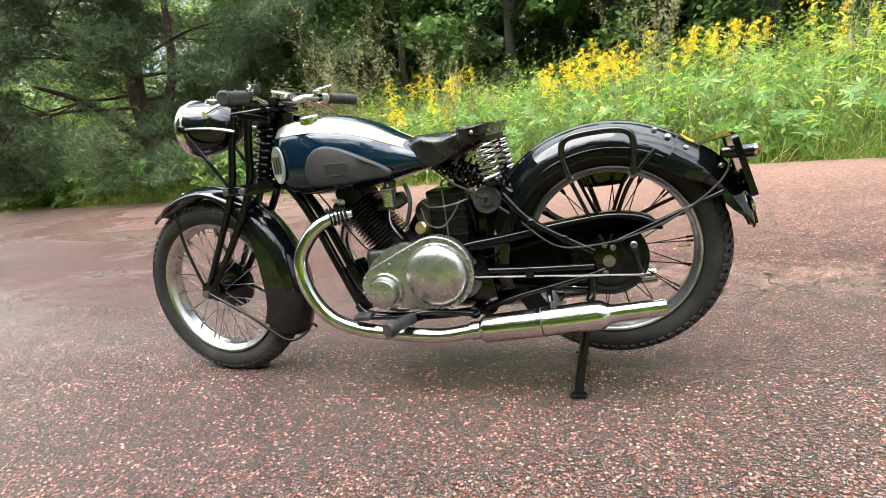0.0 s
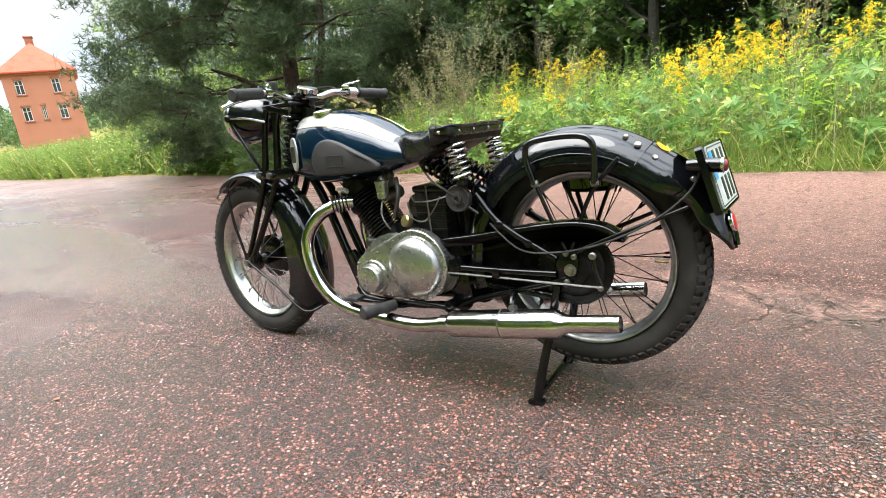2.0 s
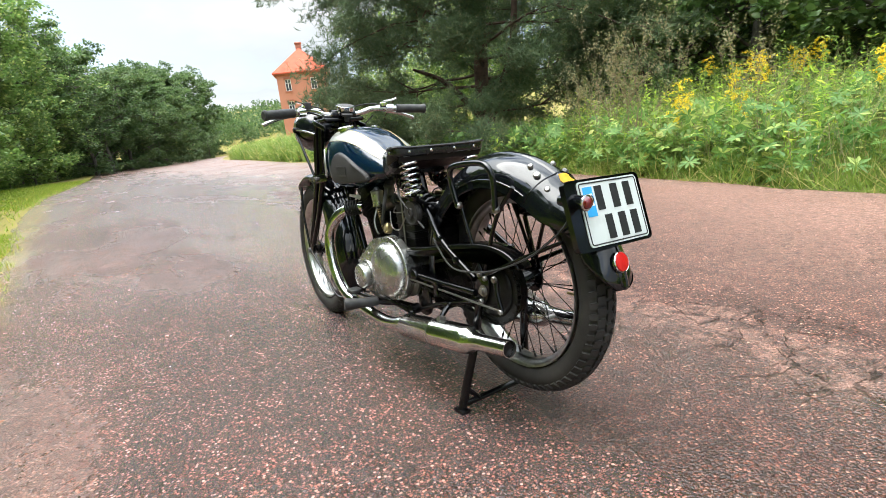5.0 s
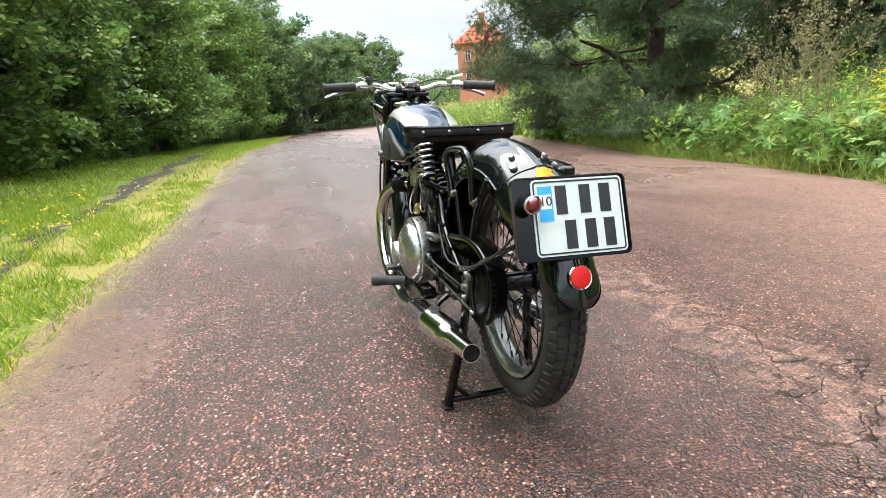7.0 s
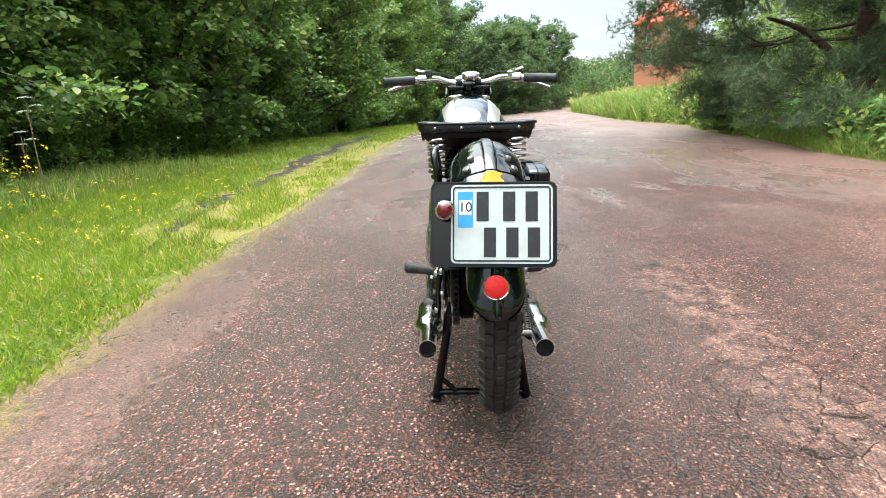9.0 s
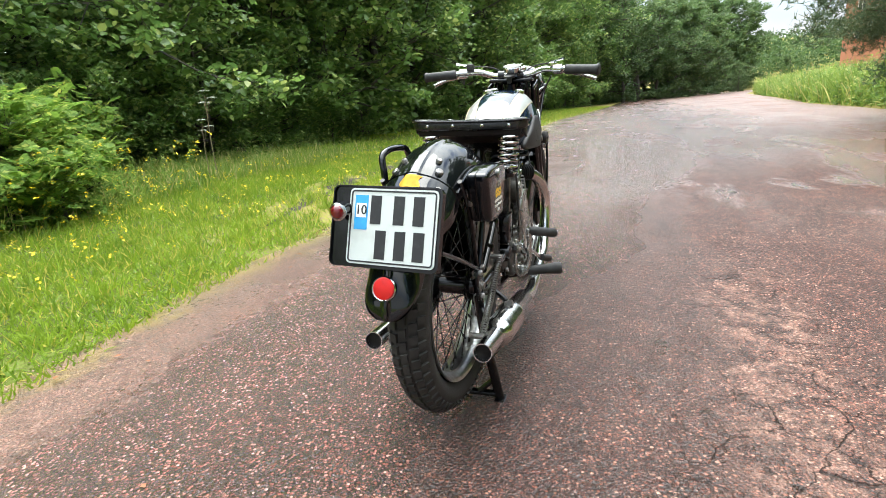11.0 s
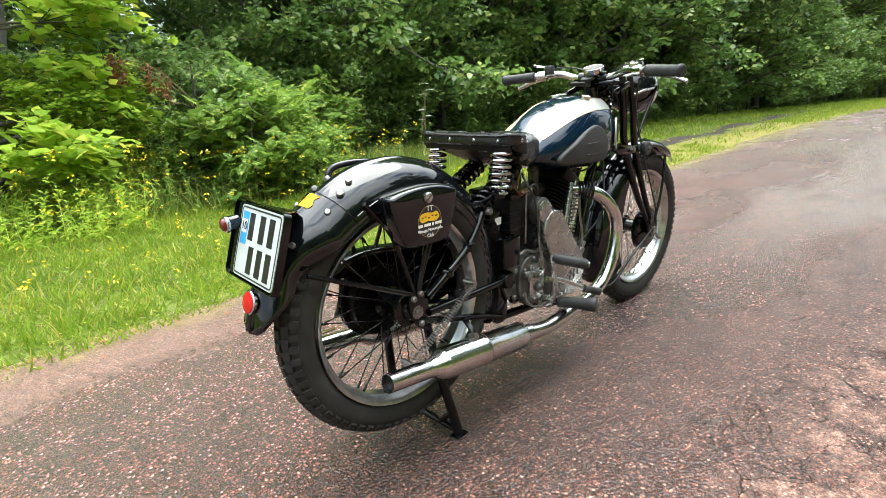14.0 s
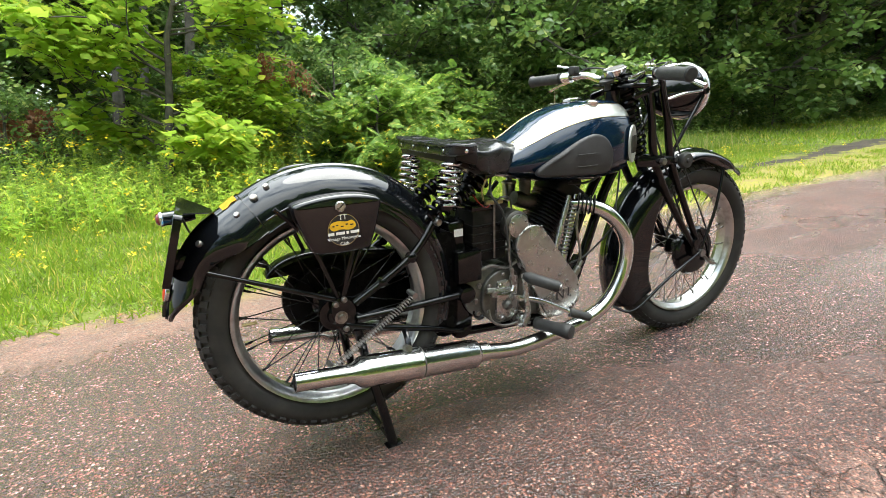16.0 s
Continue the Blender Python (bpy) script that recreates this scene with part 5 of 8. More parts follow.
SEG = 96
secs = []
xs = [-0.322, -0.3205, -0.3185, -0.316, -0.312, -0.306, -0.298, -0.288, -0.277] + list(np.linspace(-0.265, 0.205, 48)) + [0.212, 0.219, 0.226, 0.232, 0.236, 0.239, 0.242]
for x in xs:
    w, z0, z1, e = tank_half(x)
    ring = []
    for k in range(SEG):
        a = 2 * math.pi * k / SEG
        c, s_ = math.cos(a), math.sin(a)
        y = w * abs(c) ** (2 / e) * (1 if c > 0 else -1)
        zc, h = z0 + (z1 - z0) * 0.42, (z1 - z0)
        z = zc + (h * 0.58 if s_ > 0 else h * 0.42) * abs(s_) ** (2 / (e if s_ < 0 else 2.0)) * (1 if s_ > 0 else -1)
        ring.append((x, y, z))
    secs.append(ring)
bm = loft(secs)
A_LO, A_HI = radians(41), radians(67)
for f in bm.faces:
    c = f.calc_center_median()
    w, z0, z1, e = tank_half(c.x)
    zc, h = z0 + (z1 - z0) * 0.42, (z1 - z0) * 0.58
    a = math.atan2(max(0, (c.z - zc) / h), min(1, abs(c.y) / max(w, 1e-3)) ** (e / 2))
    if A_LO < a < A_HI and c.x < 0.135 or (c.x < -0.300 and a > A_LO):
        f.material_index = 1
tank = part("petrol_tank", bm, BLUE, BIKE, "dark blue petrol tank with silver shoulder panels", mats=[BLUE, SILVER])
for s in SIDES:
    # pinstripes beside the silver panel
    for lo in (True, False):
        line = []
        for x in np.linspace(-0.285, 0.140, 40):
            w, z0, z1, e = tank_half(x)
            a = A_LO if lo else A_HI
            zc, h = z0 + (z1 - z0) * 0.42, z1 - z0
            line.append((x, s * w * math.cos(a) ** (2 / e) * 1.003, zc + h * 0.58 * math.sin(a) + 0.0004))
        part("pinstripe", sweep(line, 0.0013, 5), BRASS, tank)
    bm = slab(rounded([(-0.150, 0.690), (-0.168, 0.735), (-0.150, 0.785), (-0.105, 0.803), (-0.045, 0.790), (0.030, 0.755), (0.090, 0.722), (0.104, 0.704), (0.088, 0.692), (0.0, 0.688), (-0.09, 0.685)], 5), 0.0, 0.020, 0.008, 3)
    for v in bm.verts:
        w, z0, z1, e = tank_half(v.co.x)
        v.co.y = s * (w - 0.006 + v.co.y - max(0, v.co.z - 0.75) * 0.28)
    pad = part("knee_pad", bm, PAD, BIKE, "dark grey rubber knee pad")
    for zl in (0.712, 0.747):
        bm = slab([(-0.100, zl), (-0.100, zl + 0.003), (-0.025, zl + 0.003), (-0.025, zl)], 0.0192, 0.0212, 0.0006, 1)
        for v in bm.verts:
            w, z0, z1, e = tank_half(v.co.x)
            v.co.y = s * (w - 0.006 + v.co.y - max(0, v.co.z - 0.75) * 0.28)
        part("moulded_line", bm, GRIP, pad)
    if s < 0:
        bm = slab([(-0.098, 0.716), (-0.098, 0.747), (-0.027, 0.747), (-0.027, 0.716)], 0.0190, 0.0206, 0.0008, 1)
        for v in bm.verts:
            w, z0, z1, e = tank_half(v.co.x)
            v.co.y = s * (w - 0.006 + v.co.y - max(0, v.co.z - 0.75) * 0.28)
        part("pad_panel", bm, GRIP, pad)
    # round maker's badge on the nose
    ctr, nrm = Vector((-0.276, s * 0.1175, 0.762)), Vector((-0.42, s * 0.90, 0.06)).normalized()
    bm = lathe([(-0.006, 0.054), (0.002, 0.054), (0.004, 0.050), (0.004, 0.046), (0.003, 0.045), (0.003, 0)], (0, 0, 0), nrm, 36)
    for v in bm.verts:
        v.co = Vector((v.co.x * 0.62, v.co.y * 0.62, v.co.z * 1.08)) + ctr
    badge = part("badge", bm, SILVER, BIKE, "oval silver tank badge")
    for k in range(3):
        o = ctr + nrm * 0.0045 + nrm.cross(Vector((0, 0, 1))) * (k - 1) * 0.016
        part("raised_stroke", rod(o + Vector((0, 0, -0.028)), o + Vector((0, 0, 0.026)), 0.0028, 6), DULL_ALLOY, badge)
cap = part("filler_cap", lathe([(0, 0.026), (0.008, 0.026), (0.009, 0.034), (0.018, 0.034), (0.022, 0.028), (0.023, 0)], (-0.172, -0.055, 0.880), (0, -0.12, 1), 30), CHROME, BIKE, "round chrome filler cap")
part("oil_filler_cap", lathe([(0, 0.016), (0.006, 0.016), (0.007, 0.019), (0.015, 0.019), (0.018, 0.012), (0.018, 0)], (-0.150, 0.060, 0.880), (0, 0.12, 1), 22), CHROME, BIKE, "small chrome filler cap")

# saddle: a soft nose, and a broad cover with a skirt behind it
def cushion(plan, crown, flat, wrinkle, dip=0.0):
    secs = []
    for x, w, zt, zb in plan:
        ring = []
        for k in range(48):
            a = 2 * math.pi * k / 48
            c, s_ = math.cos(a), math.sin(a)
            y = w * abs(c) ** flat * (1 if c > 0 else -1)
            if s_ >= 0:
                z = zt - crown + crown * abs(s_) ** 0.6
            else:
                z = (zt - crown) + (zb - zt + crown) * abs(s_) ** 0.30
            z += dip * ((y / 0.17) ** 2 - 1) if s_ > 0 else 0.0
            wob = wrinkle * noise.noise(Vector((x * 45 + z * 20, y * 26, z * 45)))
            ring.append((x, y + wob * 0.5, z + wob))
        secs.append(ring)
    return loft(secs)


def seat_x(x):
    """The broad part of the saddle runs over the last tenth of a metre."""
    return 0.318 + (x - 0.235) * 0.49


BROAD = ((0.235, 0.128, 0.800, 0.742), (0.2403, 0.148, 0.809, 0.738), (0.2544, 0.160, 0.813, 0.742), (0.265, 0.164, 0.814, 0.752), (0.2773, 0.167, 0.814, 0.766), (0.294, 0.170, 0.813, 0.776), (0.316, 0.173, 0.812, 0.778),
         (0.3514, 0.1764, 0.812, 0.778), (0.3822, 0.1754, 0.814, 0.776), (0.4024, 0.1673, 0.814, 0.776), (0.413, 0.1532, 0.812, 0.777), (0.4183, 0.129, 0.807, 0.780))
saddle = part("saddle", cushion([(seat_x(x), w, zt, zb) for x, w, zt, zb in BROAD], 0.010, 0.22, 0.0022, 0.010), LEATHER, BIKE, "broad black leather saddle with studs")
part("saddle_nose", cushion(((0.128, 0.030, 0.764, 0.730), (0.1345, 0.054, 0.778, 0.718), (0.150, 0.078, 0.790, 0.709), (0.176, 0.098, 0.797, 0.702), (0.200, 0.108, 0.798, 0.699), (0.225, 0.115, 0.797, 0.699), (0.250, 0.121, 0.795, 0.702),
                             (0.275, 0.128, 0.795, 0.709), (0.300, 0.136, 0.799, 0.720), (0.322, 0.138, 0.803, 0.740), (0.338, 0.132, 0.803, 0.760)), 0.032, 0.55, 0.010),
     LEATHER, saddle, "wrinkled leather nose of the saddle")
part("rear_apron", block((0.386, -0.158, 0.760), (0.394, 0.158, 0.784), 0.003), UNDERSEAT, saddle, "dark brown board under the saddle's edge")
for s in SIDES:
    part("side_flap", slab([(0.333, 0.752), (0.352, 0.757), (0.392, 0.770), (0.392, 0.784), (0.333, 0.784)], s * 0.164 - 0.004, s * 0.164 + 0.004, 0.003), UNDERSEAT, saddle)
part("seat_pan", slab([(0.275, 0.738), (0.386, 0.770), (0.386, 0.760), (0.340, 0.742), (0.285, 0.722)], -0.12, 0.12, 0.004), UNDERSEAT, saddle, "brown seat base")
rim_pts = [(0.2438, -0.1381, 0.797), (0.2588, -0.1552, 0.798), (0.2852, -0.1673, 0.796), (0.316, -0.1744, 0.796), (0.3514, -0.1784, 0.797), (0.3822, -0.1774, 0.800), (0.4024, -0.1693, 0.801), (0.4157, -0.1512, 0.800), (0.4218, -0.121, 0.798), (0.4227, 0.0, 0.797),
           (0.4218, 0.121, 0.798), (0.4157, 0.1512, 0.800), (0.4024, 0.1693, 0.801), (0.3822, 0.1774, 0.800), (0.3514, 0.1784, 0.797), (0.316, 0.1744, 0.796), (0.2852, 0.1673, 0.796), (0.2588, 0.1552, 0.798), (0.2438, 0.1381, 0.797)]
rim_pts = [(seat_x(x), y, z + 0.006) for x, y, z in rim_pts]
part("piping", tube(rim_pts, 0.0042, 7, 4), LEATHER, saddle)
for x, y, d in ((0.265, -0.1593, (0, -1, 0)), (0.3425, -0.1764, (0, -1, 0)), (0.265, 0.1593, (0, 1, 0)), (0.3425, 0.1764, (0, 1, 0)), (0.4148, -0.126, (1, -0.2, 0)), (0.4191, -0.0454, (1, 0, 0)), (0.4191, 0.0454, (1, 0, 0)), (0.4148, 0.126, (1, 0.2, 0))):
    part("stud", lathe([(-0.002, 0.0055), (0.001, 0.0055), (0.003, 0.003), (0.0035, 0)], (seat_x(x), y, 0.791), d, 10), CHROME, saddle)
part("seat_crossbar", rod((0.384, -0.13, 0.766), (0.384, 0.13, 0.766), 0.008, 10), FRAME_BLACK, saddle)

# girder fork
for s in SIDES:
    y = s * 0.078
    part("fork_blade", tube([(-0.372, y, 0.958), (-0.400, y, 0.830), (-0.432, y, 0.690), (-0.545, y, 0.515), (-0.680, s * 0.082, 0.343)], [0.012, 0.013, 0.014, 0.0125, 0.011], 12), FRAME_BLACK, BIKE, "black girder fork blade")
    part("fork_blade", tube([(-0.425, y, 0.958), (-0.468, y, 0.830), (-0.505, y, 0.694), (-0.60, y, 0.520), (-0.700, s * 0.082, 0.350)], [0.011, 0.012, 0.013, 0.0115, 0.010], 12), FRAME_BLACK, BIKE, "black girder fork blade")
    part("fork_lug", block((-0.535, y - 0.014, 0.674), (-0.395, y + 0.014, 0.708), 0.010, None, None, 3), FRAME_BLACK, BIKE)
    part("fork_end", slab(rounded([(-0.665, 0.37), (-0.715, 0.37), (-0.722, 0.335), (-0.700, 0.310), (-0.670, 0.318), (-0.655, 0.345)], 4), s * 0.074, s * 0.090, 0.003), FRAME_BLACK, BIKE)
    part("link", slab(two_circles((-0.335, 0.700), 0.018, (-0.435, 0.692), 0.018), s * 0.094, s * 0.104, 0.003), FRAME_BLACK, BIKE)
    part("link", slab(two_circles((-0.300, 0.905), 0.010, (-0.395, 0.930), 0.011), s * 0.090, s * 0.098, 0.003), FRAME_BLACK, BIKE)
    part("link_nut", lathe([(0, 0.012), (0.012, 0.012), (0.014, 0.008), (0.014, 0)], (-0.435, s * 0.104, 0.692), (0, s, 0), 8), STEEL, BIKE)
    part("link_nut", lathe([(0, 0.010), (0.010, 0.010), (0.012, 0)], (-0.512, s * 0.092, 0.692), (0, s, 0), 8), STEEL, BIKE)
part("steering_damper", lathe([(-0.01, 0.012), (0.0, 0.024), (0.006, 0.027), (0.020, 0.027), (0.024, 0.023), (0.024, 0.008), (0.028, 0.006), (0.028, 0)], (-0.545, 0.092, 0.690), (0, 1, 0), 26), GRIP, BIKE, "ribbed black fork damper knob")
part("fork_crossbar", rod((-0.47, -0.085, 0.692), (-0.47, 0.085, 0.692), 0.016, 12), FRAME_BLACK, BIKE)
part("fork_top_yoke", block((-0.440, -0.090, 0.928), (-0.290, 0.090, 0.945), 0.008, None, None, 3), FRAME_BLACK, BIKE)
part("fork_spring", coil((-0.352, 0, 0.925), (-0.432, 0, 0.700), 0.036, 0.0068, 10, 8, 14, 0.25), FRAME_BLACK, BIKE, "black fork spring")
part("spring_core", rod((-0.350, 0, 0.93), (-0.434, 0, 0.695), 0.020, 14), GRIP, BIKE)
# front brake
drum = part("front_brake", lathe([(0, 0.03), (0, 0.086), (0.006, 0.094), (0.020, 0.094), (0.024, 0.090), (0.030, 0.086), (0.036, 0.048), (0.038, 0.02), (0.038, 0)], (FW.x, 0.034, FW.z), (0, 1, 0), 40), FRAME_BLACK, BIKE, "black front brake drum")
part("brake_lever", tube([(-0.735, 0.080, 0.31), (-0.76, 0.086, 0.285), (-0.785, 0.086, 0.275)], 0.007, 8), STEEL, drum)
part("speedo_drive", lathe([(0, 0.016), (0.024, 0.016), (0.026, 0.0)], (-0.665, 0.075, 0.375), (0, 1, 0), 14), FRAME_BLACK, drum)
part("cable", tube([(-0.783, 0.084, 0.277), (-0.72, 0.098, 0.42), (-0.56, 0.098, 0.66), (-0.46, 0.100, 0.84), (-0.34, 0.16, 0.95)], 0.003, 6), GRIP, BIKE)
part("cable", tube([(-0.275, 0.03, 0.965), (-0.36, 0.06, 0.91), (-0.45, 0.055, 0.78), (-0.50, 0.070, 0.66), (-0.66, 0.075, 0.38)], 0.0035, 6), GRIP, BIKE)

# the front wheel is turned a little to the right
AXIS = Vector((-0.350, 0, 0.680)) - Vector((-0.292, 0, 0.925))
TURN = Matrix.Translation((-0.350, 0, 0.680)) @ Matrix.Rotation(radians(3.3), 4, AXIS) @ Matrix.Translation((0.350, 0, -0.680))
for ob in list(BIKE.children):
    kind_of = ob.name.split(".")[0]
    first = ob.location if kind_of == "wheel" else (sum((v.co for v in ob.data.vertices), Vector()) / len(ob.data.vertices) if ob.data else Vector())
    if kind_of in ("wheel", "front_mudguard", "fork_blade", "fork_end", "front_brake", "stay", "axle_nut", "fork_lug", "steering_damper", "fork_crossbar") and first.x < -0.30:
        ob.matrix_basis = TURN @ ob.matrix_basis

# headlamp
HL = Vector((-0.640, 0.0, 0.912))
hax = Vector((-1, 0, 0.03)).normalized()
lamp = part("headlamp", lathe([(-0.172, 0.0), (-0.170, 0.022), (-0.160, 0.040), (-0.135, 0.060), (-0.10, 0.077), (-0.06, 0.088), (-0.02, 0.093), (0.0, 0.094)], HL, hax, 44, None, False), BLACK, BIKE, "deep black headlamp bowl")
part("lamp_rim", lathe([(-0.008, 0.0945), (-0.004, 0.0985), (0.012, 0.0985), (0.022, 0.094), (0.026, 0.088), (0.020, 0.086)], HL, hax, 44, None, False), CHROME, lamp, "chrome headlamp rim")
part("lens", lathe([(0.018, 0.088), (0.035, 0.078), (0.050, 0.058), (0.060, 0.032), (0.063, 0.0)], HL, hax, 40, None, False), GLASS, lamp)
part("reflector", lathe([(-0.05, 0.0), (-0.045, 0.03), (-0.02, 0.065), (0.014, 0.087)], HL, hax, 36, None, False), CHROME, lamp)
part("light_switch", lathe([(0, 0.024), (0.010, 0.024), (0.014, 0.018), (0.014, 0.008), (0.024, 0.006), (0.024, 0)], HL + Vector((0.075, 0, 0.080)), (0.25, 0, 1), 20), CHROME, lamp)
for s in SIDES:
    part("lamp_bracket", tube([(-0.435, s * 0.085, 0.885), (-0.52, s * 0.098, 0.905), (-0.625, s * 0.099, 0.915)], [0.005, 0.0045, 0.0045], 8), CHROME, BIKE, "chrome headlamp bracket")
    part("lamp_bolt", lathe([(0, 0.013), (0.010, 0.014), (0.014, 0.010), (0.014, 0)], (-0.628, s * 0.094, 0.915), (0, s, 0), 12), FRAME_BLACK, BIKE)
    part("lamp_stay", tube([(-0.505, s * 0.085, 0.71), (-0.56, s * 0.090, 0.80), (-0.622, s * 0.097, 0.900)], 0.006, 8), FRAME_BLACK, BIKE)

# handlebar


def bar_point(s, k):
    x, y, z = ((-0.312, 0.0, 0.956), (-0.312, 0.055, 0.956), (-0.312, 0.090, 0.962), (-0.300, 0.135, 0.974), (-0.275, 0.190, 0.972), (-0.248, 0.255, 0.966), (-0.224, 0.350, 0.960))[k]
    return (x + (-0.018 if s < 0 else 0.014) * k / 6, s * y, z)


bars = part("handlebar", sweep(spline([bar_point(-1, k) for k in range(6, 0, -1)] + [bar_point(1, k) for k in range(7)], 6), 0.0118, 14), CHROME, BIKE, "swept chrome handlebar")
for s in SIDES:
    g0, g1 = Vector(bar_point(s, 5)), Vector(bar_point(s, 6))
    d = (g1 - g0).normalized()
    g0 = g1 - d * 0.130
    part("grip", lathe([(0, 0.015), (0.002, 0.0185), (0.118, 0.0178), (0.122, 0.0205), (0.130, 0.0205), (0.134, 0.016), (0.134, 0)], g0, d, 22), GRIP, bars, "black rubber grip")
    part("lever_clamp", lathe([(-0.016, 0.019), (0.016, 0.019)], g0 - d * 0.030, d, 14), CHROME, bars)
    part("lever_pivot", block(g0 - d * 0.030 + Vector((-0.042, -0.012, -0.012)), g0 - d * 0.030 + Vector((-0.010, 0.012, 0.010)), 0.005), CHROME, bars)
    p0 = g0 - d * 0.032 + Vector((-0.038, 0, -0.002))
    part("hand_lever", tube([p0, p0 + d * 0.04 + Vector((-0.020, 0, -0.006)), p0 + d * 0.10 + Vector((-0.030, 0, -0.016)), p0 + d * 0.150 + Vector((-0.040, 0, -0.030))], [0.007, 0.008, 0.0065, 0.008], 10), CHROME, bars, "polished brake or clutch lever")
    part("control", lathe([(0, 0.016), (0.012, 0.017), (0.016, 0.012), (0.02, 0.012), (0.022, 0.0)], g0 - d * 0.055 + Vector((0, 0, 0.010)), (0, 0, 1), 16), CHROME, bars)
    part("control_lever", tube([g0 - d * 0.055 + Vector((0, 0, 0.028)), g0 - d * 0.03 + Vector((0.012, 0, 0.034)), g0 - d * 0.005 + Vector((0.02, 0, 0.040))], [0.004, 0.003, 0.005], 8), CHROME, bars)
    part("bar_clamp", lathe([(-0.013, 0.021), (0.013, 0.021)], (-0.312, s * 0.040, 0.956), (0, 1, 0), 16), FRAME_BLACK, bars)
    part("clamp_post", rod((-0.312, s * 0.040, 0.956), (-0.318, s * 0.040, 0.925), 0.012, 10), FRAME_BLACK, bars)
    part("cable", tube([g0 - d * 0.04 + Vector((-0.03, 0, 0.01)), (-0.345, s * 0.16, 1.000), (-0.36, s * 0.07, 0.985), (-0.37, s * 0.03, 0.93)], 0.003, 6), GRIP, bars)
part("dip_switch", block((-0.292, -0.178, 0.978), (-0.262, -0.150, 1.006), 0.005), GRIP, bars)
speedo = part("speedometer", lathe([(-0.022, 0.018), (-0.014, 0.033), (0.0, 0.037), (0.004, 0.038), (0.007, 0.036), (0.006, 0.033), (0.006, 0)], (-0.292, 0.008, 0.985), (0.30, 0, 1), 32), CHROME, BIKE, "round chrome speedometer")
part("dial", lathe([(0.0065, 0.0325), (0.0075, 0.0325), (0.0075, 0)], (-0.292, 0.008, 0.985), (0.30, 0, 1), 28), DULL_ALLOY, speedo)
part("damper_knob", lathe([(-0.02, 0.010), (0.0, 0.010), (0.002, 0.022), (0.010, 0.024), (0.014, 0.018), (0.016, 0)], (-0.270, 0, 0.945), (0.25, 0, 1), 20), GRIP, BIKE)

# tool box on the right
outline = rounded([(0.800, 0.690), (0.790, 0.704), (0.73, 0.714), (0.66, 0.714), (0.604, 0.702), (0.592, 0.688), (0.604, 0.640), (0.622, 0.590), (0.640, 0.578), (0.70, 0.577), (0.752, 0.582), (0.768, 0.598), (0.788, 0.650)], 4)
toolbox = part("tool_box", slab(outline, 0.098, 0.152, 0.011, 4), BLACK, BIKE, "gloss black tool box with a round transfer")
part("lid_seam", slab([(0.694 + (x - 0.694) * 1.012, 0.648 + (z - 0.648) * 1.012) for x, z in outline], 0.120, 0.124, 0.0015, 1), FRAME_BLACK, toolbox)
part("knob", lathe([(0, 0.012), (0.004, 0.0125), (0.006, 0.010), (0.006, 0)], (0.694, 0.152, 0.690), (0, 1, 0), 20), ALLOY, toolbox, "slotted alloy knob")
part("slot", block((0.683, 0.1575, 0.689), (0.705, 0.1588, 0.691), 0, None, Matrix.Rotation(0.7, 3, "Y")), INK, toolbox, "", False)
face_r = pose(0, 0, 0, 90, 0, 180)
part("transfer", lathe([(0, 0.0375), (0.0005, 0.0375), (0.0005, 0)], (0.690, 0.152, 0.634), (0, 1, 0), 30), INK, toolbox, "round black and yellow transfer")
part("transfer_ring", lathe([(0.0004, 0.0375), (0.0008, 0.0375), (0.0008, 0.0362), (0.0004, 0.0362)], (0.690, 0.152, 0.634), (0, 1, 0), 36), BRASS, toolbox)
lettering("letters", "TT", 0.0165, (0.690, 0.1529, 0.664), face_r, WHITE, toolbox)
part("yellow_flash", slab(rounded([(0.660, 0.644), (0.668, 0.655), (0.682, 0.653), (0.70, 0.656), (0.716, 0.653), (0.723, 0.644), (0.715, 0.634), (0.696, 0.636), (0.676, 0.633), (0.663, 0.637)], 4), 0.1522, 0.1530, 0), YELLOW, toolbox, "", False)
for k, (x0, x1, dz) in enumerate(((0.666, 0.676, 0.0), (0.679, 0.687, 0.001), (0.690, 0.698, -0.001), (0.702, 0.709, 0.001), (0.711, 0.718, 0.0))):
    part("flash_bar", block((x0, 0.1530, 0.6432 + 2 * dz), (x1 - 0.002, 0.1533, 0.6462 + 2 * dz), 0), INK, toolbox, "", False)
for x0, x1 in ((0.653, 0.674), (0.678, 0.684), (0.688, 0.709), (0.713, 0.727)):
    part("print_bar", block((x0, 0.1522, 0.6235), (x1, 0.1530, 0.6300), 0), WHITE, toolbox, "", False)
lettering("letters", "Vintage Motorcycle", 0.0100, (0.690, 0.1529, 0.6145), face_r, WHITE, toolbox)
lettering("letters", "Club", 0.0112, (0.690, 0.1529, 0.6015), face_r, WHITE, toolbox)
part("box_bracket", tube([(0.655, 0.105, 0.578), (0.675, 0.104, 0.51), (0.69, 0.102, 0.455)], 0.007, 8), FRAME_BLACK, BIKE)

# number plate, tail lamp, reflector
TILT = pose(1.046, 0.117, 0.629, 0, 0, -4.2) @ pose(0, -0.117, 0, 0, -17, 0)


def on_plate(bm):
    for v in bm.verts:
        v.co = TILT @ v.co
    return bm


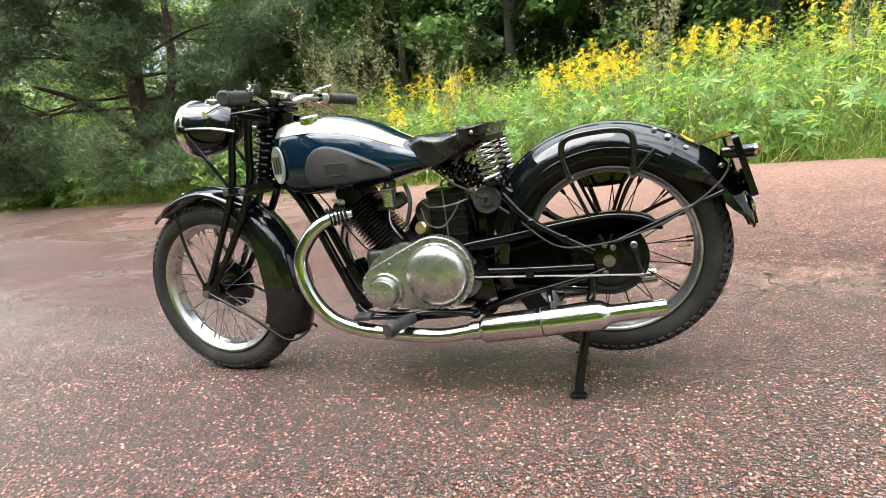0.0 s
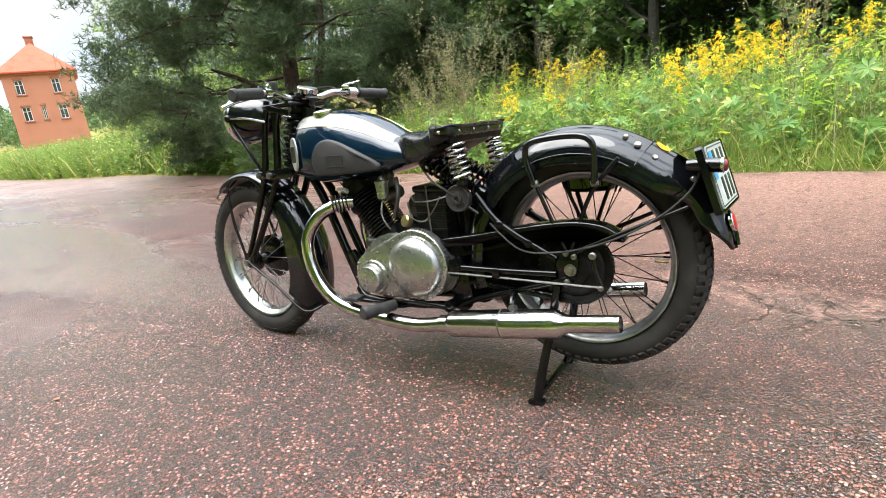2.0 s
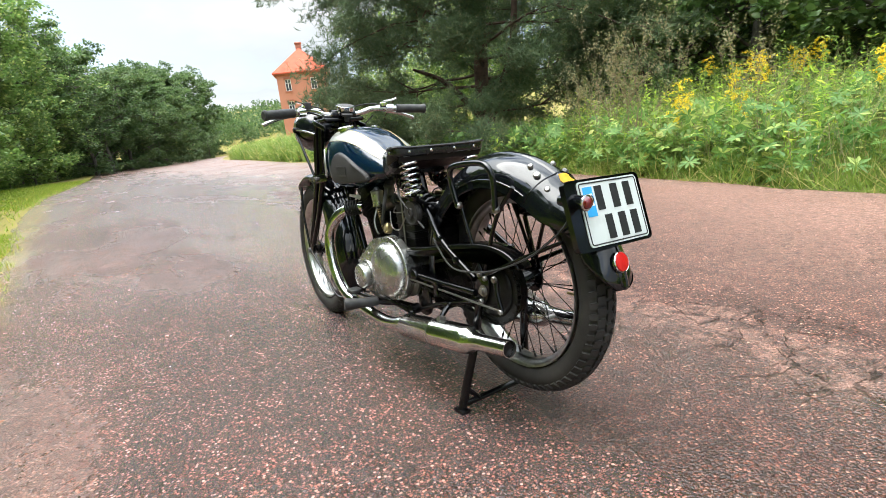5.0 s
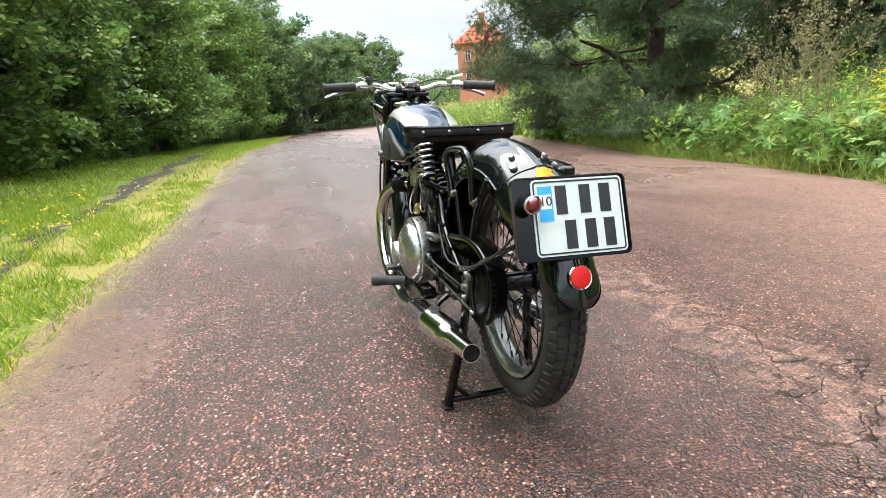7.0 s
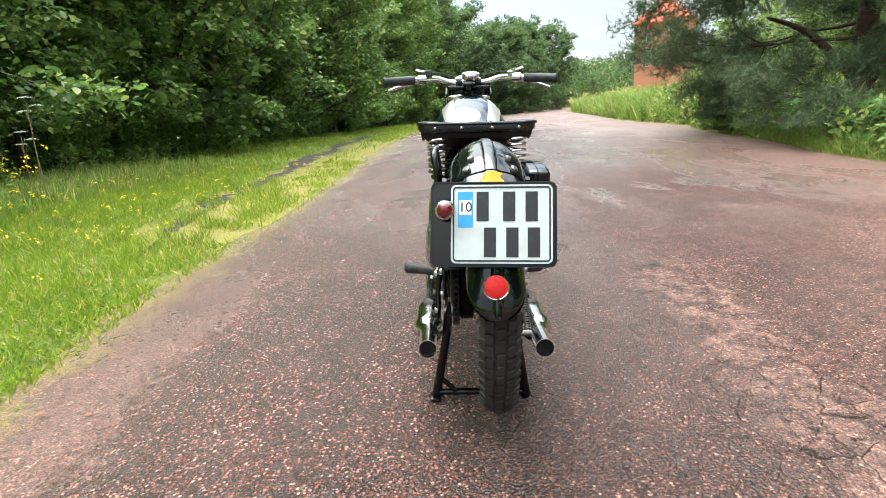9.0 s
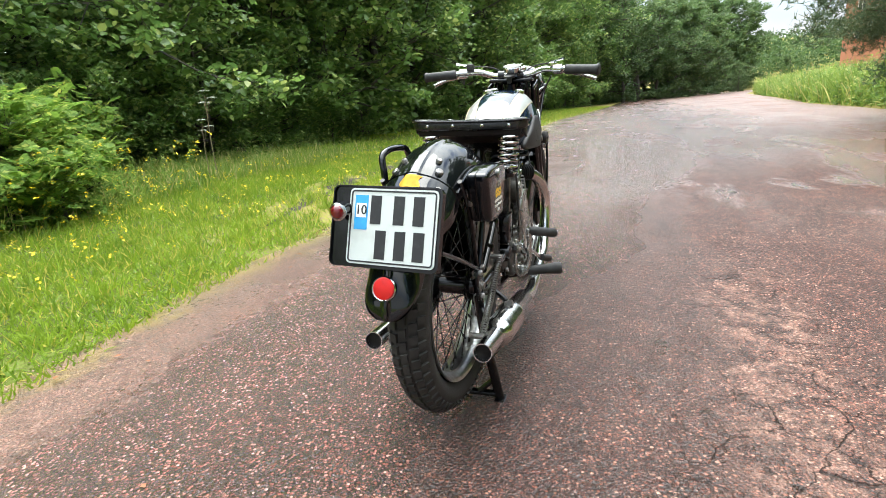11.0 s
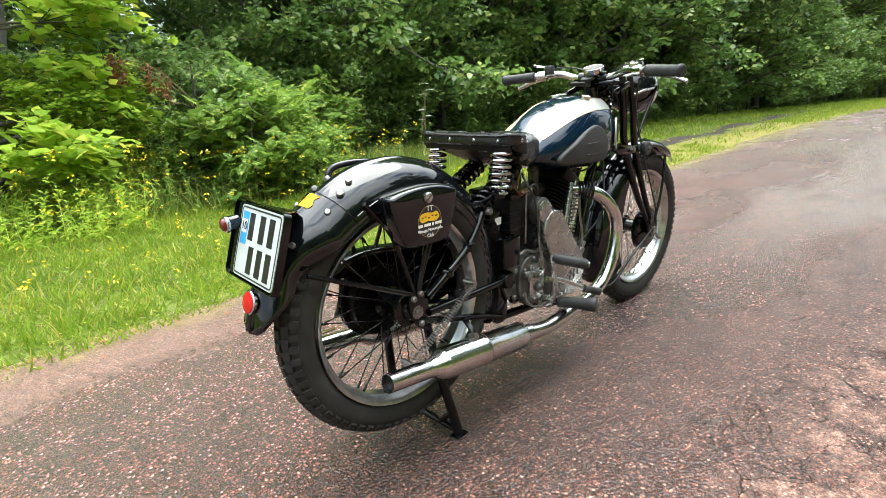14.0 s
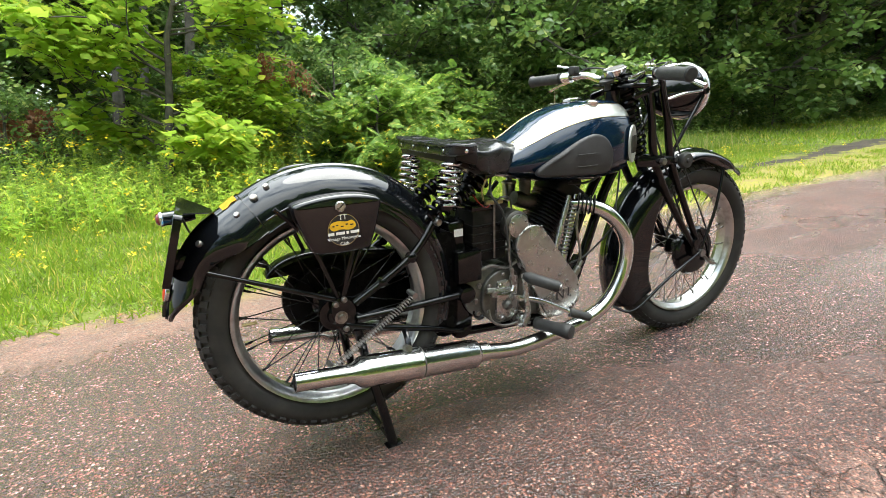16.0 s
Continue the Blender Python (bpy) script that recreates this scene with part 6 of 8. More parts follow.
def corners(y0, y1, z0, z1, r, per=6):
    """The outline of a sheet with rounded corners."""
    out = []
    for k, (cy, cz) in enumerate(((y1 - r, z1 - r), (y0 + r, z1 - r), (y0 + r, z0 + r), (y1 - r, z0 + r))):
        for i in range(per + 1):
            t = math.pi / 2 * (k + i / per)
            out.append((cy + r * math.cos(t), cz + r * math.sin(t)))
    return out


def sheet(outer, x0, x1, inner=None):
    """A sheet between two depths, or a rim where an inner outline is given."""
    bm = bmesh.new()
    n = len(outer)
    loops = [[bm.verts.new((x, y, z)) for y, z in o] for o in ((outer, inner) if inner else (outer,)) for x in (x0, x1)]
    pairs = ((0, 1), (1, 3), (3, 2), (2, 0)) if inner else ((0, 1),)
    for a, b in pairs:
        for k in range(n):
            bm.faces.new((loops[a][k], loops[a][(k + 1) % n], loops[b][(k + 1) % n], loops[b][k]))
    if not inner:
        bm.faces.new(loops[0])
        bm.faces.new(loops[1])
    return on_plate(bm)


backing = part("plate_backing", sheet(corners(-0.117, 0.117, -0.079, 0.079, 0.012), -0.004, 0.003), FRAME_BLACK, BIKE, "black number plate backing")
part("flange", sheet(corners(-0.119, 0.119, -0.081, 0.081, 0.014), -0.008, 0.0075, corners(-0.1165, 0.1165, -0.0785, 0.0785, 0.0115)), FRAME_BLACK, backing)
plate = part("number_plate", sheet(corners(-0.080, 0.111, -0.074, 0.0755, 0.010), 0.0035, 0.0065), PLATE, backing, "white number plate with a black border")
part("border", sheet(corners(-0.0765, 0.1075, -0.0705, 0.072, 0.0075), 0.0060, 0.0074, corners(-0.0735, 0.1045, -0.0675, 0.069, 0.0045)), INK, plate)
for y, z in ((-0.020, 0.034), (0.030, 0.034), (0.072, 0.034), (-0.006, -0.034), (0.036, -0.034), (0.076, -0.034)):
    part("plate_bar", on_plate(block((0.0062, y - 0.0115, z - 0.028), (0.0074, y + 0.0115, z + 0.028), 0)), INK, plate, "", False)
part("tax_sticker", on_plate(block((0.0062, -0.067, -0.006), (0.0072, -0.038, 0.062), 0)), STICKER_BLUE, plate, "blue tax sticker", False)
part("sticker_field", on_plate(block((0.0070, -0.064, 0.018), (0.0077, -0.041, 0.046), 0)), WHITE, plate, "", False)
lettering("digits", "10", 0.026, TILT @ Vector((0.0081, -0.0525, 0.032)), TILT.to_3x3().to_4x4() @ pose(0, 0, 0, 90, 0, 90), INK, plate)
part("plate_bracket", block((0.985, -0.03, 0.570), (1.045, 0.04, 0.600), 0.004), FRAME_BLACK, BIKE)
bm = bmesh.new()
low, high = [], []
for q in ((1.002, -0.095, 0.704), (1.019, 0.100, 0.704), (0.948, 0.030, 0.684), (0.948, -0.020, 0.684)):
    low.append(bm.verts.new(q))
    high.append(bm.verts.new((q[0] + 0.001, q[1], q[2] + 0.0025)))
bm.faces.new(low)
bm.faces.new(high[::-1])
for k in range(4):
    bm.faces.new((low[k], high[k], high[(k + 1) % 4], low[(k + 1) % 4]))
part("plate_shield", bm, FRAME_BLACK, BIKE, "thin steel sheet behind the number plate", False)
tl = TILT @ Vector((0.005, -0.092, 0.034))
tax = Vector((1, 0, -0.03))
lampb = part("tail_lamp", lathe([(-0.045, 0.0), (-0.045, 0.012), (-0.03, 0.015), (0.004, 0.0165), (0.022, 0.0165), (0.024, 0.0172), (0.028, 0.0172)], tl, tax, 26), BLACK, BIKE, "small black tail lamp with a red lens")
part("lamp_ring", lathe([(0.025, 0.0170), (0.027, 0.0183), (0.031, 0.0183), (0.033, 0.0156)], tl, tax, 26), CHROME, lampb)
part("lens", lathe([(0.030, 0.0157), (0.037, 0.0135), (0.041, 0.008), (0.042, 0)], tl, tax, 24), DARK_RED, lampb)
rc, rax = Vector((1.068, 0.004, 0.514)), Vector((1, 0, 0.28))
refl = part("reflector", lathe([(-0.035, 0.006), (-0.004, 0.006), (-0.003, 0.025), (0.004, 0.0255), (0.006, 0.0235), (0.005, 0.022)], rc, rax, 30), CHROME, BIKE, "round red rear reflector")
part("lens", lathe([(0.003, 0.0235), (0.007, 0.021), (0.009, 0.012), (0.0095, 0)], rc, rax, 28), RED, refl)


# ---- the place: ground, road, plants ----
rng = np.random.default_rng(7)
NORTH = ((-400, 92), (-160, 38), (-70, 15), (-40, 10.6), (-24, 8.0), (-15, 7.3), (-11.5, 6.3), (-8, 5.75), (-5.5, 5.05), (-3.4, 4.9), (-1.4, 4.5), (0, 4.12), (1.2, 3.98), (2.4, 3.70), (4, 3.3), (9, 3.2), (60, 3.2))
SOUTH = ((-400, 84), (-160, 29), (-78, 2.6), (-60, 0.7), (-44, -0.1), (-33, -0.9), (-22, -1.9), (-14, -2.1), (-9, -1.95), (-6, -1.80), (-3, -1.73), (-1.5, -1.78), (-0.5, -1.80), (0.3, -1.72), (0.8, -1.66), (1.4, -1.60), (3, -1.5), (9, -1.6), (60, -1.8))


def edge(x, line):
    return np.interp(x, [q[0] for q in line], [q[1] for q in line])


def rise(x, y):
    """Height of the ground: level at the road, a low bank to the north, a slight fall to the south."""
    x, y = np.asarray(x, float), np.asarray(y, float)
    up = np.clip(y - edge(x, NORTH) - 0.1, 0, None)
    near = np.clip((x + 9) / 6, 0.25, 1)
    h = near * 0.55 * (1 - np.exp(-(up / 3.2) ** 1.5)) + 0.02 * np.clip(up - 10, 0, 30)
    h = h + 0.125 * np.clip(np.hypot(x, y) - 130, 0, 170) * np.clip(y / 60, 0, 1) * (x < 0)
    down = np.clip(edge(x, SOUTH) - y, 0, None)
    h = h + 0.04 * np.sin(x * 1.1) * np.clip(down - 0.5, 0, 1) * np.exp(-down / 30) - 0.015
    return h


def grid_mesh(name, xs, ys, height, material):
    X, Y = np.meshgrid(xs, ys)
    Z = height(X, Y)
    v = np.stack([X, Y, Z], -1).reshape(-1, 3)
    a = np.arange(len(v)).reshape(len(ys), len(xs))
    f = np.stack([a[:-1, :-1], a[:-1, 1:], a[1:, 1:], a[1:, :-1]], -1).reshape(-1, 4)
    me = bpy.data.meshes.new(name)
    me.from_pydata(v.tolist(), [], f.tolist())
    me.materials.append(material)
    for q in me.polygons:
        q.use_smooth = True
    return new(name, me)


def spaced(far, near, step, grow=1.12):
    out, d = [0.0], step
    while out[-1] < far:
        out.append(out[-1] + d)
        if out[-1] > near:
            d *= grow
    return np.array(out)


pos = spaced(900, 12, 0.35)
ground = grid_mesh("ground", np.concatenate([-pos[:0:-1], pos]), np.concatenate([-pos[:0:-1], pos]), lambda x, y: rise(x, y) - 0.02 * ((y < edge(x, NORTH)) & (y > edge(x, SOUTH))), SOIL)
tagged(ground, "grassy earth with a low bank beside the road", "ground", kind="structure")


def road_strip():
    xs = np.concatenate([-pos[pos < 395][:0:-1], pos[pos < 58]])
    rows = 13
    v = []
    for i, x in enumerate(xs):
        s0 = float(edge(x, SOUTH)) + 0.10 * noise.noise(Vector((x * 1.3, 0, 0))) + 0.05 * noise.noise(Vector((x * 5, 3, 0)))
        n0 = float(edge(x, NORTH)) + 0.14 * noise.noise(Vector((x * 1.1, 9, 0))) + 0.06 * noise.noise(Vector((x * 5, 7, 0)))
        for k in range(rows):
            t = k / (rows - 1)
            v.append((x, s0 + (n0 - s0) * t, 0.006 * 4 * t * (1 - t) - (0.018 if k in (0, rows - 1) else 0.0)))
    f = [(i * rows + k, (i + 1) * rows + k, (i + 1) * rows + k + 1, i * rows + k + 1) for i in range(len(xs) - 1) for k in range(rows - 1)]
    me = bpy.data.meshes.new("road")
    me.from_pydata(v, [], f)
    me.materials.append(ROAD)
    for q in me.polygons:
        q.use_smooth = True
    return tagged(new("road", me), "damp reddish chip asphalt road with cracks and dust", "road", kind="structure")


road = road_strip()
def track_y(x):
    """The line of the rut along the verge."""
    return np.interp(x, (-26, -18, -10.8, -6.4, -4.3, -2.5, -1.6), (-4.0, -3.85, -3.4, -3.05, -2.87, -2.56, -2.36))


def mud(x, y):
    """How far the churned mud stands over the turf: ragged, broad far along, thin and broken near by."""
    half = float(np.interp(x, (-26, -22, -12, -7, -4, -2.4, -1.6), (0.02, 0.46, 0.46, 0.28, 0.24, 0.18, 0.02)))
    d = abs(y - float(track_y(x))) / half
    rag = noise.noise(Vector((x * 1.6, y * 3.0, 0))) + 0.7 * noise.noise(Vector((x * 5.0, y * 8.0, 3))) + 0.4 * noise.noise(Vector((x * 14.0, y * 18.0, 7)))
    return 0.52 - d + 0.75 * rag


def wheel_track():
    xs = np.linspace(-1.5, -26, 620)
    bm, rows = bmesh.new(), []
    for x in xs:
        row = []
        for k in range(29):
            y = float(track_y(x)) + (k / 14 - 1) * 0.62
            row.append(bm.verts.new((x, y, float(rise(x, y)) + 0.012 * max(-2.0, min(0.9, mud(float(x), y))))))
        rows.append(row)
    for a, b in zip(rows, rows[1:]):
        for k in range(28):
            if max(v.co.z - float(rise(v.co.x, v.co.y)) for v in (a[k], a[k + 1], b[k], b[k + 1])) > -0.004:
                bm.faces.new((a[k], a[k + 1], b[k + 1], b[k]))
    bmesh.ops.delete(bm, geom=[v for v in bm.verts if not v.link_faces], context="VERTS")
    return tagged(part("wheel_track", bm, MUD), "dark muddy wheel rut in the grass verge", "wheel track", kind="structure")


wheel_track()

LEAF_V = np.array([(0, 0, 0), (-0.30, 0.50, 0.07), (0, 1, -0.06), (0.30, 0.50, 0.07)], float)
LEAF_F = np.array([(0, 3, 2), (0, 2, 1)])
ROUND_V = np.array([(0, 0, 0), (-0.34, 0.34, 0.06), (-0.30, 0.68, 0.05), (0, 1, -0.10), (0.30, 0.68, 0.05), (0.34, 0.34, 0.06)], float)
ROUND_F = np.array([(0, 5, 3), (5, 4, 3), (0, 3, 1), (1, 3, 2)])
BLADE_V = np.array([(-0.5, 0, 0), (0.5, 0, 0), (0.38, 0.12, 0.55), (-0.38, 0.12, 0.55), (0, 0.45, 1.0)], float)
BLADE_F = np.array([(0, 1, 2), (0, 2, 3), (3, 2, 4)])
# a compound leaf: four pairs of leaflets along a stalk and one at its end
PINNATE_V = np.concatenate([np.array([(q[0] * 0.34 * math.cos(a) + q[1] * 0.34 * math.sin(a), at - q[0] * 0.34 * math.sin(a) + q[1] * 0.34 * math.cos(a), q[2] * 0.4 - 0.10 * at * at) for q in LEAF_V])
                            for at, a in ((0.22, 1.05), (0.22, -1.05), (0.40, 1.0), (0.40, -1.0), (0.56, 0.9), (0.56, -0.9), (0.68, 0.6), (0.68, -0.6), (0.72, 0.0))])
PINNATE_F = np.concatenate([LEAF_F + 4 * k for k in range(9)])
MAPLE_V = np.array([(0, 0, 0), (0.24, 0.14, 0.03), (0.54, 0.40, 0.03), (0.30, 0.62, 0.02), (0, 1, -0.06), (-0.30, 0.62, 0.02), (-0.54, 0.40, 0.03), (-0.24, 0.14, 0.03)], float)
MAPLE_F = np.array([(0, 1, 7), (1, 2, 3), (7, 5, 6), (1, 3, 5), (1, 5, 7), (3, 4, 5)])


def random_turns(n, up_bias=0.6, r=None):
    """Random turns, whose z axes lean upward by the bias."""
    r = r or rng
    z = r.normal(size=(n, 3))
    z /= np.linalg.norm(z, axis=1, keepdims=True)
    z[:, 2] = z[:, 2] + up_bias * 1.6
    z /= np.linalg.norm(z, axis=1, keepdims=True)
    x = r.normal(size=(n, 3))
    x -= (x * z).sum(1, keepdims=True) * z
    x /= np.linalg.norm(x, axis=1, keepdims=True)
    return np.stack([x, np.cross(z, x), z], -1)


def upright(n, lean=0.25, r=None):
    r = r or rng
    z = np.concatenate([r.normal(0, lean, (n, 2)), np.ones((n, 1))], 1)
    z /= np.linalg.norm(z, axis=1, keepdims=True)
    a = r.uniform(0, 2 * np.pi, n)
    x = np.stack([np.cos(a), np.sin(a), np.zeros(n)], 1)
    x -= (x * z).sum(1, keepdims=True) * z
    x /= np.linalg.norm(x, axis=1, keepdims=True)
    return np.stack([x, np.cross(z, x), z], -1)


def scattered(sets, name):
    """One mesh of many small pieces. sets: (shape, faces, places, turns, sizes, material number)."""
    V, F, M, base = [], [], [], 0
    for shape, faces, loc, rot, size, mi in sets:
        size = np.asarray(size, float)
        sh = shape[None] * (size[:, None, None] if size.ndim == 1 else size[:, None, :])
        v = np.einsum("nij,nkj->nki", rot, sh) + np.asarray(loc)[:, None, :]
        n, k = v.shape[:2]
        f = faces[None] + (np.arange(n) * k)[:, None, None] + base
        V.append(v.reshape(-1, 3))
        F.append(f.reshape(-1, 3))
        M.append(np.full(n * len(faces), mi))
        base += n * k
    V, F, M = np.concatenate(V), np.concatenate(F), np.concatenate(M)
    me = bpy.data.meshes.new(name)
    me.vertices.add(len(V))
    me.vertices.foreach_set("co", V.astype(np.float32).ravel())
    me.loops.add(3 * len(F))
    me.loops.foreach_set("vertex_index", F.astype(np.int32).ravel())
    me.polygons.add(len(F))
    me.polygons.foreach_set("loop_start", np.arange(0, 3 * len(F), 3, dtype=np.int32))
    me.polygons.foreach_set("material_index", M.astype(np.int32))
    me.update(calc_edges=True)
    return me


def mesh_thing(name, me, mats, label, category, kind="", parent=None):
    for k in mats:
        me.materials.append(k)
    ob = new(name, me)
    if parent:
        ob.parent = parent
        if label:
            ob["label"] = label
        return ob
    return tagged(ob, label, category, kind=kind)


def branch_out(bm, start, direction, length, r, depth, tips, rnd, droop=0.0, spread=0.7, kids=3):
    pts, d, q = [Vector(start)], Vector(direction).normalized(), Vector(start)
    for k in range(4):
        d = (d + Vector((rnd.gauss(0, 0.14), rnd.gauss(0, 0.14), rnd.gauss(0, 0.10) - droop))).normalized()
        q = q + d * length / 4
        pts.append(q.copy())
    sweep(pts, [r, r * 0.85, r * 0.7, r * 0.5, r * 0.3], (3, 4, 6)[min(depth, 2)], bm, False)
    tips.append((pts[-1], length))
    tips.append((pts[2], length * 0.8))
    if depth > 0:
        for _ in range(kids):
            s = pts[rnd.choice((2, 3, 4))]
            nd = (d + Vector((rnd.gauss(0, spread), rnd.gauss(0, spread), rnd.gauss(0.1, spread * 0.6)))).normalized()
            branch_out(bm, s, nd, length * rnd.uniform(0.5, 0.75), r * 0.5, depth - 1, tips, rnd, droop, spread, kids)


def broadleaf(seed, height, width, low, leaves, leaf, material, bark, label, shape=LEAF_V, faces=LEAF_F, name="tree", limbs=18, wobble=0.035, girth=1.0, flat=0.75, layer=0.62):
    """A tapered trunk with limbs, and a crown of single leaves gathered in clumps."""
    rnd, r = random.Random(seed), np.random.default_rng(seed)
    bm, tips = bmesh.new(), []
    line = [Vector((0.0, 0.0, -0.15))]
    for k in range(1, 9):
        line.append(Vector((rnd.gauss(0, wobble) * k * height / 8, rnd.gauss(0, wobble) * k * height / 8, height * 0.94 * k / 8)))
    rad = (0.016 * height + 0.015) * girth
    sweep(line, [rad * (1.25 if k == 0 else 1 - 0.10 * k) for k in range(9)], 9, bm)
    for k in range(limbs):
        t = low + (0.97 - low) * (k + rnd.random()) / limbs
        q = line[int(t * 8)].lerp(line[min(8, int(t * 8) + 1)], t * 8 % 1)
        a = rnd.uniform(0, 2 * math.pi)
        reach = width * (0.55 + 0.45 * math.sin(math.pi * min(1, max(0, (t - low) / (1 - low)) * 0.8 + 0.12))) * rnd.uniform(0.7, 1.05)
        branch_out(bm, q, (math.cos(a), math.sin(a), 0.35), reach, rad * 0.34 * (1.15 - t * 0.7), 2 if height > 3 else 1, tips, rnd, 0.02)
    root = tagged(new(name), label, "tree" if name == "tree" else name)
    part("trunk", bm, bark, root)
    tp = np.array([list(q) for q, _ in tips])
    sp = np.array([0.10 * L + 0.13 * width ** 0.5 for _, L in tips])
    pick = r.integers(0, len(tp), leaves)
    u = r.normal(size=(leaves, 3))
    u /= np.linalg.norm(u, axis=1, keepdims=True)
    loc = tp[pick] + u * (sp[pick] * r.uniform(0.25, 1.35, leaves) ** 0.7)[:, None] * np.array([1, 1, layer])
    loc[:, 2] = np.maximum(loc[:, 2], 0.05)
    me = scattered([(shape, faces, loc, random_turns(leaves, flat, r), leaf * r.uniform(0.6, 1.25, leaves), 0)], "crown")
    mesh_thing("crown", me, [material], "", "", parent=root)
    return root


def plant_at(root, x, y, turn=0.0, size=1.0, sink=0.0):
    root.matrix_world = Matrix.Translation((x, y, float(rise(x, y)) - sink)) @ Matrix.Rotation(turn, 4, "Z") @ Matrix.Scale(size, 4)
    return root


def copies(root, spots, group, lean=0.0):
    """The first spot takes the thing itself, the others its copies."""
    slant = Matrix.Rotation(lean, 4, "Y")
    root["group"] = group
    for i, (x, y, turn, size) in enumerate(spots):
        if i == 0:
            root.matrix_world = Matrix.Translation((x, y, float(rise(x, y)))) @ slant @ Matrix.Rotation(turn, 4, "Z") @ Matrix.Scale(size, 4)
        else:
            m = Matrix.Translation((x, y, float(rise(x, y)))) @ slant @ Matrix.Rotation(turn, 4, "Z")
            c = copy_thing(root, m)
            c.scale = (size, size, size)


# the woods along the south side
wood = random.Random(5)
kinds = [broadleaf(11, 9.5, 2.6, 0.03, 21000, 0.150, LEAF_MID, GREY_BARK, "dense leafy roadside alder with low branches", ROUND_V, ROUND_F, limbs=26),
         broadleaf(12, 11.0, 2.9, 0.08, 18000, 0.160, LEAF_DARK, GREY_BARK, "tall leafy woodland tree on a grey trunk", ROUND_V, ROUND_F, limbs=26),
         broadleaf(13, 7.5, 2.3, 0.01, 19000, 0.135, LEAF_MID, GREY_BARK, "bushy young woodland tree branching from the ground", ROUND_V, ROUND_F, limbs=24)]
spots = [[], [], []]
for row, (back, step) in enumerate(((0.0, 2.6), (3.0, 3.6))):
    x = 9.0 - row
    while x > -62:
        line = float(np.interp(x, (-80, -60, -40, -20, -8, -3, 2, 6, 9), (0.5, -3.5, -7.0, -9.5, -9.8, -10.6, -12.5, -12.0, -11.5)))
        k = wood.choice((0, 2, 0, 1)) if row == 0 else wood.choice((0, 1, 1))
        spot = (x + wood.uniform(-0.6, 0.6), line - back + wood.uniform(-0.7, 0.7), wood.uniform(0, 6.28), wood.uniform(0.82, 1.2) * (1.0 if x > -13 else 1.45))
        # the stand is thin behind the elders
        if not (-4.0, -6.5)[row] < x < (-1.4, -1.0)[row]:
            spots[k].append(spot)
        x -= step * (1.0 if x > -25 else 1.5) * wood.uniform(0.85, 1.2)
for k, root in enumerate(kinds):
    copies(root, spots[k], "woodland trees")

# the depth of the woods: broad dark crowns close behind
deep_wood = broadleaf(14, 12.0, 3.6, 0.02, 6500, 0.36, LEAF_DARK, GREY_BARK, "dark crowded tree deep in the woods", limbs=22)
spots = []
for back in (6.5, 10.0):
    x = 14.0 if back < 8 else -9.0
    while x > -92:
        line = float(np.interp(x, (-80, -60, -40, -20, -8, -3, 2, 6, 9), (0.5, -3.5, -7.0, -9.5, -9.8, -10.6, -12.5, -12.0, -11.5)))
        spot = (x, line - back, wood.uniform(0, 6.28), wood.uniform(0.9, 1.15))
        # a thinner stand behind the clearing, where the sky shows between the crowns
        if not -8.0 < x < 0.5:
            spots.append(spot)
        x -= (2.9 if x < -7 else 3.9) * wood.uniform(0.9, 1.1)
for back in (14.5, 18.0):
    x = 12.0
    while x > -22:
        spots.append((x, float(edge(x, NORTH)) + back + 0.3 * max(0, -x), wood.uniform(0, 6.28), wood.uniform(0.8, 1.05)))
        x -= 3.0 * wood.uniform(0.9, 1.1)
copies(deep_wood, spots, "trees deep in the woods")

# trees where the road bends away, and behind the north bank
far = broadleaf(21, 8.0, 2.0, 0.02, 11000, 0.22, FAR_GREEN, GREY_BARK, "slender light green roadside tree", limbs=26)
copies(far, [(-64, 1.2, 0, 1.45), (-70, 3.0, 1, 1.6), (-67, -1.5, 2, 1.5), (-75, 5.5, 3, 1.5), (-79, 8.0, 4, 1.45), (-58, -2.2, 5, 1.2), (-84, 10.5, 1.4, 1.5), (-88, 13.2, 2.2, 1.35), (-74, -1.0, 2.0, 1.6), (-82, 1.0, 4.2, 1.6), (-87, 4.5, 3.0, 1.6), (-96, 3.0, 0.4, 1.7), (-100, 7.0, 1.7, 1.8), (-104, 0.0, 5.0, 1.8), (-110, 10.0, 2.9, 1.7), (-92, -3.0, 3.6, 1.7), (-62, -3.5, 1.0, 1.3), (-72, -2, 0.5, 1.6), (-80, 3, 0.8, 1.75), (-66, -4.5, 2.7, 1.5), (-90, 8, 3.9, 1.7), (-95, 11, 1.9, 1.6), (-96, 19, 0.2, 0.55), (-100, 27, 5.2, 0.6), (-92, 33, 1.2, 0.6), (-105, 20, 3.1, 0.6), (-128, 20.0, 0.6, 2.35), (-132, 23.2, 1.6, 2.3), (-136, 26.2, 2.6, 2.15), (-122, 15.5, 3.7, 2.3), (-126, 17.6, 4.7, 2.4), (-117, 12.0, 0.9, 2.2), (-142, 28.5, 5.3, 1.5)], "roadside trees at the bend")
north_trees = broadleaf(31, 7.5, 2.5, 0.02, 15000, 0.160, LEAF_DARK, GREY_BARK, "dense leafy tree behind the flowering bank", ROUND_V, ROUND_F, limbs=24)
spots = []
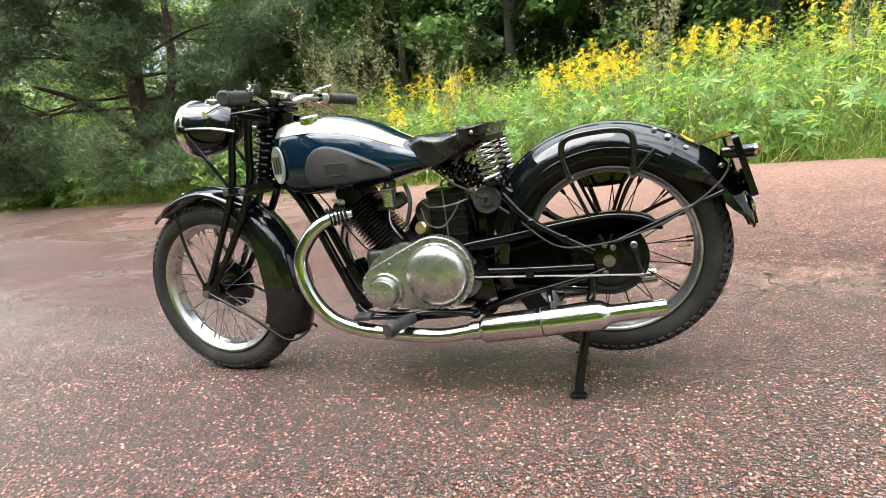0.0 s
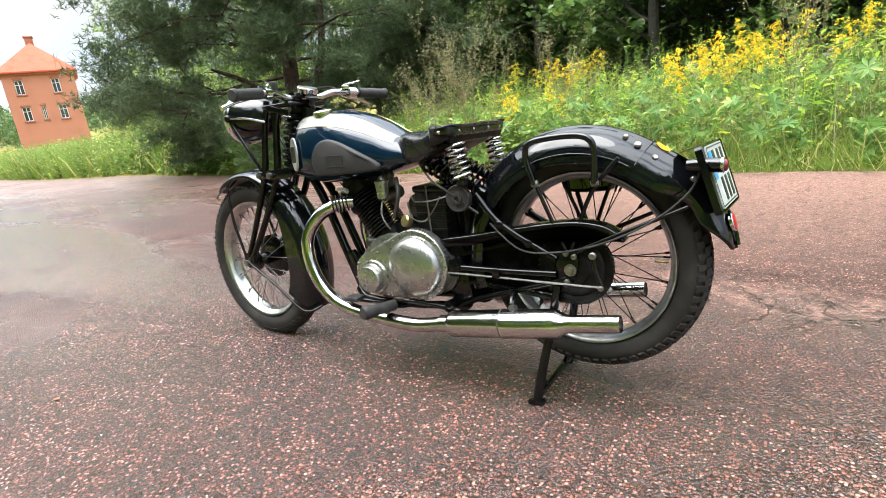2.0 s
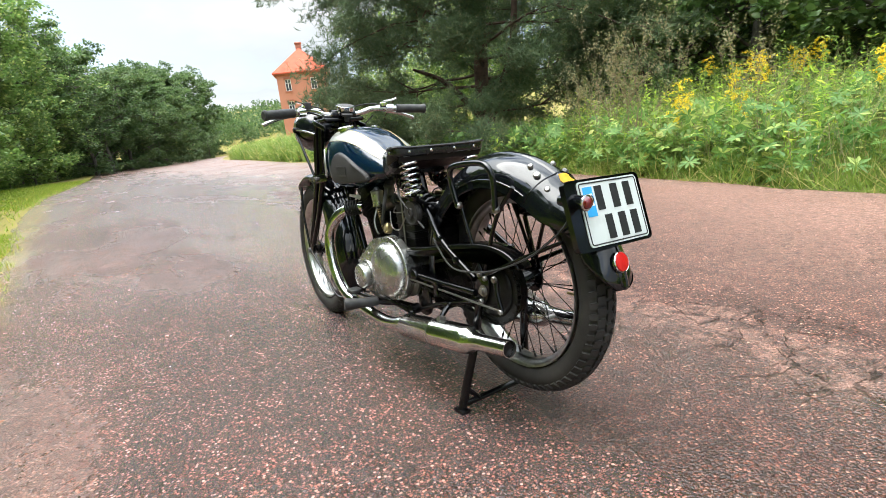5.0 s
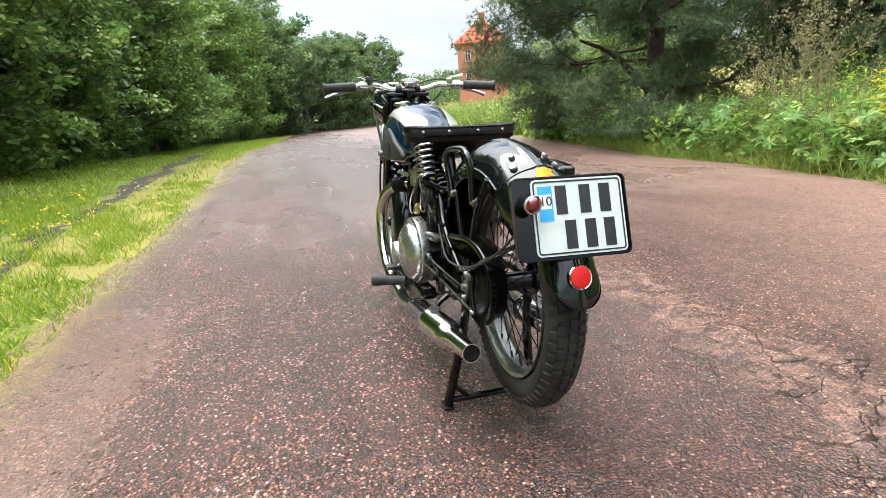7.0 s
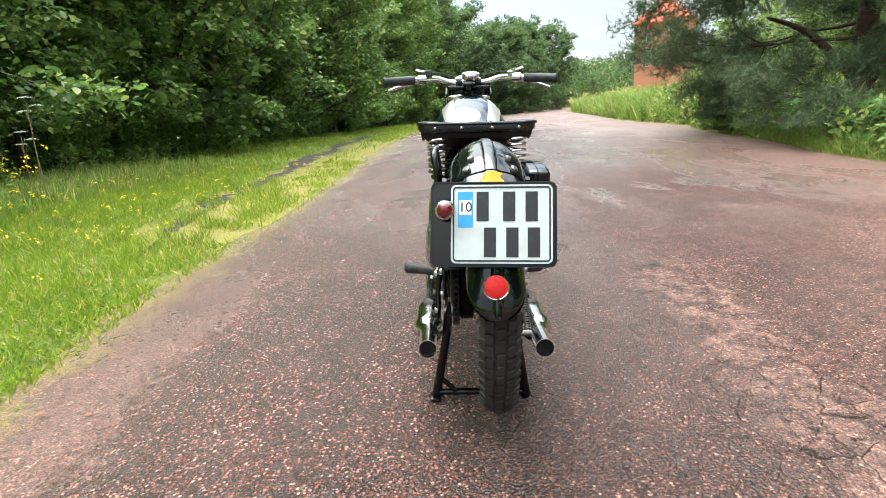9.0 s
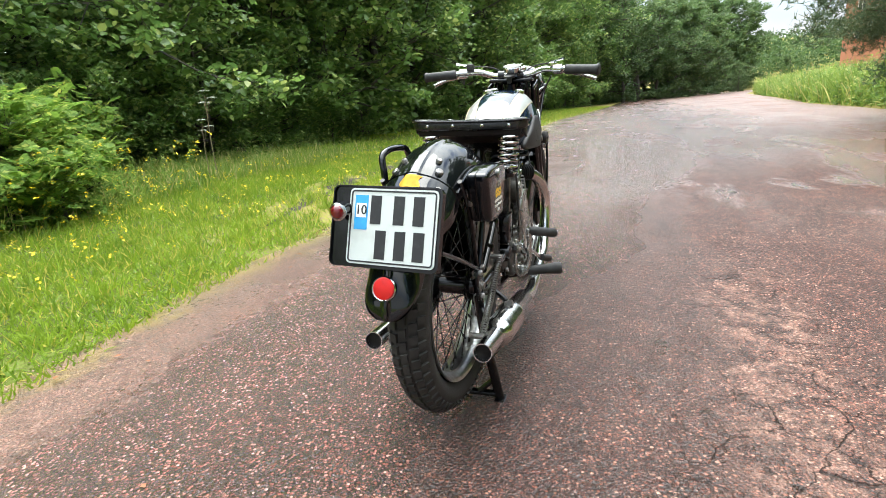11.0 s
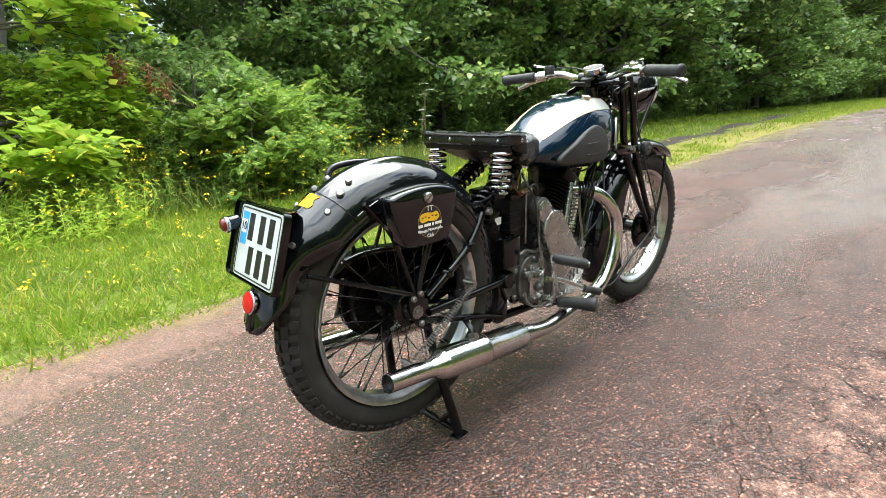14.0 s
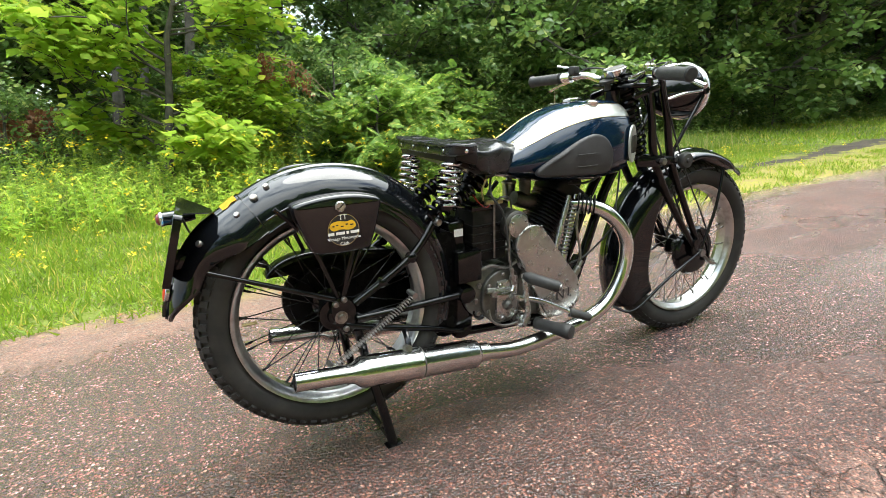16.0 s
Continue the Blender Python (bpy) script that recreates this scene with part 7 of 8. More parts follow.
for row, (back, step) in enumerate(((0.0, 2.7), (3.5, 3.6))):
    x = 9.0 + row
    while x > -9:
        spots.append((x, float(edge(x, NORTH)) + 6.8 + back + wood.uniform(-0.5, 0.6) + 0.25 * max(0, -x), wood.uniform(0, 6.28), wood.uniform(0.85, 1.15)))
        x -= step * wood.uniform(0.85, 1.15)
copies(north_trees, spots, "trees behind the bank")
copies(broadleaf(33, 6.0, 2.2, 0.02, 9000, 0.12, LEAF_WEED, GREY_BARK, "light green bushy tree beside the pine", limbs=22),
       [(-17, 12.0, 0, 1.0), (-22, 13.5, 2, 1.1), (-14.5, 14.5, 4, 1.2), (-30, 17, 1, 0.8), (-26, 16.5, 2.5, 0.8), (-12, 15, 1, 1.2), (-18, 17, 3, 1.2), (-9, 15, 5, 1.1), (-24, 20, 4.4, 1.2), (-34, 21, 2.2, 1.1), (-7, 13.5, 0.4, 1.0), (-40, 26, 3.3, 0.8), (-14.5, 9.8, 1.1, 0.45), (-16.5, 10.6, 2.1, 0.5), (-19, 10.4, 0.1, 0.45), (-13.0, 11.8, 5.1, 0.5), (-22, 10.8, 4.1, 0.4)], "bushes beyond the pine")


def pine(seed, height, reach, tufts):
    """A spreading pine: a forked trunk, long level boughs and tufts of needles."""
    rnd, r = random.Random(seed), np.random.default_rng(seed)
    bm, tips = bmesh.new(), []
    line = [Vector((0.0, 0.0, -0.2)), Vector((0.05, 0, 0.9)), Vector((-0.02, 0.03, 1.9)), Vector((0.10, 0.0, 3.2)), Vector((0.05, 0.08, 4.6)), Vector((0.15, 0, 6.0)), Vector((0.1, 0.05, height))]
    sweep(spline(line, 4), [0.26, 0.22, 0.19, 0.16, 0.13, 0.09, 0.04], 12, bm)
    sweep(spline([(0, 0, 0.7), (0.35, 0.25, 1.5), (0.75, 0.4, 2.6), (0.9, 0.5, 4.0), (1.0, 0.6, 5.4)], 4), [0.13, 0.12, 0.10, 0.07, 0.03], 9, bm)
    sweep(spline([(0, 0, 0.9), (-0.45, -0.2, 1.5), (-1.1, -0.3, 2.1), (-1.9, -0.5, 2.5)], 4), [0.10, 0.09, 0.07, 0.03], 8, bm)
    for k in range(44):
        z = 0.7 + (height - 1.0) * (k / 44) ** 1.05
        a = k * 2.4 + rnd.uniform(-0.4, 0.4)
        L = reach * (0.70 + 0.24 * min(1.0, k / 20) - 0.45 * max(0.0, k / 44 - 0.45)) * rnd.uniform(0.75, 1.05)
        branch_out(bm, (0.05, 0.02, z), (math.cos(a), math.sin(a), 0.10 - 0.12 * (z < 2.2)), L, 0.045, 2, tips, rnd, 0.015, 0.5, 4)
    root = tagged(new("pine"), "spreading dark pine with a forked trunk beside the road", "tree")
    part("trunk", bm, BARK, root)
    tp = np.array([list(q) for q, _ in tips])
    pick = r.integers(0, len(tp), tufts)
    loc = tp[pick] + r.normal(0, 0.17, (tufts, 3)) * np.array([1, 1, 0.7])
    loc[:, 2] = np.maximum(loc[:, 2], 0.35)
    per = 7
    loc = np.repeat(loc, per, 0) + r.normal(0, 0.012, (tufts * per, 3))
    needle = np.array([(-0.5, 0, 0), (0.5, 0, 0), (0, 0.1, 1.0)], float)
    n = len(loc)
    size = np.stack([np.full(n, 0.017), np.full(n, 0.04), r.uniform(0.09, 0.18, n)], 1)
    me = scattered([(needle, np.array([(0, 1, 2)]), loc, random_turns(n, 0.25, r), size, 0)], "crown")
    mesh_thing("crown", me, [NEEDLES], "", "", parent=root)
    return root


plant_at(pine(41, 8.6, 3.35, 76000), -8.9, 7.95, 0.3, 0.95)

# young maples and bushes before the southern woods
maple = broadleaf(51, 3.2, 1.05, 0.06, 6200, 0.125, LEAF_MAPLE, GREY_BARK, "young maple with bright yellow-green leaves", MAPLE_V, MAPLE_F, limbs=22, wobble=0.010, flat=1.0, layer=0.36)
copies(maple, [(0.93, -5.9, 0, 1.0), (-0.7, -7.9, 2, 0.6), (0.10, -6.1, 4, 0.5)], "young maples")
maple.matrix_world = maple.matrix_world @ Matrix.Rotation(radians(-9), 4, "Y")
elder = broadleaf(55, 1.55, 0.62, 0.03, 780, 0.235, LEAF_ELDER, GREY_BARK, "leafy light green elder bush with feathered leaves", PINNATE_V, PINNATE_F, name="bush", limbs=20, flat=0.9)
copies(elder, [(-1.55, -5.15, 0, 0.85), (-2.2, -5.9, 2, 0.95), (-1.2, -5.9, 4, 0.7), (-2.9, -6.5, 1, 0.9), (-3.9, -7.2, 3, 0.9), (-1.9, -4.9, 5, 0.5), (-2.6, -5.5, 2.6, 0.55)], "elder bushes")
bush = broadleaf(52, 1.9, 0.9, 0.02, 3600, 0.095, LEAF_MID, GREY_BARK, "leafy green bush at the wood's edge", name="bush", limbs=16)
sp = [(-1.4, -6.3, 0, 0.95), (-2.4, -7.4, 1, 1.0), (-4.6, -8.2, 2, 1.0), (-0.2, -8.6, 3, 1.1), (0.6, -6.4, 4, 0.7), (-7.0, -8.6, 5, 0.9), (-10, -9.0, 1, 1.0), (-13, -8.8, 2, 0.9), (2.6, -7.2, 2, 0.8), (4.3, -7.4, 3, 1.0), (-17, -8.9, 4, 1.0), (-22, -8.6, 0, 1.0), (-6, -9.2, 1.6, 1.2), (5.5, -8.2, 4.2, 1.2)]
x = 8.0
while x > -76:
    line = float(np.interp(x, (-80, -60, -40, -20, -8, -3, 2, 6, 9), (0.5, -3.5, -7.0, -9.5, -9.8, -10.6, -12.5, -12.0, -11.5)))
    sp.append((x, line + wood.uniform(0.6, 1.5), wood.uniform(0, 6.28), wood.uniform(0.7, 1.25) * (1.0 if x > -30 else 1.7)))
    x -= wood.uniform(0.9, 1.5) * (1 if x > -20 else 1.6)
# taller thickets stand out of the wood's front
for k in range(11):
    x = 0.5 - 1.15 * k
    line = float(np.interp(x, (-20, -8, -3, 2), (-9.5, -9.8, -10.6, -12.5)))
    sp.append((x + wood.uniform(-0.4, 0.4), line + wood.uniform(0.5, 1.3), wood.uniform(0, 6.28), wood.uniform(1.35, 1.9)))
for k in range(26):
    x = -30.0 - 2.2 * k
    line = float(np.interp(x, (-80, -60, -40, -20), (0.5, -3.5, -7.0, -9.5)))
    sp.append((x, line - 2.2 + wood.uniform(-0.5, 0.5), wood.uniform(0, 6.28), wood.uniform(1.8, 2.4)))
copies(bush, sp, "bushes at the wood's edge")


# bare lower trunks at the wood's edge
pole = broadleaf(54, 9.5, 1.7, 0.58, 5000, 0.16, LEAF_DARK, GREY_BARK, "slim grey-barked tree with a bare lower trunk", limbs=14, wobble=0.006, girth=0.5)
copies(pole, [(0.57, -7.8, 0, 1.0), (1.15, -8.3, 2, 0.85), (1.55, -9.2, 4, 1.2), (-2.6, -10.4, 1, 0.9), (-5.5, -9.6, 4, 0.95), (-3.4, -12.6, 3, 1.1), (-1.9, -13.4, 0.7, 1.2), (-5.0, -14.0, 5.1, 1.15), (5.2, -9.6, 3, 1.0), (-1.2, -9.9, 5, 0.9), (-8.2, -9.7, 2.2, 0.9)], "slim trees at the wood's edge", radians(-8))


def dead_branch(x, y, z):
    """A broken bough arching over, hung with brown leaves."""
    root = tagged(new("dead_branch"), "broken bough hung with withered brown leaves", "branch")
    line = spline([(-1.30, 0.15, -z), (-1.12, 0.06, -0.98), (-0.93, 0.0, -0.71), (-0.64, 0.0, -0.36), (-0.36, 0.0, -0.10), (0.0, 0.0, 0.0), (0.06, 0.0, -0.02)], 5)
    part("bough", sweep(line, [0.010, 0.009, 0.007, 0.005, 0.003], 7), DRY, root)
    part("bough", sweep([q + Vector((0.03, 0.05, -0.05)) for q in line], [0.008, 0.007, 0.005, 0.004, 0.003], 6), DRY, root)
    n = 520
    tuft = rng.integers(18, len(line), 26)
    q = np.array([list(line[k]) for k in tuft[rng.integers(0, 26, n)]])
    loc = q + rng.normal(0, 0.022, (n, 3)) + np.array([0, 0, -0.12]) * rng.uniform(0, 2.4, (n, 1))
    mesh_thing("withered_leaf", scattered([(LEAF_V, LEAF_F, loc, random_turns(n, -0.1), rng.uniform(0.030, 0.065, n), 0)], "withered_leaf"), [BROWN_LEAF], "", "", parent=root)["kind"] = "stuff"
    root.location = (x, y, float(rise(x, y)) + z)


dead_branch(-0.36, -5.6, 1.66)


def hogweed(x, y, h):
    """A single tall stalk with flat white flower heads on spokes."""
    root = tagged(new("hogweed"), "tall stalk with white umbels at the wood's edge", "flower")
    part("stalk", tube([(0, 0, 0), (0.02, 0.01, h * 0.5), (0.0, 0.02, h)], [0.008, 0.006, 0.004], 6), DRY, root)
    for k, (a, L, drop) in enumerate(((0.3, 0.0, 0.0), (2.0, 0.10, 0.10), (4.1, 0.09, 0.16))):
        top = Vector((L * math.cos(a), L * math.sin(a) + 0.02, h - drop + 0.05))
        if L:
            part("side_stalk", tube([(0, 0.02, h - drop - 0.16), tuple(top * 0.5 + Vector((0, 0, (h - drop) * 0.5 - 0.04))), tuple(top)], 0.003, 5), DRY, root)
        n = 90
        r, t = 0.075 * np.sqrt(rng.uniform(0, 1, n)), rng.uniform(0, 6.28, n)
        loc = np.array(top) + np.stack([r * np.cos(t), r * np.sin(t), 0.02 - 2.5 * r * r], 1)
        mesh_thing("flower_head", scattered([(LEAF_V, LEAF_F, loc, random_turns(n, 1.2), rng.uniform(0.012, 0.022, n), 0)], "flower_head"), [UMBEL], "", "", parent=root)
    plant_at(root, x, y)


hogweed(-4.55, -5.25, 1.24)
hogweed(-4.9, -5.7, 0.85)

# the flowering bank to the north
def bank_spots(n, lo, hi, x0=-16.0, x1=7.0, power=1.0, r=rng):
    x = r.uniform(x0, x1, n)
    d = lo + (hi - lo) * r.uniform(0, 1, n) ** power
    y = edge(x, NORTH) + d
    return np.stack([x, y, rise(x, y)], 1)


def weeds(n, lo, hi, tall, leaf, per, material, name, label, x0=-16.0, x1=7.0, shape=LEAF_V, faces=LEAF_F, slim=1.0, category="weeds"):
    """Leafy stalks: each with leaves set round it all the way up."""
    foot = bank_spots(n, lo, hi, x0, x1)
    h = tall * rng.uniform(0.55, 1.2, n)
    turn = upright(n, 0.16)
    stem = np.array([(-0.5, -0.3, 0), (0.5, -0.3, 0), (0, 0.6, 0), (0, 0, 1.0)], float)
    sets = [(stem, np.array([(0, 1, 3), (1, 2, 3), (2, 0, 3)]), foot, turn, np.stack([np.full(n, 0.008), np.full(n, 0.008), h], 1), 0)]
    who = np.repeat(np.arange(n), per)
    t = rng.uniform(0.05, 1.0, n * per)
    a = rng.uniform(0, 2 * np.pi, n * per)
    loc = foot[who] + turn[who][:, :, 2] * (h[who] * t)[:, None]
    y_ax = np.stack([np.cos(a), np.sin(a), rng.uniform(-0.75, 0.95, n * per)], 1)
    y_ax /= np.linalg.norm(y_ax, axis=1, keepdims=True)
    x_ax = np.cross(y_ax, np.array([0, 0, 1.0]) + rng.normal(0, 0.3, (n * per, 3)))
    x_ax /= np.linalg.norm(x_ax, axis=1, keepdims=True)
    rot = np.stack([x_ax, y_ax, np.cross(x_ax, y_ax)], -1)
    s = leaf * rng.uniform(0.55, 1.3, n * per) * (1.15 - 0.6 * t)
    sets.append((shape, faces, loc, rot, np.stack([s * slim, s, s], 1), 0))
    mesh_thing(name, scattered(sets, name), [material], label, category, "stuff")


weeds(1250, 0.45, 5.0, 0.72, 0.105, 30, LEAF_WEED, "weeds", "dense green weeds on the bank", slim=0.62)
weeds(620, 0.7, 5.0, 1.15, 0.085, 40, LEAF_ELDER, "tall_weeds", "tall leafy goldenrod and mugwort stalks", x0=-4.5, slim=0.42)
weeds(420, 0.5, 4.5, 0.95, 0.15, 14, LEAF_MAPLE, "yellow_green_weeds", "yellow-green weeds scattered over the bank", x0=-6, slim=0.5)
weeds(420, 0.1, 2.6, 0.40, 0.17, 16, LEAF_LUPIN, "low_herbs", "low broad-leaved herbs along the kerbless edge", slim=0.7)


def lupins(n):
    foot = bank_spots(n, 0.05, 2.6, -12, 6, 1.5)
    per, heads = 8, 7
    c = np.repeat(foot, heads, 0) + np.concatenate([rng.normal(0, 0.16, (n * heads, 2)), rng.uniform(0.16, 0.72, (n * heads, 1))], 1)
    who = np.repeat(np.arange(n * heads), per)
    a = np.tile(np.arange(per) * 2 * np.pi / per, n * heads) + np.repeat(rng.uniform(0, 6.28, n * heads), per)
    flat = np.stack([np.cos(a), np.sin(a), rng.uniform(-0.1, 0.25, len(a))], 1)
    tilt = upright(n * heads, 0.75)[who]
    y_ax = np.einsum("nij,nj->ni", tilt, flat)
    y_ax /= np.linalg.norm(y_ax, axis=1, keepdims=True)
    x_ax = np.cross(y_ax, tilt[:, :, 2])
    x_ax /= np.linalg.norm(x_ax, axis=1, keepdims=True)
    rot = np.stack([x_ax, y_ax, np.cross(x_ax, y_ax)], -1)
    s = rng.uniform(0.08, 0.135, n * heads)[who]
    me = scattered([(LEAF_V, LEAF_F, c[who], rot, np.stack([s * 0.55, s, s], 1), 0)], "lupins")
    mesh_thing("lupins", me, [LEAF_LUPIN], "star-leaved lupins near the road edge", "lupins", "stuff")


lupins(210)
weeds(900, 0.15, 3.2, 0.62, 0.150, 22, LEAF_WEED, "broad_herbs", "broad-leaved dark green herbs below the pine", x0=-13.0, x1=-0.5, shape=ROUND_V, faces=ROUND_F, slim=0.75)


def goldenrod(n):
    """Yellow plumes on tall stalks."""
    hub = bank_spots(24, 1.0, 4.2, -2.6, 7.5, 0.8)[rng.integers(0, 24, n)]
    foot = hub + rng.normal(0, 0.26, (n, 3)) * np.array([1.0, 1.0, 0.0])
    foot[:, 2] = rise(foot[:, 0], foot[:, 1])
    h = rng.uniform(0.74, 1.16, n)
    top = foot + np.stack([rng.normal(0, 0.10, n), rng.normal(0, 0.10, n), h], 1)
    per = 260
    who = np.repeat(np.arange(n), per)
    spray = rng.integers(0, 9, n * per)
    a = spray * 2.4 + np.repeat(rng.uniform(0, 6.28, n), per)
    t = rng.uniform(0, 1, n * per)
    reach = (0.05 + 0.13 * ((spray % 5) / 4)) * np.repeat(rng.uniform(0.7, 1.3, n), per)
    loc = top[who] + np.stack([reach * t * np.cos(a), reach * t * np.sin(a), -0.26 + 0.034 * spray + 0.12 * t - 0.12 * t * t], 1) + rng.normal(0, 0.012, (n * per, 3))
    size = rng.uniform(0.013, 0.027, n * per)
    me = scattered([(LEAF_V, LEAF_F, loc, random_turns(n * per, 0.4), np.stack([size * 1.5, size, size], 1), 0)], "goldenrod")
    mesh_thing("goldenrod", me, [BLOOM], "yellow goldenrod plumes above the weeds", "flowers", "stuff")


goldenrod(95)


def seedy(x, y, h, n, seed, label):
    """A tall dry mugwort with feathery seed heads."""
    rnd, r = random.Random(seed), np.random.default_rng(seed)
    bm, tips = bmesh.new(), []
    for k in range(4):
        a = rnd.uniform(0, 6.28)
        branch_out(bm, (0, 0, 0), (0.10 * math.cos(a), 0.10 * math.sin(a), 1), h * rnd.uniform(0.6, 0.8), 0.006, 2, tips, rnd, -0.02, 0.17, 3)
    root = tagged(new("mugwort"), label, "weed")
    part("stem", bm, DRY, root)
    tp = np.array([list(q) for q, _ in tips])
    pick = r.integers(0, len(tp), n)
    loc = tp[pick] + r.normal(0, 0.022, (n, 3)) * np.array([1, 1, 2.2])
    loc[:, 2] = np.maximum(loc[:, 2], 0.3)
    me = scattered([(LEAF_V, LEAF_F, loc, random_turns(n, 0.1, r), r.uniform(0.012, 0.035, n), 0)], "plume")
    mesh_thing("plume", me, [SEED], "", "", parent=root)
    plant_at(root, x, y, rnd.uniform(0, 6.28))
    return root


for k, (x, y, h) in enumerate(((-2.75, 5.1, 1.8), (-2.45, 5.2, 1.5), (-3.1, 5.3, 1.4), (-3.7, 5.6, 1.1), (-1.2, 5.6, 1.2), (3.1, 5.2, 1.5), (4.0, 5.0, 1.6), (1.2, 5.4, 1.3))):
    seedy(x, y, h, 1300, 60 + k, "tall dry mugwort with feathery seed heads")


def turf(n, place, lo, hi, wide, material, name, label, lean=0.35):
    x, y = place
    loc = np.stack([x, y, rise(x, y) - 0.012], 1)
    h = rng.uniform(lo, hi, len(x))
    me = scattered([(BLADE_V, BLADE_F, loc, upright(len(x), lean), np.stack([np.full(len(x), wide) * rng.uniform(0.7, 1.4, len(x)), h, h], 1), 0)], name)
    mesh_thing(name, me, [material], label, "grass", "stuff")


def verge(n, x0, x1, d0, d1, power=1.0):
    x = rng.uniform(x0, x1, n)
    d = d0 + (d1 - d0) * rng.uniform(0, 1, n) ** power
    y = edge(x, SOUTH) - d
    clump = np.array([noise.noise(Vector((a * 1.7, b * 1.7, 0))) for a, b in zip(x, y)])
    keep = rng.uniform(0, 1, n) < np.clip((d + 0.16) / 0.30 + 0.9 * clump, 0.10, 1)
    near = np.abs(y - track_y(x)) < 0.6
    muddy = np.zeros(n, bool)
    muddy[near] = [mud(float(p), float(q)) > 0 for p, q in zip(x[near], y[near])]
    keep &= ~(muddy & (rng.uniform(0, 1, n) < 0.88) & (x > -26) & (x < -1.5))
    strip = (y > track_y(x) - 0.12) & (y < track_y(x) + 0.50) & (x < -1.9) & (x > -26)
    keep &= ~(strip & (rng.uniform(0, 1, n) < 0.86 + 0.3 * clump))
    bare = (x < -0.6) & (y > track_y(x) - 0.4) & (x > -16)
    keep &= ~(bare & (rng.uniform(0, 1, n) < np.clip((-0.6 - x) / 1.5, 0, 1) * (0.72 + 0.9 * clump)))
    return x[keep], y[keep]


turf(0, verge(210000, -9, 5.5, -0.14, 4.8, 1.3), 0.022, 0.085, 0.0085, GRASS, "verge_grass", "short bright green verge grass", 0.85)
tuft_x = rng.uniform(-6, 5.5, 700)
tuft_d = 0.15 + 3.6 * rng.uniform(0, 1, 700)
pick = rng.integers(0, 700, 24000)
tuft_x = tuft_x[pick] + rng.normal(0, 0.055, 24000)
tuft_y = edge(tuft_x, SOUTH) - np.maximum(tuft_d[pick] + rng.normal(0, 0.055, 24000), 0.02)
turf(0, (tuft_x, tuft_y), 0.06, 0.15, 0.0075, GRASS, "verge_tufts", "taller tufts of bright green verge grass", 0.6)
turf(0, verge(45000, 5.5, 11, -0.14, 5.0, 1.2), 0.022, 0.085, 0.011, GRASS, "verge_grass", "short bright green verge grass", 0.85)
turf(0, verge(40000, -45, -9, -0.12, 8.0), 0.06, 0.15, 0.018, GRASS, "far_verge_grass", "short green grass along the woods", 0.7)
turf(0, verge(26000, -9, 8, 3.0, 9.0), 0.16, 0.42, 0.012, TALL_GRASS, "rough_grass", "rough long grass before the bushes", 0.3)
b = bank_spots(15000, 0.0, 1.8, -9, 7, 1.4)
turf(0, (b[:, 0], b[:, 1]), 0.10, 0.45, 0.008, TALL_GRASS, "bank_grass", "long pale grass at the foot of the bank", 0.6)
b = bank_spots(5200, 0.3, 4.5, -7, 7, 1.0)
turf(0, (b[:, 0], b[:, 1]), 0.5, 1.1, 0.006, SEED, "bank_stalks", "thin pale grass stalks among the weeds", 0.22)
b = bank_spots(9000, 0.0, 6.0, -60, -12, 1.0)
turf(0, (b[:, 0], b[:, 1]), 0.9, 1.75, 0.03, TALL_GRASS, "meadow_grass", "tall meadow grass beside the far road", 0.3)
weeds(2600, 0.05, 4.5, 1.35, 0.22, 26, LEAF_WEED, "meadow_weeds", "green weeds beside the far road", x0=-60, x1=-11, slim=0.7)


def south_spots(n, lo, hi, x0, x1, power=1.0, r=rng):
    x = r.uniform(x0, x1, n)
    y = edge(x, SOUTH) - (lo + (hi - lo) * r.uniform(0, 1, n) ** power)
    return np.stack([x, y, rise(x, y)], 1)


north_spots = bank_spots
bank_spots = south_spots
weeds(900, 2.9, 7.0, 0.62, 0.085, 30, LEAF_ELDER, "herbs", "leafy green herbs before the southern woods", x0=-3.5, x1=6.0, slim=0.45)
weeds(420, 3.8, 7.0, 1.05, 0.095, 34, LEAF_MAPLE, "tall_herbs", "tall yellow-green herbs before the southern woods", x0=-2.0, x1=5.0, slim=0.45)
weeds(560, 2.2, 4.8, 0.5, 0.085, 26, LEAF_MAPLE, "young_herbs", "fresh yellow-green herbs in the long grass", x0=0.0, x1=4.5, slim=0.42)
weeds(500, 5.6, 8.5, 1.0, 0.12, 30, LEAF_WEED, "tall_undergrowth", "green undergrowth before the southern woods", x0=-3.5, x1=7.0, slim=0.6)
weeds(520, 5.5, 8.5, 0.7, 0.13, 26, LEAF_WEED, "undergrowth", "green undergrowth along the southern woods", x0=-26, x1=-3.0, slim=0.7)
bank_spots = north_spots


def flower_dots(n, x0, x1, d0, d1, z0, z1, size, material, name, label):
    x, d = rng.uniform(x0, x1, n), rng.uniform(d0, d1, n)
    y = edge(x, SOUTH) - d
    per = 5
    c = np.stack([x, y, rise(x, y) + rng.uniform(z0, z1, n)], 1)
    loc = np.repeat(c, per, 0) + rng.normal(0, size * 0.5, (n * per, 3))
    me = scattered([(LEAF_V, LEAF_F, loc, random_turns(n * per, 0.8), size * rng.uniform(0.7, 1.3, n * per), 0)], name)
    mesh_thing(name, me, [material], label, "flowers", "stuff")


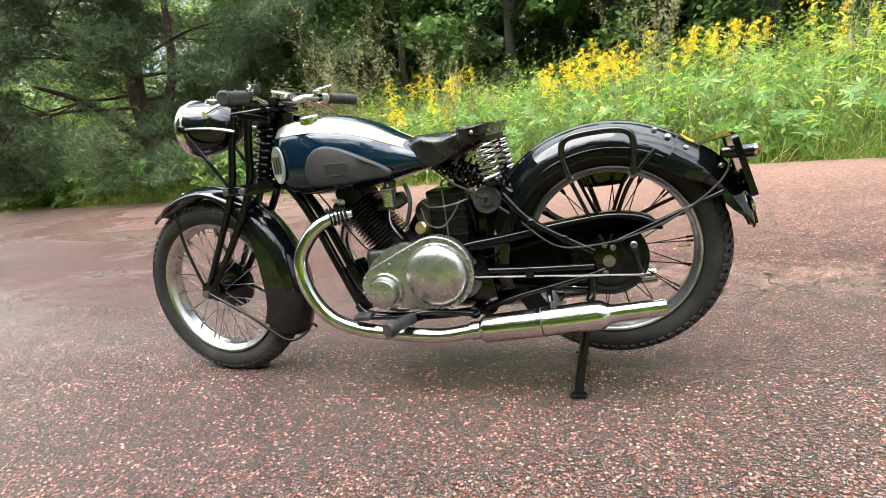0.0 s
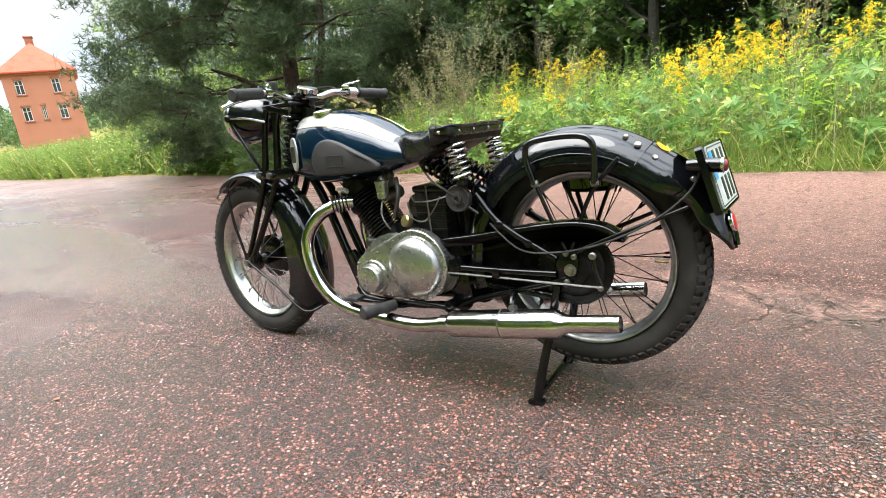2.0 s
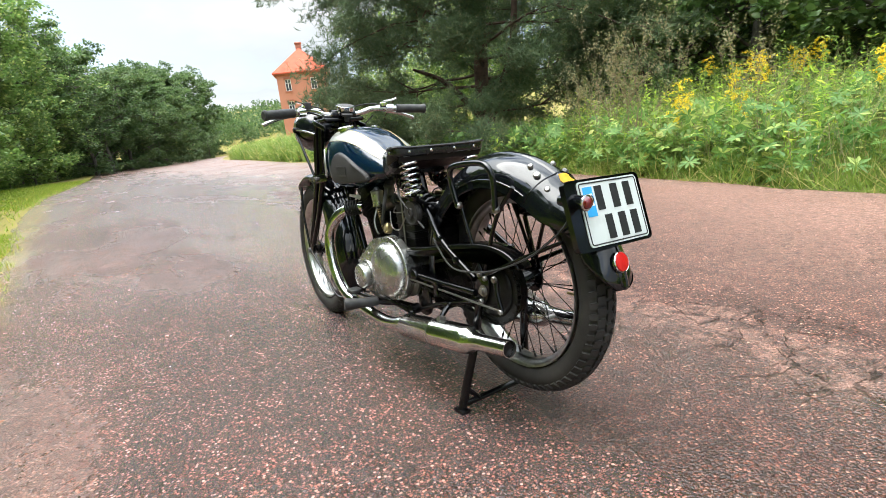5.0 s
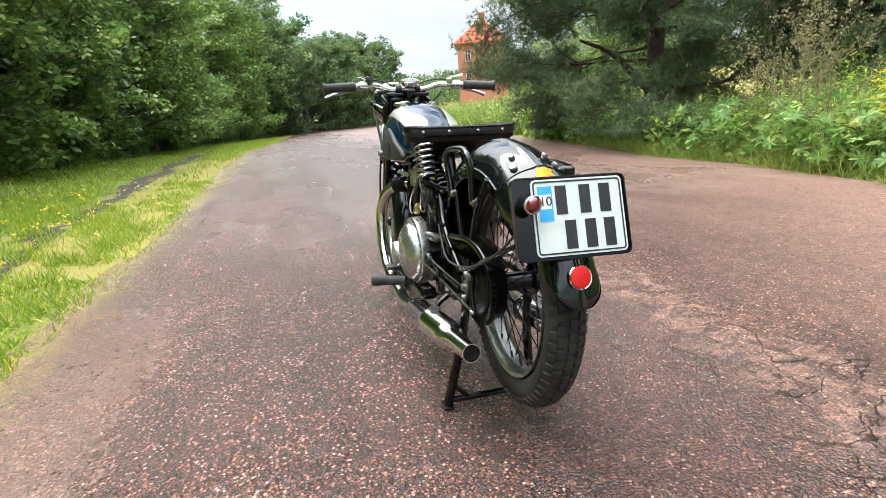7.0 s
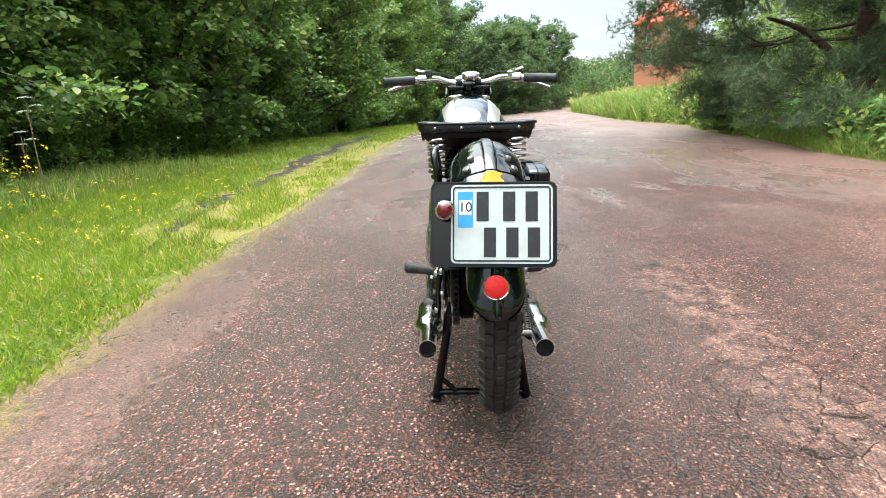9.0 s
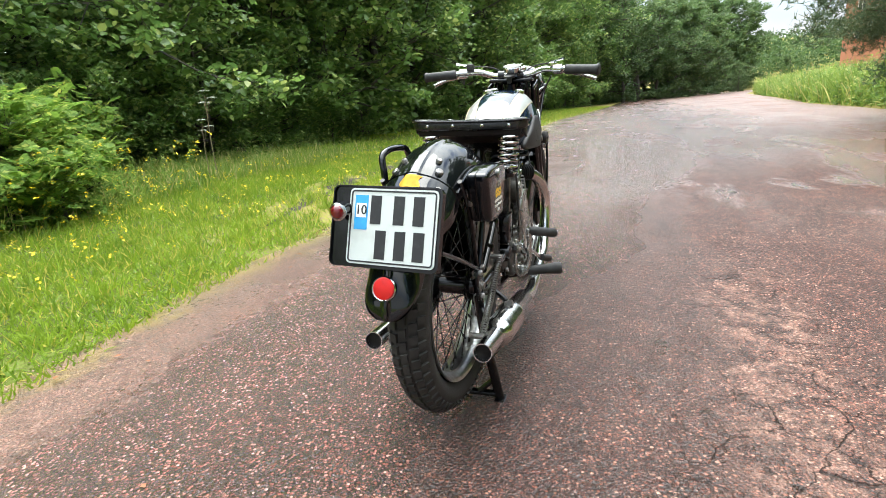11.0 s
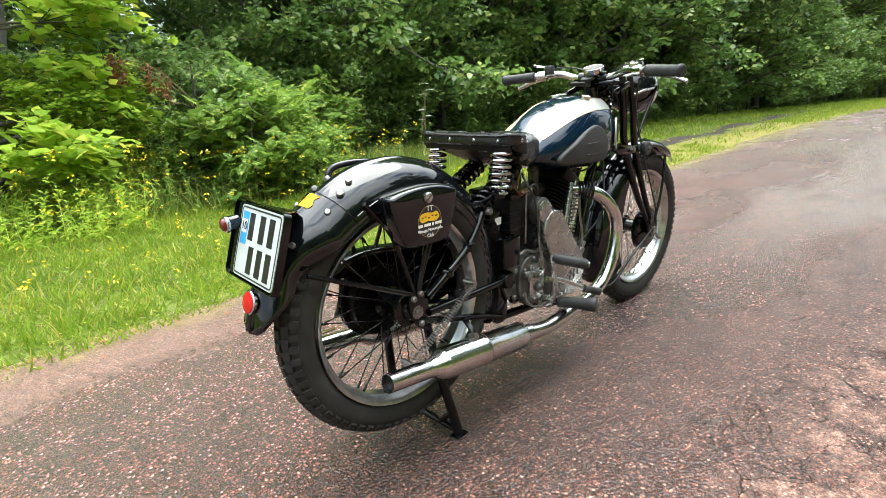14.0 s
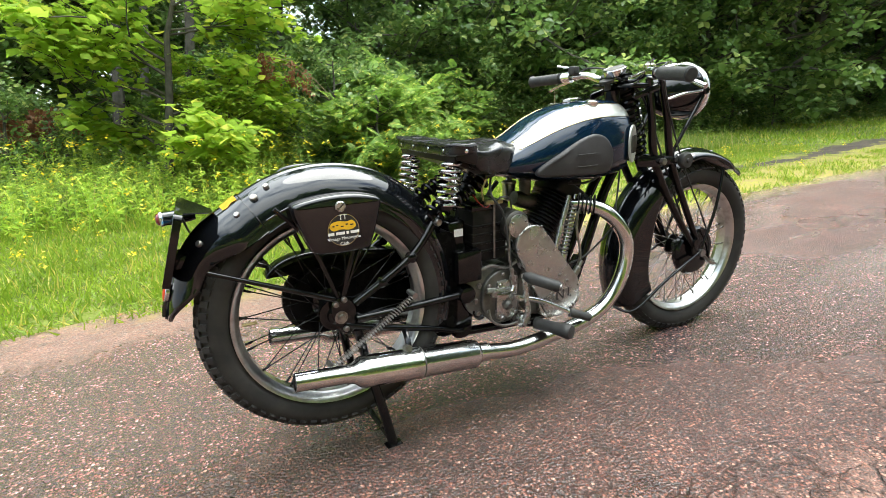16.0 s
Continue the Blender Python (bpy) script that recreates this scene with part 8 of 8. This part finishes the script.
flower_dots(520, -7, 5.5, 0.4, 5.0, 0.07, 0.28, 0.022, BLOOM, "meadow_flowers", "small yellow flowers in the verge")
flower_dots(230, -3.4, 2.2, 2.2, 4.6, 0.20, 0.80, 0.032, BLOOM, "ragwort", "yellow ragwort heads among the bushes")

def bracken(x, y, seed):
    """A clump of withered fronds, arching and brown."""
    r = np.random.default_rng(seed)
    root = tagged(new("bracken"), "clump of withered brown bracken at the wood's edge", "fern")
    for k in range(9):
        a = k * 0.7 + r.uniform(-0.2, 0.2)
        L, h = r.uniform(0.35, 0.6), r.uniform(0.7, 1.15)
        line = spline([(0, 0, 0), (0.1 * math.cos(a), 0.1 * math.sin(a), h * 0.6), (L * 0.6 * math.cos(a), L * 0.6 * math.sin(a), h), (L * math.cos(a), L * math.sin(a), h * 0.82)], 6)
        n = 110
        idx = r.integers(7, len(line), n)
        loc = np.array([list(line[i]) for i in idx]) + r.normal(0, 0.03, (n, 3))
        leaves = scattered([(LEAF_V, LEAF_F, loc, random_turns(n, 0.2, r), r.uniform(0.04, 0.10, n), 0)], "frond")
        mesh_thing("frond", leaves, [BROWN_LEAF], "", "", parent=root)
        part("stem", sweep(line, [0.005, 0.004, 0.002], 5), DRY, root)
    plant_at(root, x, y)


bracken(2.35, -7.6, 71)
bracken(2.9, -8.2, 72)

# house beyond the pine
HOUSE = tagged(new("house"), "two-storey orange rendered house with a red tiled roof", "house")
hx, hy, gz = -76.0, 25.9, 0.4
wide, deep, eave = 5.5, 7.0, 8.1
HOUSE.matrix_world = Matrix.Translation((hx, hy, gz)) @ Matrix.Rotation(radians(66), 4, "Z") @ Matrix.Scale(1.3, 4)


def house_parts():
    """Local x runs along the face that looks at the road, y into the house."""
    wins = []
    for z in (3.75, 6.12):
        wins += [(1.15, z, 0.66, 1.28), (3.95, z, 0.66, 1.28)] + ([(2.48, z + 0.06, 0.34, 1.22)] if z < 5 else [])
    bm = bmesh.new()
    xs = sorted({0.0, wide, *(w[0] - w[2] / 2 for w in wins), *(w[0] + w[2] / 2 for w in wins)})
    zs = sorted({0.0, eave, *(w[1] for w in wins), *(w[1] + w[3] for w in wins)})
    for a, b in zip(xs, xs[1:]):
        for c, d in zip(zs, zs[1:]):
            mx, mz = (a + b) / 2, (c + d) / 2
            if not any(abs(mx - w[0]) < w[2] / 2 and w[1] < mz < w[1] + w[3] for w in wins):
                block((a, 0.0, c), (b, 0.4, d), 0, bm)
    bmesh.ops.remove_doubles(bm, verts=bm.verts, dist=1e-4)
    part("wall", bm, STUCCO, HOUSE, "", False)
    for a, b in (((0, deep - 0.4, 0), (wide, deep, eave)), ((0, 0.4, 0), (0.4, deep - 0.4, eave)), ((wide - 0.4, 0.4, 0), (wide, deep - 0.4, eave))):
        part("wall", block(a, b, 0), STUCCO, HOUSE, "", False)
    part("plinth", block((-0.05, -0.05, -0.6), (wide + 0.05, deep + 0.05, 0.5), 0.02), TRIM_BRICK, HOUSE)
    part("cornice", block((-0.22, -0.22, eave - 0.30), (wide + 0.22, deep + 0.22, eave), 0.05), TRIM_BRICK, HOUSE)
    bm = bmesh.new()
    o, rz = 0.38, eave + 2.9
    c = [bm.verts.new(q) for q in ((-o, -o, eave), (wide + o, -o, eave), (wide + o, deep + o, eave), (-o, deep + o, eave))]
    c0 = [bm.verts.new((v.co.x, v.co.y, eave - 0.12)) for v in c]
    t = [bm.verts.new((wide / 2, deep / 2 - 0.7, rz)), bm.verts.new((wide / 2, deep / 2 + 0.7, rz))]
    for f in ((c[0], c[1], t[0]), (c[1], c[2], t[1], t[0]), (c[2], c[3], t[1]), (c[3], c[0], t[0], t[1]), tuple(c0[::-1])):
        bm.faces.new(f)
    for k in range(4):
        bm.faces.new((c[k], c0[k], c0[(k + 1) % 4], c[(k + 1) % 4]))
    roof = part("roof", bm, TILES, HOUSE, "hipped red tile roof", False)
    part("chimney", block((wide / 2 - 0.32, deep / 2 - 0.3, rz - 0.9), (wide / 2 + 0.32, deep / 2 + 0.4, rz + 0.55), 0.03), TRIM_BRICK, roof)
    part("chimney_cap", block((wide / 2 - 0.40, deep / 2 - 0.38, rz + 0.55), (wide / 2 + 0.40, deep / 2 + 0.48, rz + 0.68), 0.02), STUCCO, roof)
    for cx, z, w, h in wins:
        win = part("window", block((cx - w / 2, 0.18, z), (cx + w / 2, 0.20, z + h), 0), PANE, HOUSE, "", False)
        for a, b in (((cx - w / 2, 0.12, z), (cx - w / 2 + 0.07, 0.19, z + h)), ((cx + w / 2 - 0.07, 0.12, z), (cx + w / 2, 0.19, z + h)), ((cx - w / 2, 0.12, z), (cx + w / 2, 0.19, z + 0.07)), ((cx - w / 2, 0.12, z + h - 0.07), (cx + w / 2, 0.19, z + h)),
                     ((cx - 0.03, 0.12, z), (cx + 0.03, 0.19, z + h)), ((cx - w / 2, 0.12, z + h * 0.66), (cx + w / 2, 0.19, z + h * 0.66 + 0.05))):
            part("frame_bar", block(a, b, 0.005), WINDOW_WHITE, win)
        part("sill", block((cx - w / 2 - 0.08, -0.10, z - 0.10), (cx + w / 2 + 0.08, 0.15, z), 0.01), TRIM_BRICK, win)
        part("lintel", block((cx - w / 2 - 0.06, -0.04, z + h), (cx + w / 2 + 0.06, 0.1, z + h + 0.2), 0.02), TRIM_BRICK, win)


house_parts()


# wooded hill in the distance
def hill():
    """Crowns of uneven height, some pointed and some round."""
    n = 1900
    x = rng.uniform(-330, -150, n)
    y = rng.uniform(15, 170, n)
    keep = (y > 0.17 * -x) & (np.hypot(x, y) > 160)
    x, y = x[keep], y[keep]
    h = 0.55 * rise(x, y)
    per = 110
    who = np.repeat(np.arange(len(x)), per)
    t = rng.uniform(0, 1, len(who))
    a = rng.uniform(0, 6.28, len(who))
    pointed = (rng.uniform(0, 1, len(x)) < 0.5)[who]
    rad = np.where(pointed, 2.4 * (1 - t) ** 0.9, 3.4 * np.sqrt(np.clip(1 - (2 * t - 0.8) ** 2 / 1.5, 0, 1))) * rng.uniform(0.5, 1, len(who))
    tall = np.where(rng.uniform(0, 1, len(x)) < 0.3, rng.uniform(9, 13, len(x)), rng.uniform(5, 9, len(x)))
    loc = np.stack([x[who] + rad * np.cos(a), y[who] + rad * np.sin(a), h[who] + tall[who] * t], 1)
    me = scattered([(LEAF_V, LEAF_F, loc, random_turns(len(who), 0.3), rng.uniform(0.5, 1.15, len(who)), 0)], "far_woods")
    mesh_thing("far_woods", me, [FAR_GREEN], "wooded hill in the distance", "woods", "stuff")


hill()


# grit and fallen leaves on the road
def grit(n):
    x = rng.uniform(-7, 4, n)
    side = rng.uniform(0, 1, n)
    s0, n0 = edge(x, SOUTH), edge(x, NORTH)
    y = np.where(side < 0.45, s0 + rng.exponential(0.28, n), np.where(side < 0.8, n0 - rng.exponential(0.5, n), s0 + (n0 - s0) * rng.uniform(0, 1, n)))
    loc = np.stack([x, y, np.full(n, 0.004)], 1)
    octa = np.array([(1, 0, 0), (0, 1, 0), (-1, 0, 0), (0, -1, 0), (0.1, 0, 0.7), (0, 0.1, -0.5)], float)
    tri = np.array([(0, 1, 4), (1, 2, 4), (2, 3, 4), (3, 0, 4), (1, 0, 5), (2, 1, 5), (3, 2, 5), (0, 3, 5)])
    size = rng.uniform(0.002, 0.007, n)
    me = scattered([(octa, tri, loc, random_turns(n, 1.0), np.stack([size, size * 0.8, size * 0.7], 1), 0)], "grit")
    mesh_thing("grit", me, [STONE], "loose pale grit along the road edges", "grit", "stuff")
    k = 90
    x = rng.uniform(-7, 3, k)
    y = np.where(rng.uniform(0, 1, k) < 0.5, edge(x, SOUTH) + rng.exponential(0.35, k), edge(x, NORTH) - rng.exponential(0.6, k))
    me = scattered([(LEAF_V, LEAF_F, np.stack([x, y, np.full(k, 0.009)], 1), random_turns(k, 3.0), rng.uniform(0.02, 0.045, k), 0)], "fallen_leaves")
    mesh_thing("fallen_leaves", me, [BROWN_LEAF], "small withered leaves lying on the road", "leaves", "stuff")


grit(2600)
